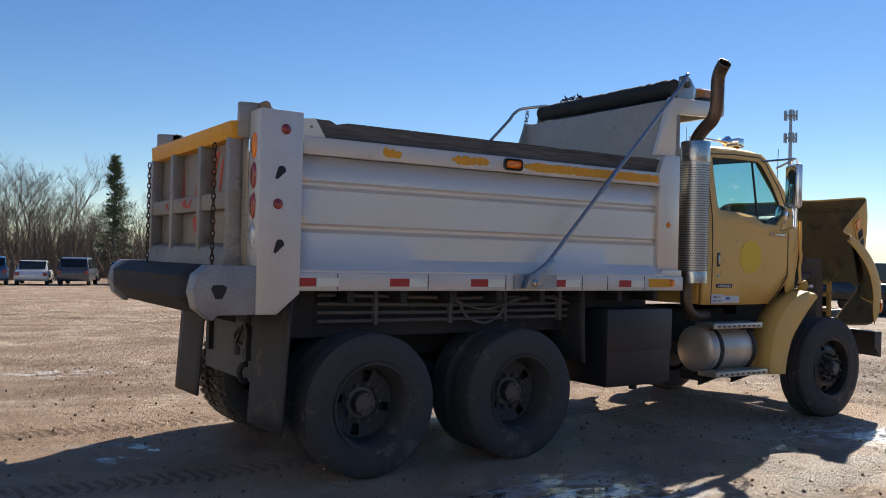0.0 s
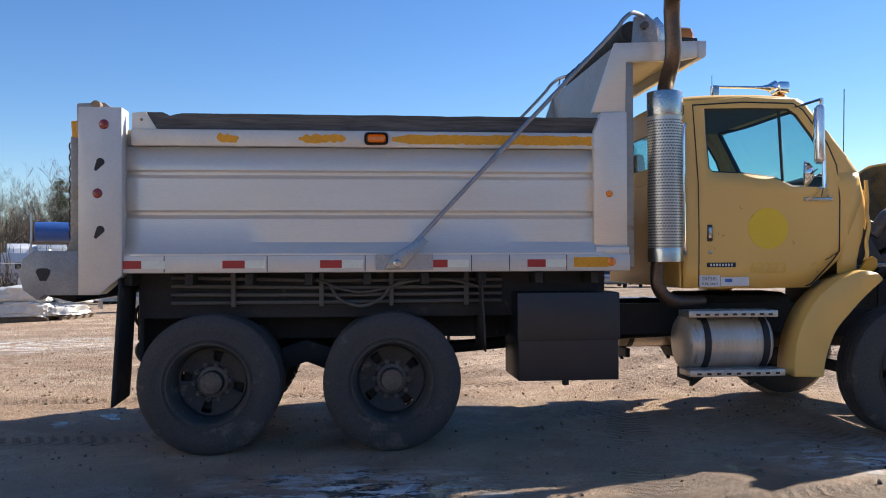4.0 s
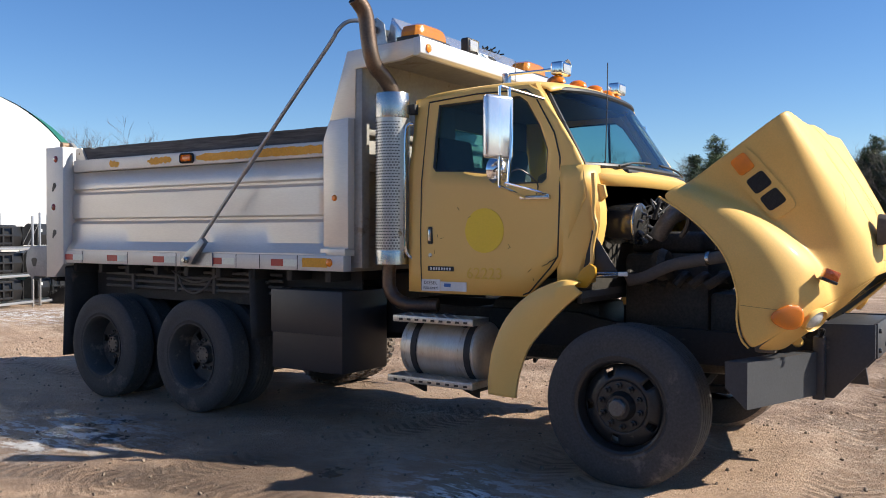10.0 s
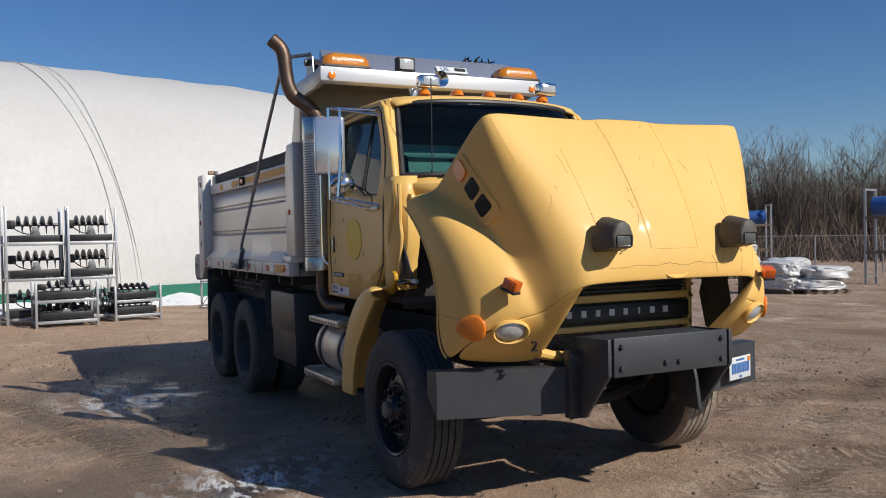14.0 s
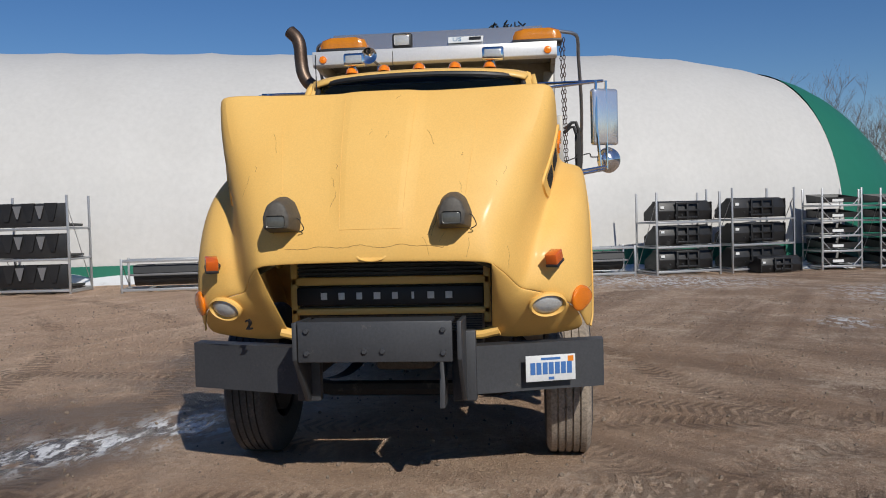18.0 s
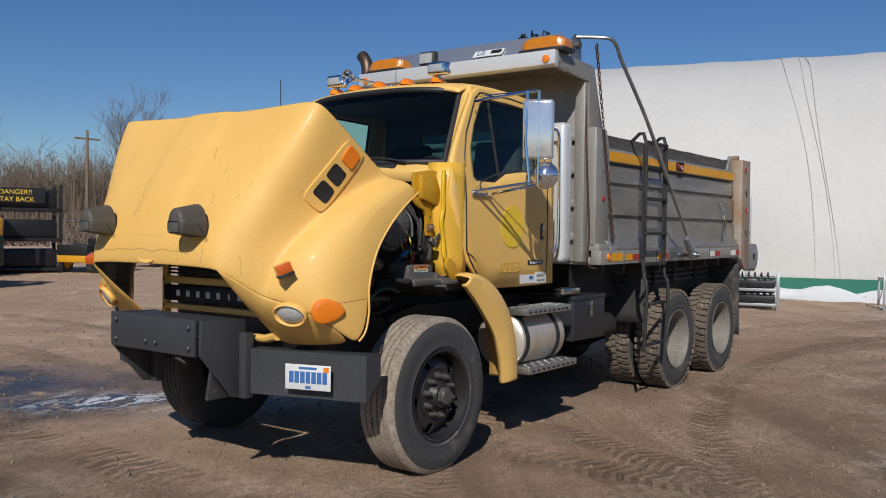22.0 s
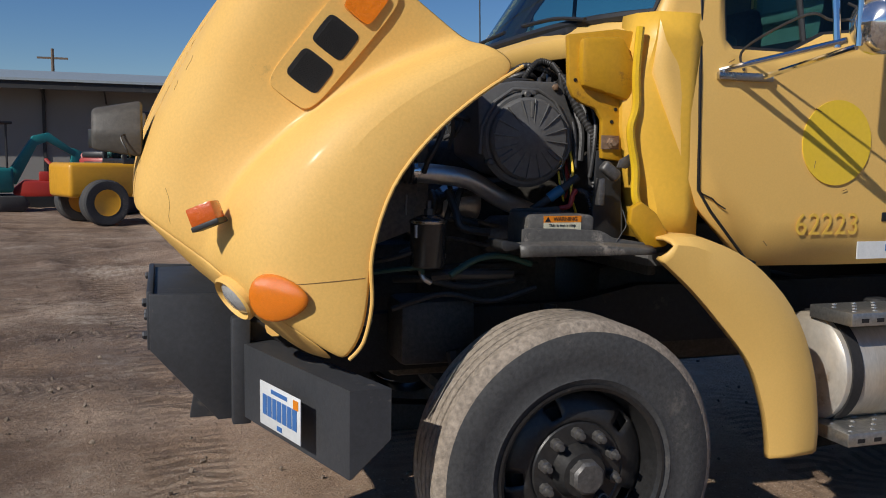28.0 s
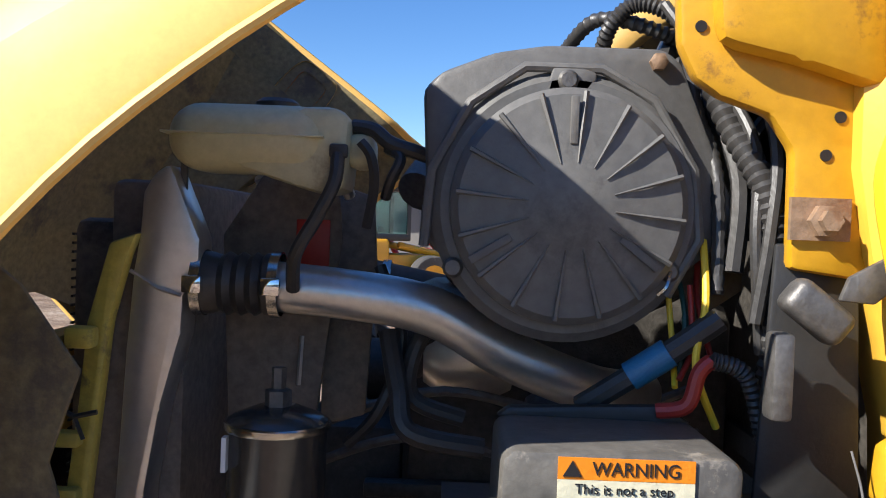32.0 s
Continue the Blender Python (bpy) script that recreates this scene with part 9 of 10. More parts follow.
def pine_meshes(seed, h, low, wide):
    rng = random.Random(seed)
    tk, cr = bmesh.new(), bmesh.new()
    tube(tk, [(0, 0, -0.3), (0.05, 0, h * 0.5), (0, 0.05, h)], [h * 0.014, h * 0.010, 0.02], 6)
    for k in range(260 if low < 0.3 else 150):
        t = low + (1 - low) * rng.random() ** 0.85
        z = h * t
        f_ = (t - low) / (1 - low)
        reach = ((1.04 - f_) if low < 0.3 else (0.45 + 0.55 * math.sin(math.pi * min(1, f_ + 0.12)))) * h * wide * rng.uniform(0.5, 1.15) + 0.15
        a = rng.uniform(0, 2 * math.pi)
        tip = Vector((math.cos(a) * reach, math.sin(a) * reach, z + reach * rng.uniform(-.15, .25)))
        base = Vector((0, 0, z))
        tube(tk, [base, tip], [0.03, 0.01], 3, cap=False)
        side = Vector((-math.sin(a), math.cos(a), 0))
        for f in (0.3, 0.5, 0.7, 0.85, 1.0):
            c = base.lerp(tip, f)
            for m_ in range(6):
                o = side * rng.uniform(-.5, .5) * reach * 0.5 + Vector((0, 0, rng.uniform(-.16, .22)))
                e = Vector((rng.uniform(-.35, .35), rng.uniform(-.35, .35), rng.uniform(-.05, .25)))
                v = [cr.verts.new(c + o), cr.verts.new(c + o + e + side * 0.09), cr.verts.new(c + o + e * 1.3 - side * 0.08)]
                cr.faces.new(v)
    return tk, cr


trunks = []
for seed, h in ((3, 11.0), (8, 13.0), (15, 12.0), (27, 9.5), (31, 14.0), (44, 12.0)):
    e = thing("bare_tree", "leafless grey-brown tree at the edge of the yard", "tree", (0, 0, 0), "bare trees round the yard")
    part("trunk", bare_tree_mesh(seed, h), "bark", e)
    trunks.append(e)
pines = []
for seed, h, low, wide in ((5, 12.5, 0.10, 0.24), (9, 13.0, 0.48, 0.15), (14, 12.0, 0.40, 0.17)):
    e = thing("pine_tree", "dark green pine at the edge of the yard", "tree", (0, 0, 0), "pines round the yard")
    tk, cr = pine_meshes(seed, h, low, wide)
    part("trunk", tk, "bark", e)
    part("crown", cr, "needles", e, smooth=False)
    pines.append(e)
random.seed(77)


def plant(src, x, y, k=1.0):
    m = Matrix.Translation((x, y, ground_z(x, y))) @ Matrix.Rotation(random.uniform(0, 6.28), 4, "Z")
    if not src.get("placed"):
        src["placed"] = 1
        src.matrix_basis = m @ Matrix.Scale(k, 4)
        return src
    o = copy_thing(src, m)
    o.scale = (k, k, k)
    return o


def belt(a0, a1, r0, r1, n, pine_share, k0=0.9, k1=1.3):
    """Trees in a ring sector; angles in degrees from +x towards +y, seen from the truck."""
    for i in range(n):
        a = radians(a0 + (a1 - a0) * (i + random.random()) / n)
        r = random.uniform(r0, r1)
        src = random.choice(pines[1:]) if random.random() < pine_share else random.choice(trunks)
        plant(src, 3 + r * math.cos(a), r * math.sin(a), random.uniform(k0, k1))


belt(66, 84, 100, 130, 30, 0.03, 0.7, 0.9)
belt(84, 91, 88, 112, 18, 0.03, 0.8, 1.0)
belt(91, 96, 88, 112, 26, 0.35, 0.8, 1.0)
belt(96, 101, 88, 112, 24, 0.5, 0.7, 0.9)
belt(101, 107, 84, 112, 32, 0.42, 0.8, 1.0)
belt(107, 113, 84, 112, 34, 0.05, 0.72, 0.95)
belt(113, 126, 84, 112, 52, 0.03, 0.72, 0.98)
belt(126, 150, 74, 98, 82, 0.01, 0.68, 0.95)
belt(146, 160, 64, 84, 24, 0.0, 0.7, 0.9)
belt(160, 212, 64, 85, 18, 0.04, 0.8, 1.0)
belt(212, 240, 66, 98, 56, 0.0, 0.6, 0.95)
belt(240, 262, 90, 120, 14, 0.0, 0.7, 0.9)
plant(pines[0], 13.0, 71.6, 0.84)
plant(pines[0], 1.2, 73.0, 0.86)
plant(trunks[1], -26.0, -50.0, 0.8)
plant(trunks[4], -34.0, -66.0, 1.05)
plant(trunks[2], -26.0, -70.0, 0.9)
# low brush at the foot of the woods
bm = bmesh.new()
for k in range(9000):
    a = radians(random.uniform(64, 262))
    if 158 < math.degrees(a) < 200:
        continue
    r = random.uniform(62, 110)
    x, y = 3 + r * math.cos(a), r * math.sin(a)
    p = Vector((x, y, ground_z(x, y) - 0.1))
    for j in range(3):
        d = Vector((random.uniform(-.6, .6), random.uniform(-.6, .6), 1)).normalized()
        h = random.uniform(1.0, 4.6)
        tube(bm, [p, p + d * h * 0.6 + Vector((random.uniform(-.2, .2), 0, 0)), p + d * h], [0.05, 0.035, 0.01], 3, cap=False)
# slender stems that close the woods between the larger trees
for k in range(9500):
    lo_, hi_, top_ = random.choice(((110, 152, 7.0), (118, 152, 8.6), (212, 248, 7.5), (66, 110, 5.5), (214, 246, 8.5), (214, 246, 8.0)))
    a = radians(random.uniform(lo_, hi_))
    r = random.uniform(78, 112)
    x, y = 3 + r * math.cos(a), r * math.sin(a)
    p = Vector((x, y, ground_z(x, y) - 0.1))
    h = top_ * random.uniform(0.45, 1.1)
    q = p + Vector((random.uniform(-.5, .5), random.uniform(-.5, .5), h))
    tube(bm, [p, p.lerp(q, 0.5) + Vector((random.uniform(-.15, .15), 0, 0)), q], [0.07, 0.045, 0.012], 3, cap=False)
    for j in range(9):
        b0 = p.lerp(q, random.uniform(0.4, 1.0))
        tube(bm, [b0, b0 + Vector((random.uniform(-1.3, 1.3), random.uniform(-1.3, 1.3), random.uniform(0.3, 1.5)))], [0.026, 0.009], 3, cap=False)
bmo = part("brush", bm, "brush")
tagged(bmo, "tangled leafless brush below the woods", "brush", kind="stuff")

# ---- things standing in the yard ----
def wheel_at(parent, x, y, z, r, w, tyre="rubber", rim="hub", name="wheel"):
    wh = part(name, lt([(0.0, -w / 2 + 0.02), (r * 0.5, -w / 2 + 0.02), (r * 0.62, -w / 2), (r * 0.93, -w / 2), (r, -w / 2 + 0.03), (r, w / 2 - 0.03), (r * 0.93, w / 2), (r * 0.62, w / 2), (r * 0.5, w / 2 - 0.02), (0.0, w / 2 - 0.02)], "y", (x, y, z), 24), tyre, parent)
    part("rim", lt([(r * 0.58, -w / 2 - 0.004), (r * 0.5, -w / 2 + 0.012), (0.0, -w / 2 + 0.006)], "y", (x, y, z), 20, cap=False), rim, wh)
    part("rim", lt([(r * 0.58, w / 2 + 0.004), (r * 0.5, w / 2 - 0.012), (0.0, w / 2 - 0.006)], "y", (x, y, z), 20, cap=False), rim, wh)
    return wh


def car(x, y, turn, paint, words_, kind="suv"):
    c = thing("parked_car", words_, "car", (x, y, ground_z(x, y)), "cars parked at the edge of the yard", turn=turn)
    h = {"suv": 1.68, "sedan": 1.45, "van": 1.78, "pickup": 1.85}[kind]
    lo = 0.28 if kind != "pickup" else 0.42
    belt_z = h * 0.60
    body = [(-2.25, lo + 0.1), (-2.28, belt_z - 0.25), (-2.2, belt_z), (1.15, belt_z + 0.02), (2.05, belt_z - 0.12), (2.28, belt_z - 0.32), (2.28, lo + 0.08), (2.1, lo), (-2.1, lo)]
    if kind == "sedan":
        top = [(-1.75, belt_z), (-1.05, h), (0.15, h), (1.1, belt_z)]
    elif kind == "pickup":
        top = [(-0.55, belt_z), (-0.5, h), (0.65, h), (1.25, belt_z)]
    else:
        top = [(-2.15, belt_z), (-1.85, h - 0.06), (-1.5, h), (0.3, h), (1.2, belt_z)]
    bd = part("body", pr(body, -0.9, 0.9, "y", 0.07), paint, c)
    bm = bmesh.new()
    vs = prism(bm, top, -0.86, 0.86, "y")
    for v in bm.verts:
        if v.co.z > belt_z + 0.2:
            v.co.y *= 0.84
    bmesh.ops.recalc_face_normals(bm, faces=bm.faces)
    bmesh.ops.bevel(bm, geom=list(bm.edges), offset=0.05, segments=2, profile=0.5, affect="EDGES")
    cab = part("cabin", bm, paint, c)
    for s in (-1, 1):
        pts = [(a * 0.93 + 0.0, belt_z + 0.04 if b < belt_z + 0.1 else b - 0.09) for a, b in top]
        bm = bmesh.new()
        lo_ = [bm.verts.new((a, s * (0.875 if b < belt_z + 0.2 else 0.755), b)) for a, b in pts]
        bm.faces.new(lo_)
        for v in bm.verts:
            v.co.y += s * 0.012
        part("side_window", bm, "car_glass", cab, smooth=False)
        for xx in (-1.42, 1.42):
            wheel_at(c, xx, s * 0.80, 0.34, 0.34, 0.22)
        part("headlight", bx(2.18, 2.27, s * 0.55, s * 0.86, belt_z - 0.33, belt_z - 0.2, 0.02), "clear_lens", c)
        part("tail_lamp", bx(-2.29, -2.2, s * 0.62, s * 0.86, belt_z - 0.28, belt_z - 0.08, 0.02), "red_lens", c)
    for (xa, za), (xb, zb) in ((top[-2], top[-1]), (top[0], top[1])):
        bm = bmesh.new()
        d = 0.035 if xb > 0 or xa > 0.2 else -0.035
        e = 0.03
        f = [(xa + (xb - xa) * 0.12 + d, -0.70, za + (zb - za) * 0.12 + e), (xa + (xb - xa) * 0.12 + d, 0.70, za + (zb - za) * 0.12 + e), (xa + (xb - xa) * 0.9 + d, 0.74, za + (zb - za) * 0.9 + e), (xa + (xb - xa) * 0.9 + d, -0.74, za + (zb - za) * 0.9 + e)]
        bm.faces.new([bm.verts.new(q) for q in f])
        part("windscreen", bm, "car_glass", cab, smooth=False)
    return c


paints = [("car_white", "white parked car"), ("car_silver", "silver parked car"), ("car_black", "black parked car"), ("car_grey", "dark grey parked car"), ("car_blue", "blue parked car"), ("car_red", "dark red parked car")]
kinds = {"suv": "suv", "sedan": "sedan", "van": "van", "pickup": "pickup truck"}
row = [(9.6, 46, 3, "suv"), (7.2, 46.5, 0, "sedan"), (4.9, 46.8, 4, "suv"), (2.6, 46.5, 0, "sedan"), (0.3, 46.2, 3, "sedan"), (-2.1, 45.8, 3, "van"), (-4.4, 46.5, 1, "suv"), (-6.6, 46.4, 5, "suv"), (-8.7, 46.2, 0, "suv"), (-11.2, 46.2, 3, "suv"), (-13.8, 46, 4, "van"), (12.5, 47, 4, "sedan"), (15.2, 46.5, 0, "sedan"), (18, 47, 3, "suv"), (21, 47, 1, "sedan"), (24, 47, 0, "suv"), (27, 47, 2, "suv")]
for i, (x, y, p, k) in enumerate(row):
    car(x - 3.2, y + 4, 72 + 14 * ((i * 7) % 5) / 5, paints[p][0], f"{paints[p][1].replace('parked car', '')}{kinds[k]} parked in a row on the gravel", k)
for x, y, p, k, t in ((-22, 58, 0, "pickup", 10), (-17, 60, 0, "pickup", 5), (-30, -46, 1, "suv", 40), (-33, -47, 2, "suv", 40), (-36, -48, 3, "suv", 40), (-39, -49, 2, "suv", 45), (26.5, 11.5, 2, "pickup", 80), (-24.3, -40.0, 1, "sedan", 35), (-27.8, -41.8, 2, "suv", 32), (-31.2, -43.2, 3, "suv", 30), (-34.6, -44.6, 2, "suv", 30)):
    car(x, y, t, paints[p][0], f"{paints[p][1].replace('parked car', '')}{kinds[k]} standing beyond the yard", k)


def camper(x, y, turn, L=7.0, h=3.1):
    c = thing("travel_trailer", "white travel trailer with a grey stripe", "trailer", (x, y, ground_z(x, y)), "trailers behind the cars", turn=turn)
    part("body", pr([(-L / 2, 0.6), (-L / 2, h - 0.2), (-L / 2 + 0.4, h), (L / 2 - 0.9, h), (L / 2, h - 0.9), (L / 2 - 0.1, 0.6)], -1.2, 1.2, "y", 0.06), "car_white", c)
    for s in (-1, 1):
        part("stripe", bx(-L / 2 + 0.1, L / 2 - 0.4, s * 1.2, s * 1.21, 1.2, 1.45), "car_silver", c)
        for xx in (-L * 0.3, 0.0, L * 0.22):
            part("window", bx(xx, xx + 0.8, s * 1.2, s * 1.215, 1.75, 2.25, 0.02), "car_glass", c)
        for xx in (-0.5, 0.4):
            wheel_at(c, xx, s * 1.05, 0.36, 0.36, 0.2)
    part("roof_unit", bx(-0.8, 0.1, -0.35, 0.35, h, h + 0.3, 0.08), "car_white", c)


for i, x in enumerate((-24, -16.5, -9)):
    camper(x, 63 + (i % 3), 3 * (i % 3) - 2, 7.2, 3.0 + 0.15 * (i % 2))


def semi(x, y, turn, paint):
    c = thing("semi_tractor", "parked highway tractor facing the yard", "truck", (x, y, ground_z(x, y)), "tractors in the far row", turn=turn)
    part("cab", pr([(-1.9, 0.9), (-1.9, 3.7), (-1.2, 3.9), (0.4, 3.5), (0.9, 2.4), (0.9, 0.9)], -1.15, 1.15, "y", 0.12), paint, c)
    part("hood", pr([(0.85, 0.8), (0.85, 2.05), (2.3, 1.8), (2.5, 1.4), (2.5, 0.6)], -1.0, 1.0, "y", 0.12), paint, c)
    bm = bmesh.new()
    bm.faces.new([bm.verts.new(q) for q in ((0.92, -1.0, 2.25), (0.92, 1.0, 2.25), (0.5, 0.95, 3.2), (0.5, -0.95, 3.2))])
    part("windscreen", bm, "car_glass", c, smooth=False)
    part("grille", bx(2.5, 2.53, -0.45, 0.45, 0.8, 1.5, 0.02), "chrome_dull", c)
    for s in (-1, 1):
        wheel_at(c, 1.6, s * 1.0, 0.5, 0.5, 0.3)
        wheel_at(c, -2.2, s * 0.95, 0.5, 0.5, 0.5)
    part("chassis", bx(-3.6, 2.2, -0.45, 0.45, 0.6, 0.95), "chassis", c)


for i, (x, y) in enumerate(((-30.5, 66), (-27.6, 67), (-25.0, 66.5), (-33.5, 66))):
    semi(x, y, 292, ("machine_teal", "car_white", "car_silver", "machine_teal")[i])
box_trailer = thing("box_trailer", "long white box trailer parked behind the trucks", "trailer", (-14, 80, ground_z(-14, 80)))
part("body", bx(-9, 9, -1.3, 1.3, 1.1, 4.0, 0.04), "car_white", box_trailer)
part("undercarriage", bx(-7, 6, -1.0, 1.0, 0.5, 1.1, 0.05), "chassis", box_trailer)


def pallet(x, y, turn, mat="bag_white", w=1.6, d=1.2, h=0.9, words_="pallet of goods wrapped in crumpled white plastic"):
    z = ground_z(x, y)
    p = thing("wrapped_pallet", words_, "pallet", (x, y, z), "wrapped pallets in the yard", turn=turn)
    bm = bmesh.new()
    count = max(1, round(h / 0.52))
    for j in range(count):
        lump = bmesh.new()
        bmesh.ops.create_icosphere(lump, subdivisions=4, radius=1.0)
        hh = (h - 0.12) / count
        ox, oy = 0.10 * math.sin(3.1 * j + x), 0.08 * math.cos(2.3 * j + y)
        for v in lump.verts:
            q = v.co.copy()
            e = Vector([math.copysign(abs(t) ** 0.62, t) for t in q])
            k = 1 + 0.22 * noise.noise(q * 1.7 + Vector((x, y, j))) + 0.10 * noise.noise(q * 5 + Vector((y, x, j))) + 0.05 * noise.noise(q * 11 + Vector((y, j, x)))
            v.co = Vector((ox + e.x * w / 2 * k * (1 - 0.07 * j), oy + e.y * d / 2 * k * (1 - 0.07 * j), max(0.12, 0.12 + hh * (j + 0.5) + e.z * hh * 0.62 * k)))
        me_ = bpy.data.meshes.new("bundle")
        lump.to_mesh(me_)
        lump.free()
        bm.from_mesh(me_)
        bpy.data.meshes.remove(me_)
    part("wrapped_load", bm, mat, p)
    for yy in (-0.4, 0.0, 0.4):
        part("runner", bx(-w * 0.45, w * 0.45, yy - 0.05, yy + 0.05, 0, 0.1), "brush", p)
    for k in range(5):
        part("slat", bx(-w * 0.45 + k * w * 0.2, -w * 0.45 + k * w * 0.2 + 0.1, -d * 0.46, d * 0.46, 0.1, 0.125), "brush", p)


for x, y, t, h in ((-9.1, 17.8, 10, 0.95), (-8.2, 18.6, 70, 0.8), (-18.65, 26.0, 62, 1.55), (-19.5, 24.2, 65, 0.8), (-13.2, 22.8, 70, 1.0), (-12.3, 33.3, 30, 1.3), (-10.3, 31.8, 80, 1.4), (-15.0, 36.5, 10, 1.3), (-6.8, 22.6, 0, 1.0), (-5.3, 23.6, 40, 1.1)):
    pallet(x, y, t, h=h)


def pallet_rack(x, y, turn, roll):
    z = ground_z(x, y)
    r = thing("pipe_rack", "steel frame rack with blue rolls on top", "rack", (x, y, z), "frames by the fence", turn=turn)
    for px in (-1.2, 1.2):
        for py in (-0.6, 0.6):
            part("upright", bx(px - 0.04, px + 0.04, py - 0.04, py + 0.04, 0, 3.6), "rack_grey", r)
        for zz in (0.3, 1.2, 2.5, 3.55):
            part("end_bar", bx(px - 0.03, px + 0.03, -0.6, 0.6, zz - 0.03, zz + 0.03), "rack_grey", r)
    for zz in (1.2, 2.5):
        for py in (-0.6, 0.6):
            part("beam", bx(-1.2, 1.2, py - 0.04, py + 0.04, zz - 0.05, zz + 0.05), "brush", r)
    rl = thing("blue_roll", "rolled blue tarpaulin lying on a rack", "roll", (x, y, z + 2.55), "blue rolls", turn=turn)
    part("roll", lt([(0.05, -1.1), (0.36, -1.08), (0.38, -0.5), (0.35, 0.2), (0.37, 1.0), (0.06, 1.1)], "x", (0, 0, 0.37), 20), roll, rl)


pallet_rack(-23.6, 31.4, 55, "machine_blue")
pallet_rack(-10.6, 26.0, 20, "machine_blue")


def compressor(x, y, turn):
    c = thing("towable_compressor", "beige towable air compressor with a dark stripe", "compressor", (x, y, ground_z(x, y)), "compressors", turn=turn)
    part("canopy", bx(-1.3, 1.3, -0.75, 0.75, 0.5, 1.6, 0.12, 3), "cream", c)
    for s in (-1, 1):
        part("name_bar", bx(-0.7, 0.5, s * 0.752, s * 0.76, 1.15, 1.3), "ink", c)
        wheel_at(c, 0, s * 0.8, 0.34, 0.34, 0.2)
    part("drawbar", tb([(1.3, 0, 0.5), (2.4, 0, 0.4)], 0.04, 6), "chassis", c)


compressor(-12.4, 40.0, 10)
compressor(-15.2, 41.5, 15)


def chain_fence(x0, y0, x1, y1):
    a, b = Vector((x0, y0, 0)), Vector((x1, y1, 0))
    L = (b - a).length
    f = thing("chain_link_fence", "grey chain link fence", "fence", (0, 0, 0))
    n = int(L / 3)
    for i in range(n + 1):
        p = a.lerp(b, i / n)
        z = ground_z(p.x, p.y)
        part("post", tb([(p.x, p.y, z - 0.1), (p.x, p.y, z + 1.95)], 0.035, 6), "rack_grey", f)
    bm = bmesh.new()
    d = (b - a) / L
    k = 0
    while k * 0.35 < L:
        p = a + d * k * 0.35
        q = a + d * min(L, k * 0.35 + 1.9)
        r = a + d * max(0, k * 0.35 - 1.9)
        z = ground_z(p.x, p.y)
        tube(bm, [(p.x, p.y, z), (q.x, q.y, z + 1.9)], 0.006, 3, cap=False)
        tube(bm, [(p.x, p.y, z), (r.x, r.y, z + 1.9)], 0.006, 3, cap=False)
        k += 1
    part("wire_mesh", bm, "rack_grey", f)["kind"] = "stuff"
    z0, z1 = ground_z(x0, y0), ground_z(x1, y1)
    part("top_rail", tb([(x0, y0, z0 + 1.92), (x1, y1, z1 + 1.92)], 0.022, 6), "rack_grey", f)


chain_fence(-36, 22, -14, 40)
chain_fence(-31, -46.2, -19, -47.6)


def cart(x, y, turn):
    c = thing("utility_cart", "small black and yellow utility cart", "vehicle", (x, y, ground_z(x, y)), "utility carts by the fence", turn=turn)
    part("deck", bx(-1.3, 1.3, -0.6, 0.6, 0.35, 0.6, 0.05), "machine_yellow", c)
    part("cargo_bed", bx(-1.3, 0.1, -0.62, 0.62, 0.6, 0.95, 0.03), "machine_black", c)
    part("seat", pr([(0.15, 0.6), (0.1, 1.15), (0.2, 1.15), (0.3, 0.75), (0.6, 0.72), (0.6, 0.6)], -0.5, 0.5, "y", 0.02), "machine_black", c)
    part("front_cowl", pr([(0.85, 0.6), (0.8, 1.05), (0.95, 1.05), (1.3, 0.75), (1.3, 0.6)], -0.55, 0.55, "y", 0.03), "machine_yellow", c)
    for s in (-1, 1):
        for xx in (-0.9, 0.95):
            wheel_at(c, xx, s * 0.6, 0.3, 0.3, 0.22, rim="machine_yellow")


cart(-11.6, -25.8, 202)
cart(-7.5, -23.3, 200)


def skid_steer(x, y, turn):
    c = thing("skid_steer_loader", "yellow and black skid steer loader", "loader", (x, y, ground_z(x, y)), turn=turn)
    part("chassis", bx(-1.2, 1.1, -0.5, 0.5, 0.35, 1.05, 0.06), "machine_yellow", c)
    part("engine_cover", bx(-1.55, -0.75, -0.62, 0.62, 0.55, 1.35, 0.06), "machine_black", c)
    part("badge", bx(-1.556, -1.55, -0.1, 0.1, 0.88, 1.06, 0.002), "white_label", c)
    cb = part("cab", pr([(-0.75, 1.0), (-0.7, 2.0), (0.45, 2.02), (0.6, 1.9), (0.75, 1.0)], -0.46, 0.46, "y", 0.05), "machine_black", c)
    for s in (-1, 1):
        part("side_window", bx(-0.55, 0.4, s * 0.465, s * 0.475, 1.2, 1.85, 0.02), "car_glass", cb)
        part("rear_tower", pr([(-1.35, 1.0), (-1.4, 1.75), (-1.15, 1.9), (-0.9, 1.75), (-0.85, 0.7)], s * 0.6, s * 0.78, "y", 0.03), "machine_yellow", c)
        part("lift_arm", pr([(-1.3, 1.6), (-1.3, 1.85), (0.3, 1.75), (1.25, 1.0), (1.45, 0.4), (1.25, 0.35), (1.0, 0.95), (0.2, 1.5)], s * 0.62, s * 0.74, "y", 0.02), "machine_black", c)
        for xx in (-0.65, 0.55):
            wheel_at(c, xx, s * 0.72, 0.41, 0.41, 0.30, rim="machine_yellow")
    part("bucket", pr([(1.3, 0.05), (1.25, 0.6), (1.4, 0.75), (1.5, 0.2), (2.05, 0.05)], -0.85, 0.85, "y", 0.02), "machine_black", c)


skid_steer(-0.2, -18.6, 292)


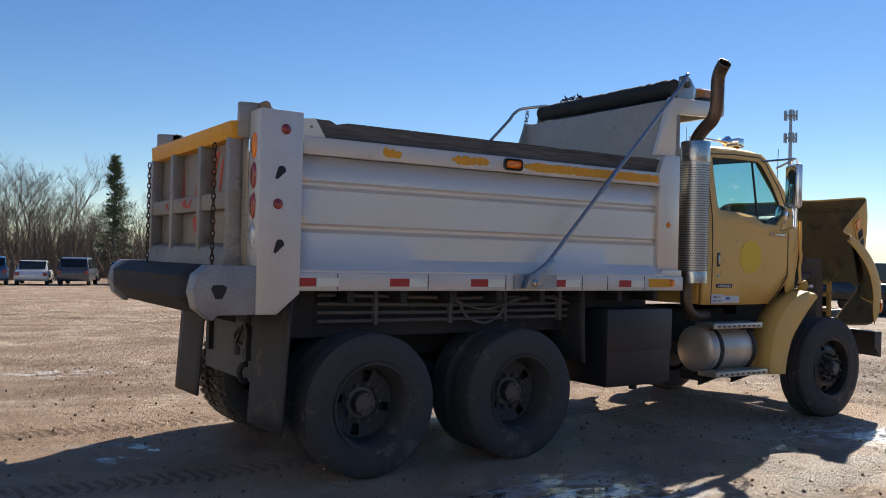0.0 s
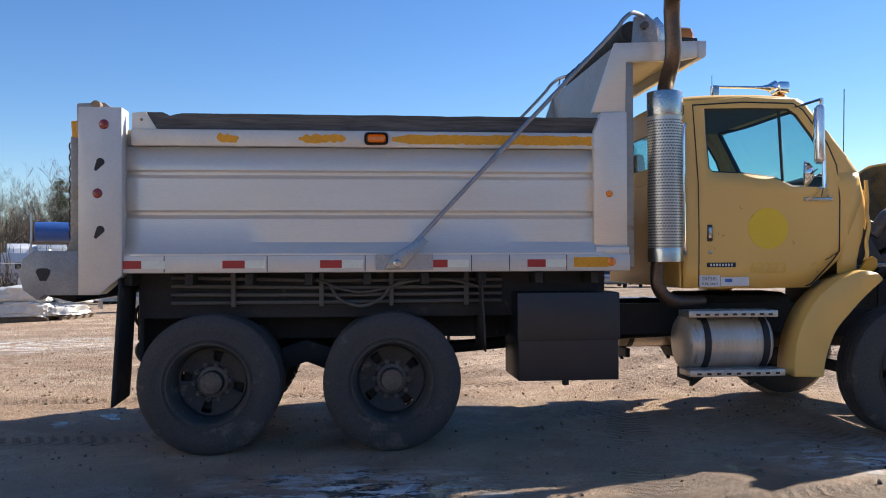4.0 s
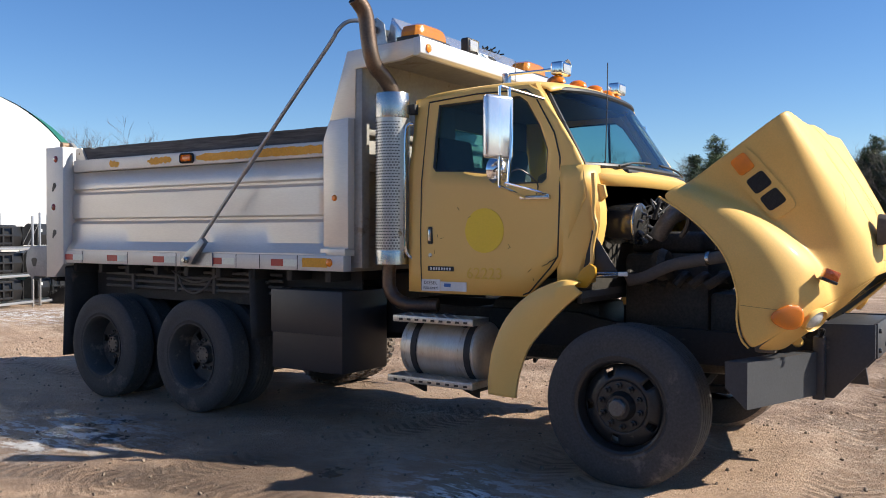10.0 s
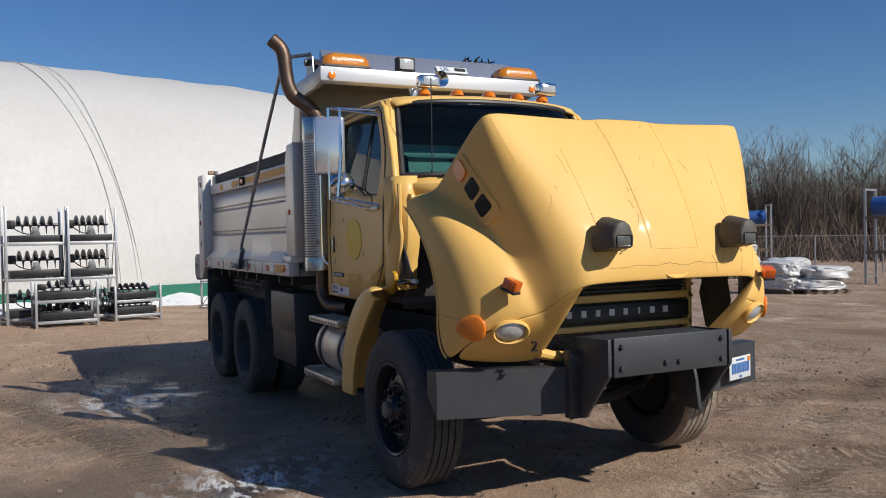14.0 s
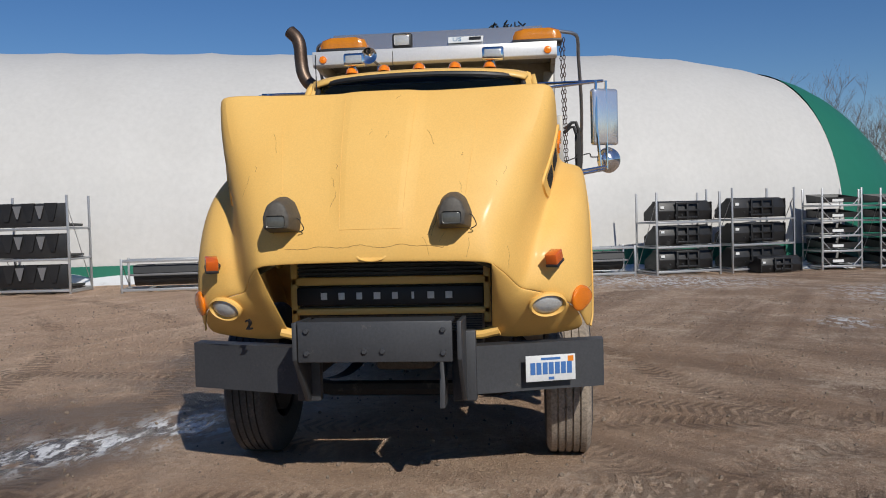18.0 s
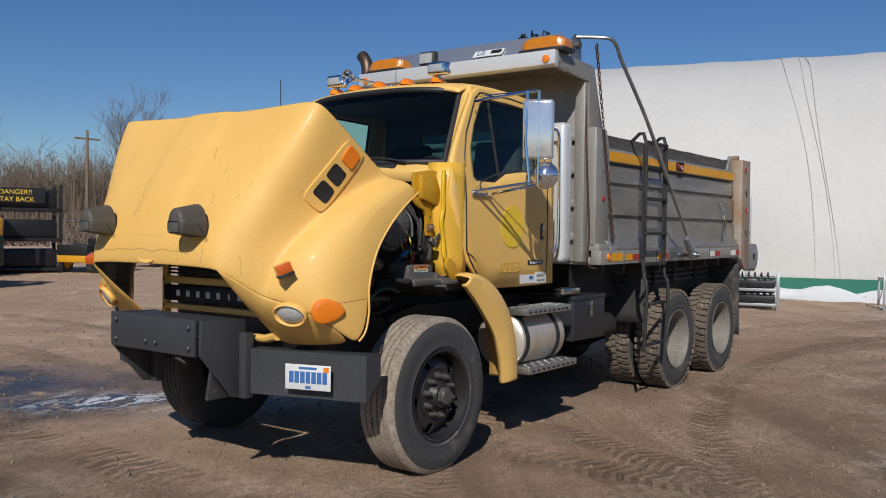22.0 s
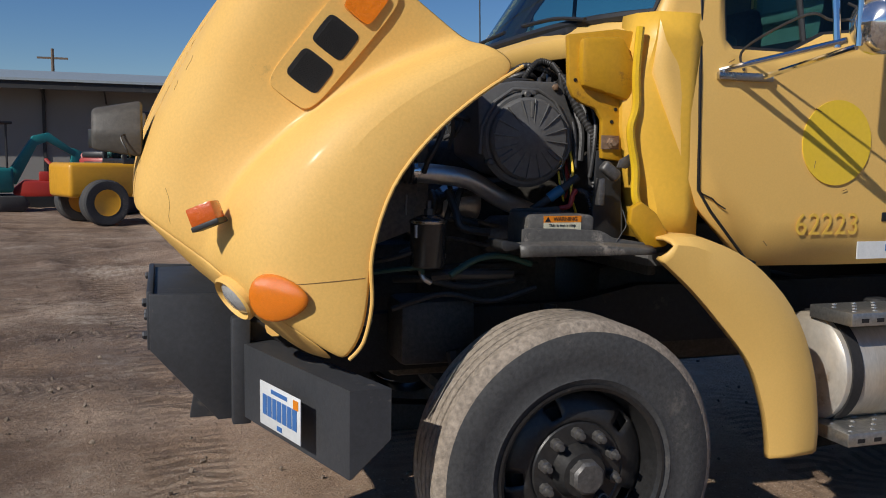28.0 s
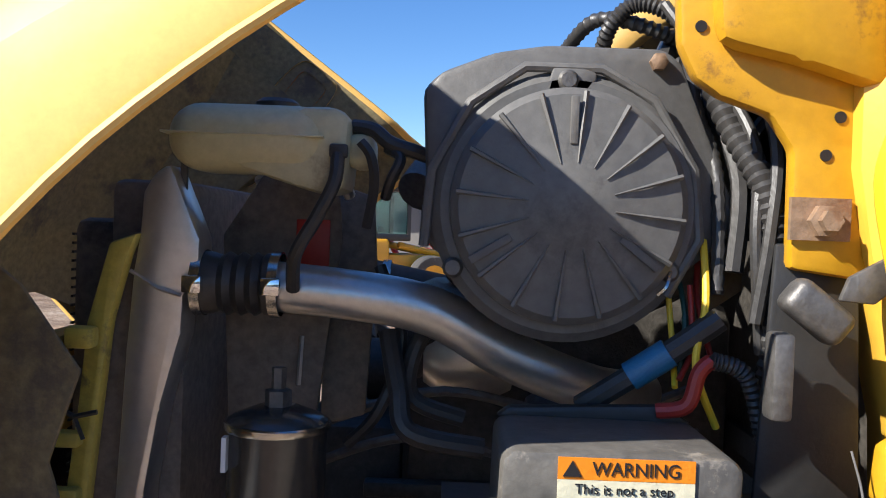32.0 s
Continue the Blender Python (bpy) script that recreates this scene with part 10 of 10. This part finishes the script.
def black_stack(x, y, turn):
    c = thing("bin_stack", "stack of black steel bins with a yellow danger sign", "rack", (x, y, ground_z(x, y)), turn=turn)
    for k in range(3):
        z = k * 1.0
        for px in (-1.4, 1.4):
            for py in (-0.7, 0.7):
                part("post", bx(px - 0.05, px + 0.05, py - 0.05, py + 0.05, z, z + 0.98), "machine_black", c)
        part("tray", bx(-1.45, 1.45, -0.75, 0.75, z + 0.06, z + 0.18, 0.01), "machine_black", c)
        part("bin", bx(-1.3, 1.3, -0.6, 0.6, z + 0.18, z + 0.80, 0.05), "black_goods", c)
    part("sign_board", bx(-0.9, 0.9, 0.755, 0.77, 2.35, 2.85), "ink", c)
    words("DANGER!!", 0.22, facing((0, 0.775, 2.70), (-1, 0, 0), (0, 0, 1)), "dot", c, "sign_lettering")
    words("STAY BACK", 0.22, facing((0, 0.775, 2.46), (-1, 0, 0), (0, 0, 1)), "dot", c, "sign_lettering")


black_stack(-2.1, -23.4, -20)
black_stack(-5.1, -24.5, -20)


def red_machine(x, y, turn):
    c = thing("compact_track_loader", "red and black compact loader on tracks", "loader", (x, y, ground_z(x, y)), turn=turn)
    part("body", bx(-0.75, 0.7, -0.5, 0.5, 0.5, 1.45, 0.08), "machine_red", c)
    part("radiator", bx(-0.78, -0.75, -0.32, 0.32, 0.6, 1.35, 0.02), "machine_black", c)
    part("hood", bx(-0.7, 0.5, -0.45, 0.45, 1.4, 1.62, 0.08), "machine_black", c)
    for s in (-1, 1):
        part("track", pr([(-0.8, 0.25), (-0.65, 0.5), (0.65, 0.5), (0.85, 0.25), (0.65, 0.0), (-0.65, 0.0)], s * 0.35, s * 0.65, "y", 0.05), "rubber", c)
        part("lift_arm", tb([(-0.4, s * 0.58, 1.5), (0.6, s * 0.58, 1.2), (1.3, s * 0.55, 0.5)], 0.08, 8), "machine_red", c)
    part("fork_frame", bx(1.3, 1.4, -0.6, 0.6, 0.2, 0.9, 0.02), "machine_black", c)


red_machine(2.3, -18.6, 249)
red_machine(7.4, -20.6, 240)
for k, (x, y) in enumerate(((0.9, -23.5), (2.4, -23.8), (3.9, -23.6))):
    z0 = ground_z(x, y)
    tb_ = thing("stock_table", "low steel stock table", "table", (x, y, z0), "stock tables by the shed", turn=4)
    part("top", bx(-0.75, 0.75, -0.6, 0.6, 1.0, 1.08), "rusty", tb_)
    for px in (-0.7, 0.7):
        for py in (-0.55, 0.55):
            part("leg", bx(px - 0.04, px + 0.04, py - 0.04, py + 0.04, 0, 1.0), "rusty", tb_)
    b = thing("red_bag_bundle", "bundle of red bags under clear wrap", "wrapped_load", (x, y, z0 + 1.08), "red bundles", turn=10 * k)
    bm = bmesh.new()
    bmesh.ops.create_icosphere(bm, subdivisions=4, radius=1.0)
    for v in bm.verts:
        q = v.co.copy()
        e = Vector([math.copysign(abs(t) ** 0.4, t) for t in q])
        kk = 1 + 0.10 * noise.noise(q * 2.5 + Vector((x, y, 0))) + 0.06 * noise.noise(q * 7 + Vector((y, x, 0)))
        v.co = Vector((e.x * 0.62 * kk, e.y * 0.55 * kk, max(0.0, 0.42 + e.z * 0.42 * kk)))
    part("wrapped_bundle", bm, "bag_red", b)
for x, y, m_, l_ in ((3.7, -21.2, "machine_blue", "blue"), (5.4, -21.6, "machine_blue", "blue"), (5.8, -24.2, "machine_red", "red"), (9.4, -24.0, "machine_red", "red")):
    at = thing("farm_implement", f"{l_} painted farm implement on the ground", "implement", (x, y, ground_z(x, y)), "implements by the shed", turn=7)
    part("deck", pr([(-0.8, 0.3), (-0.7, 0.7), (0.6, 0.75), (0.9, 0.5), (0.85, 0.25)], -0.7, 0.7, "y", 0.05), m_, at)
    part("gearbox", bx(-0.2, 0.2, -0.2, 0.2, 0.7, 1.0, 0.04), m_, at)
    part("hitch", tb([(-0.6, -0.4, 0.7), (0.0, 0, 1.35), (-0.6, 0.4, 0.7)], 0.05, 6), m_, at)
    part("skid", bx(-0.8, 0.9, -0.72, -0.66, 0.0, 0.3), "machine_black", at)
    part("skid", bx(-0.8, 0.9, 0.66, 0.72, 0.0, 0.3), "machine_black", at)


def mini_excavator(x, y, turn, paint, words_):
    c = thing("mini_excavator", words_, "excavator", (x, y, ground_z(x, y)), "small excavators", turn=turn)
    for s in (-1, 1):
        part("track", pr([(-0.95, 0.2), (-0.8, 0.42), (0.8, 0.42), (0.95, 0.2), (0.8, 0.0), (-0.8, 0.0)], s * 0.42, s * 0.72, "y", 0.05), "rubber", c)
    part("house", bx(-0.85, 0.6, -0.6, 0.6, 0.5, 1.15, 0.1, 3), paint, c)
    part("seat_back", bx(-0.5, -0.1, -0.3, 0.3, 1.15, 1.6, 0.05), "machine_black", c)
    for px in (-0.7, 0.45):
        for py in (-0.5, 0.5):
            part("canopy_post", tb([(px, py, 1.1), (px, py, 2.3)], 0.03, 6), "machine_black", c)
    part("canopy", bx(-0.85, 0.6, -0.6, 0.6, 2.28, 2.36, 0.03), "machine_black", c)
    part("boom", pr([(0.55, 0.7), (0.5, 0.95), (1.2, 2.0), (1.6, 2.1), (2.3, 1.6), (2.25, 1.45), (1.55, 1.85), (1.3, 1.75), (0.75, 0.7)], -0.09, 0.09, "y", 0.02), paint, c)
    part("stick", pr([(2.2, 1.7), (2.45, 1.6), (2.2, 0.5), (2.05, 0.5)], -0.08, 0.08, "y", 0.02), paint, c)
    part("bucket", pr([(2.0, 0.55), (2.3, 0.5), (2.2, 0.1), (1.85, 0.05), (1.8, 0.25)], -0.25, 0.25, "y", 0.02), "machine_black", c)


mini_excavator(10.6, -21.5, 200, "machine_teal", "teal mini excavator parked by the shed")
mini_excavator(13.0, -22.5, 190, "machine_teal", "teal mini excavator parked by the shed")


def cab_machine(x, y, turn):
    c = thing("wheel_loader", "yellow compact wheel loader with a glazed cab", "loader", (x, y, ground_z(x, y)), turn=turn)
    part("rear_body", bx(-1.9, 0.0, -0.65, 0.65, 0.6, 1.35, 0.1, 3), "machine_yellow", c)
    part("front_frame", bx(0.0, 1.5, -0.45, 0.45, 0.55, 1.0, 0.06), "machine_yellow", c)
    cb = part("cab_frame", bx(-0.7, 0.5, -0.6, 0.6, 1.3, 1.45, 0.03), "machine_black", c)
    for px in (-0.65, 0.45):
        for py in (-0.55, 0.55):
            part("cab_post", bx(px - 0.04, px + 0.04, py - 0.04, py + 0.04, 1.4, 2.4), "machine_black", cb)
    part("cab_roof", bx(-0.75, 0.55, -0.65, 0.65, 2.4, 2.52, 0.04), "machine_black", cb)
    for s in (-1, 1):
        part("cab_window", bx(-0.6, 0.4, s * 0.56, s * 0.57, 1.45, 2.38), "window", cb)
        for xx in (-1.2, 0.95):
            wheel_at(c, xx, s * 0.75, 0.5, 0.5, 0.35, rim="machine_yellow")
        part("lift_arm", tb([(0.3, s * 0.35, 1.2), (1.4, s * 0.35, 1.0), (2.1, s * 0.35, 0.4)], 0.08, 8), "machine_yellow", c)
    part("bucket", pr([(2.0, 0.05), (1.95, 0.7), (2.15, 0.8), (2.25, 0.2), (2.8, 0.05)], -0.9, 0.9, "y", 0.02), "machine_black", c)


cab_machine(6.6, -17.5, 205)
# open shed
shed = thing("open_shed", "long grey metal shed with an overhanging roof", "building", (0, 0, 0))
part("back_wall", bx(-4.2, 46, -36.2, -36.0, 0, 4.6), "shed_wall", shed)
part("front_wall", bx(-4.2, 46, -29.7, -29.55, -0.2, 3.75), "shed_wall", shed)
part("end_wall", pr([(-29.7, -0.2), (-29.7, 3.8), (-36.0, 4.6), (-36.0, -0.2)], -4.3, -4.2, "x"), "shed_wall", shed)
part("end_wall", pr([(-29.7, -0.2), (-29.7, 3.8), (-36.0, 4.6), (-36.0, -0.2)], 46.0, 46.1, "x"), "shed_wall", shed)
part("roof", pr([(-28.0, 3.92), (-28.0, 4.0), (-37, 5.0), (-37, 4.9)], -4.8, 46.6, "x"), "shed_roof", shed)
part("eave_beam", bx(-4.6, 46.4, -28.2, -28.08, 3.66, 3.93), "chassis", shed)
for k in range(26):
    x = -4.0 + k * 2.0
    part("wall_rib", bx(x, x + 0.10, -29.55, -29.45, 0, 3.75), "chassis" if k % 2 else "shed_wall", shed)
    part("eave_bracket", tb([(x, -29.5, 3.3), (x, -28.2, 3.75)], 0.03, 6), "chassis", shed)
# red notice on a post
post = thing("notice_post", "red notice board on a grey steel post", "sign", (-25.5, -35.6, ground_z(-25.5, -35.6)), turn=35)
part("post", bx(-0.04, 0.04, -0.04, 0.04, 0, 2.6, 0.005), "rack_grey", post)
board = part("board", bx(0.10, 0.95, -0.01, 0.01, 1.45, 2.15, 0.005), "machine_red", post)
for k in range(3):
    part("text_bar", bx(0.22, 0.83, 0.0105, 0.014, 1.92 - 0.16 * k, 1.98 - 0.16 * k), "white_label", board)


def mower(x, y, turn):
    c = thing("zero_turn_mower", "red and black zero-turn mower standing in the yard", "mower", (x, y, ground_z(x, y)), "mowers in the yard", turn=turn)
    part("deck", pr([(-0.2, 0.14), (-0.1, 0.34), (0.9, 0.34), (1.0, 0.14)], -0.75, 0.75, "y", 0.03), "machine_red", c)
    part("engine", bx(-1.0, -0.35, -0.35, 0.35, 0.42, 0.95, 0.06), "machine_black", c)
    part("frame", bx(-1.05, 0.6, -0.32, 0.32, 0.30, 0.44, 0.02), "machine_red", c)
    seat = part("seat", pr([(-0.35, 0.6), (-0.42, 1.05), (-0.30, 1.07), (-0.22, 0.74), (0.15, 0.72), (0.15, 0.6)], -0.25, 0.25, "y", 0.03), "machine_black", c)
    part("seat_base", bx(-0.3, 0.1, -0.2, 0.2, 0.44, 0.6), "machine_black", seat)
    for sy in (-1, 1):
        part("lap_bar", tb(bent([(0.1, sy * 0.3, 0.5), (0.25, sy * 0.3, 0.95), (0.2, sy * 0.1, 1.0)]), 0.016, 6), "machine_black", c)
        part("roll_bar", tb([(-0.45, sy * 0.36, 0.44), (-0.5, sy * 0.36, 1.1)], 0.025, 6), "machine_black", c)
        wheel_at(c, -0.7, sy * 0.5, 0.28, 0.28, 0.26)
        wheel_at(c, 1.15, sy * 0.45, 0.15, 0.15, 0.12, name="caster")
        part("caster_arm", tb([(0.6, sy * 0.3, 0.38), (1.15, sy * 0.45, 0.36), (1.15, sy * 0.45, 0.2)], 0.025, 6), "machine_red", c)


mower(-6.3, 29.6, 190)
# mobile phone mast
mast = thing("phone_mast", "grey steel phone mast with antennas", "mast", (115.0, 77.0, -2.0))
part("pole", lt([(0.42, 0), (0.22, 28.0)], "z", (0, 0, 0), 12), "galv", mast)
for zz in (23.5, 27.0):
    part("platform", lt([(0.8, zz), (0.8, zz + 0.10)], "z", (0, 0, 0), 12), "galv", mast)
    for k in range(9):
        a = 2 * math.pi * k / 9
        part("antenna", bx(0.9 * math.cos(a) - 0.09, 0.9 * math.cos(a) + 0.09, 0.9 * math.sin(a) - 0.09, 0.9 * math.sin(a) + 0.09, zz - 0.7, zz + 0.8), "galv", mast)
# utility poles
for x, y in ((-30, -62), (-8, -66), (14, -70)):
    up = thing("utility_pole", "wooden utility pole with a crossarm", "pole", (x, y, 0), "utility poles")
    part("pole", lt([(0.16, 0), (0.11, 9.5)], "z", (0, 0, 0), 8), "brush", up)
    part("crossarm", bx(-1.1, 1.1, -0.06, 0.06, 8.7, 8.85), "brush", up)
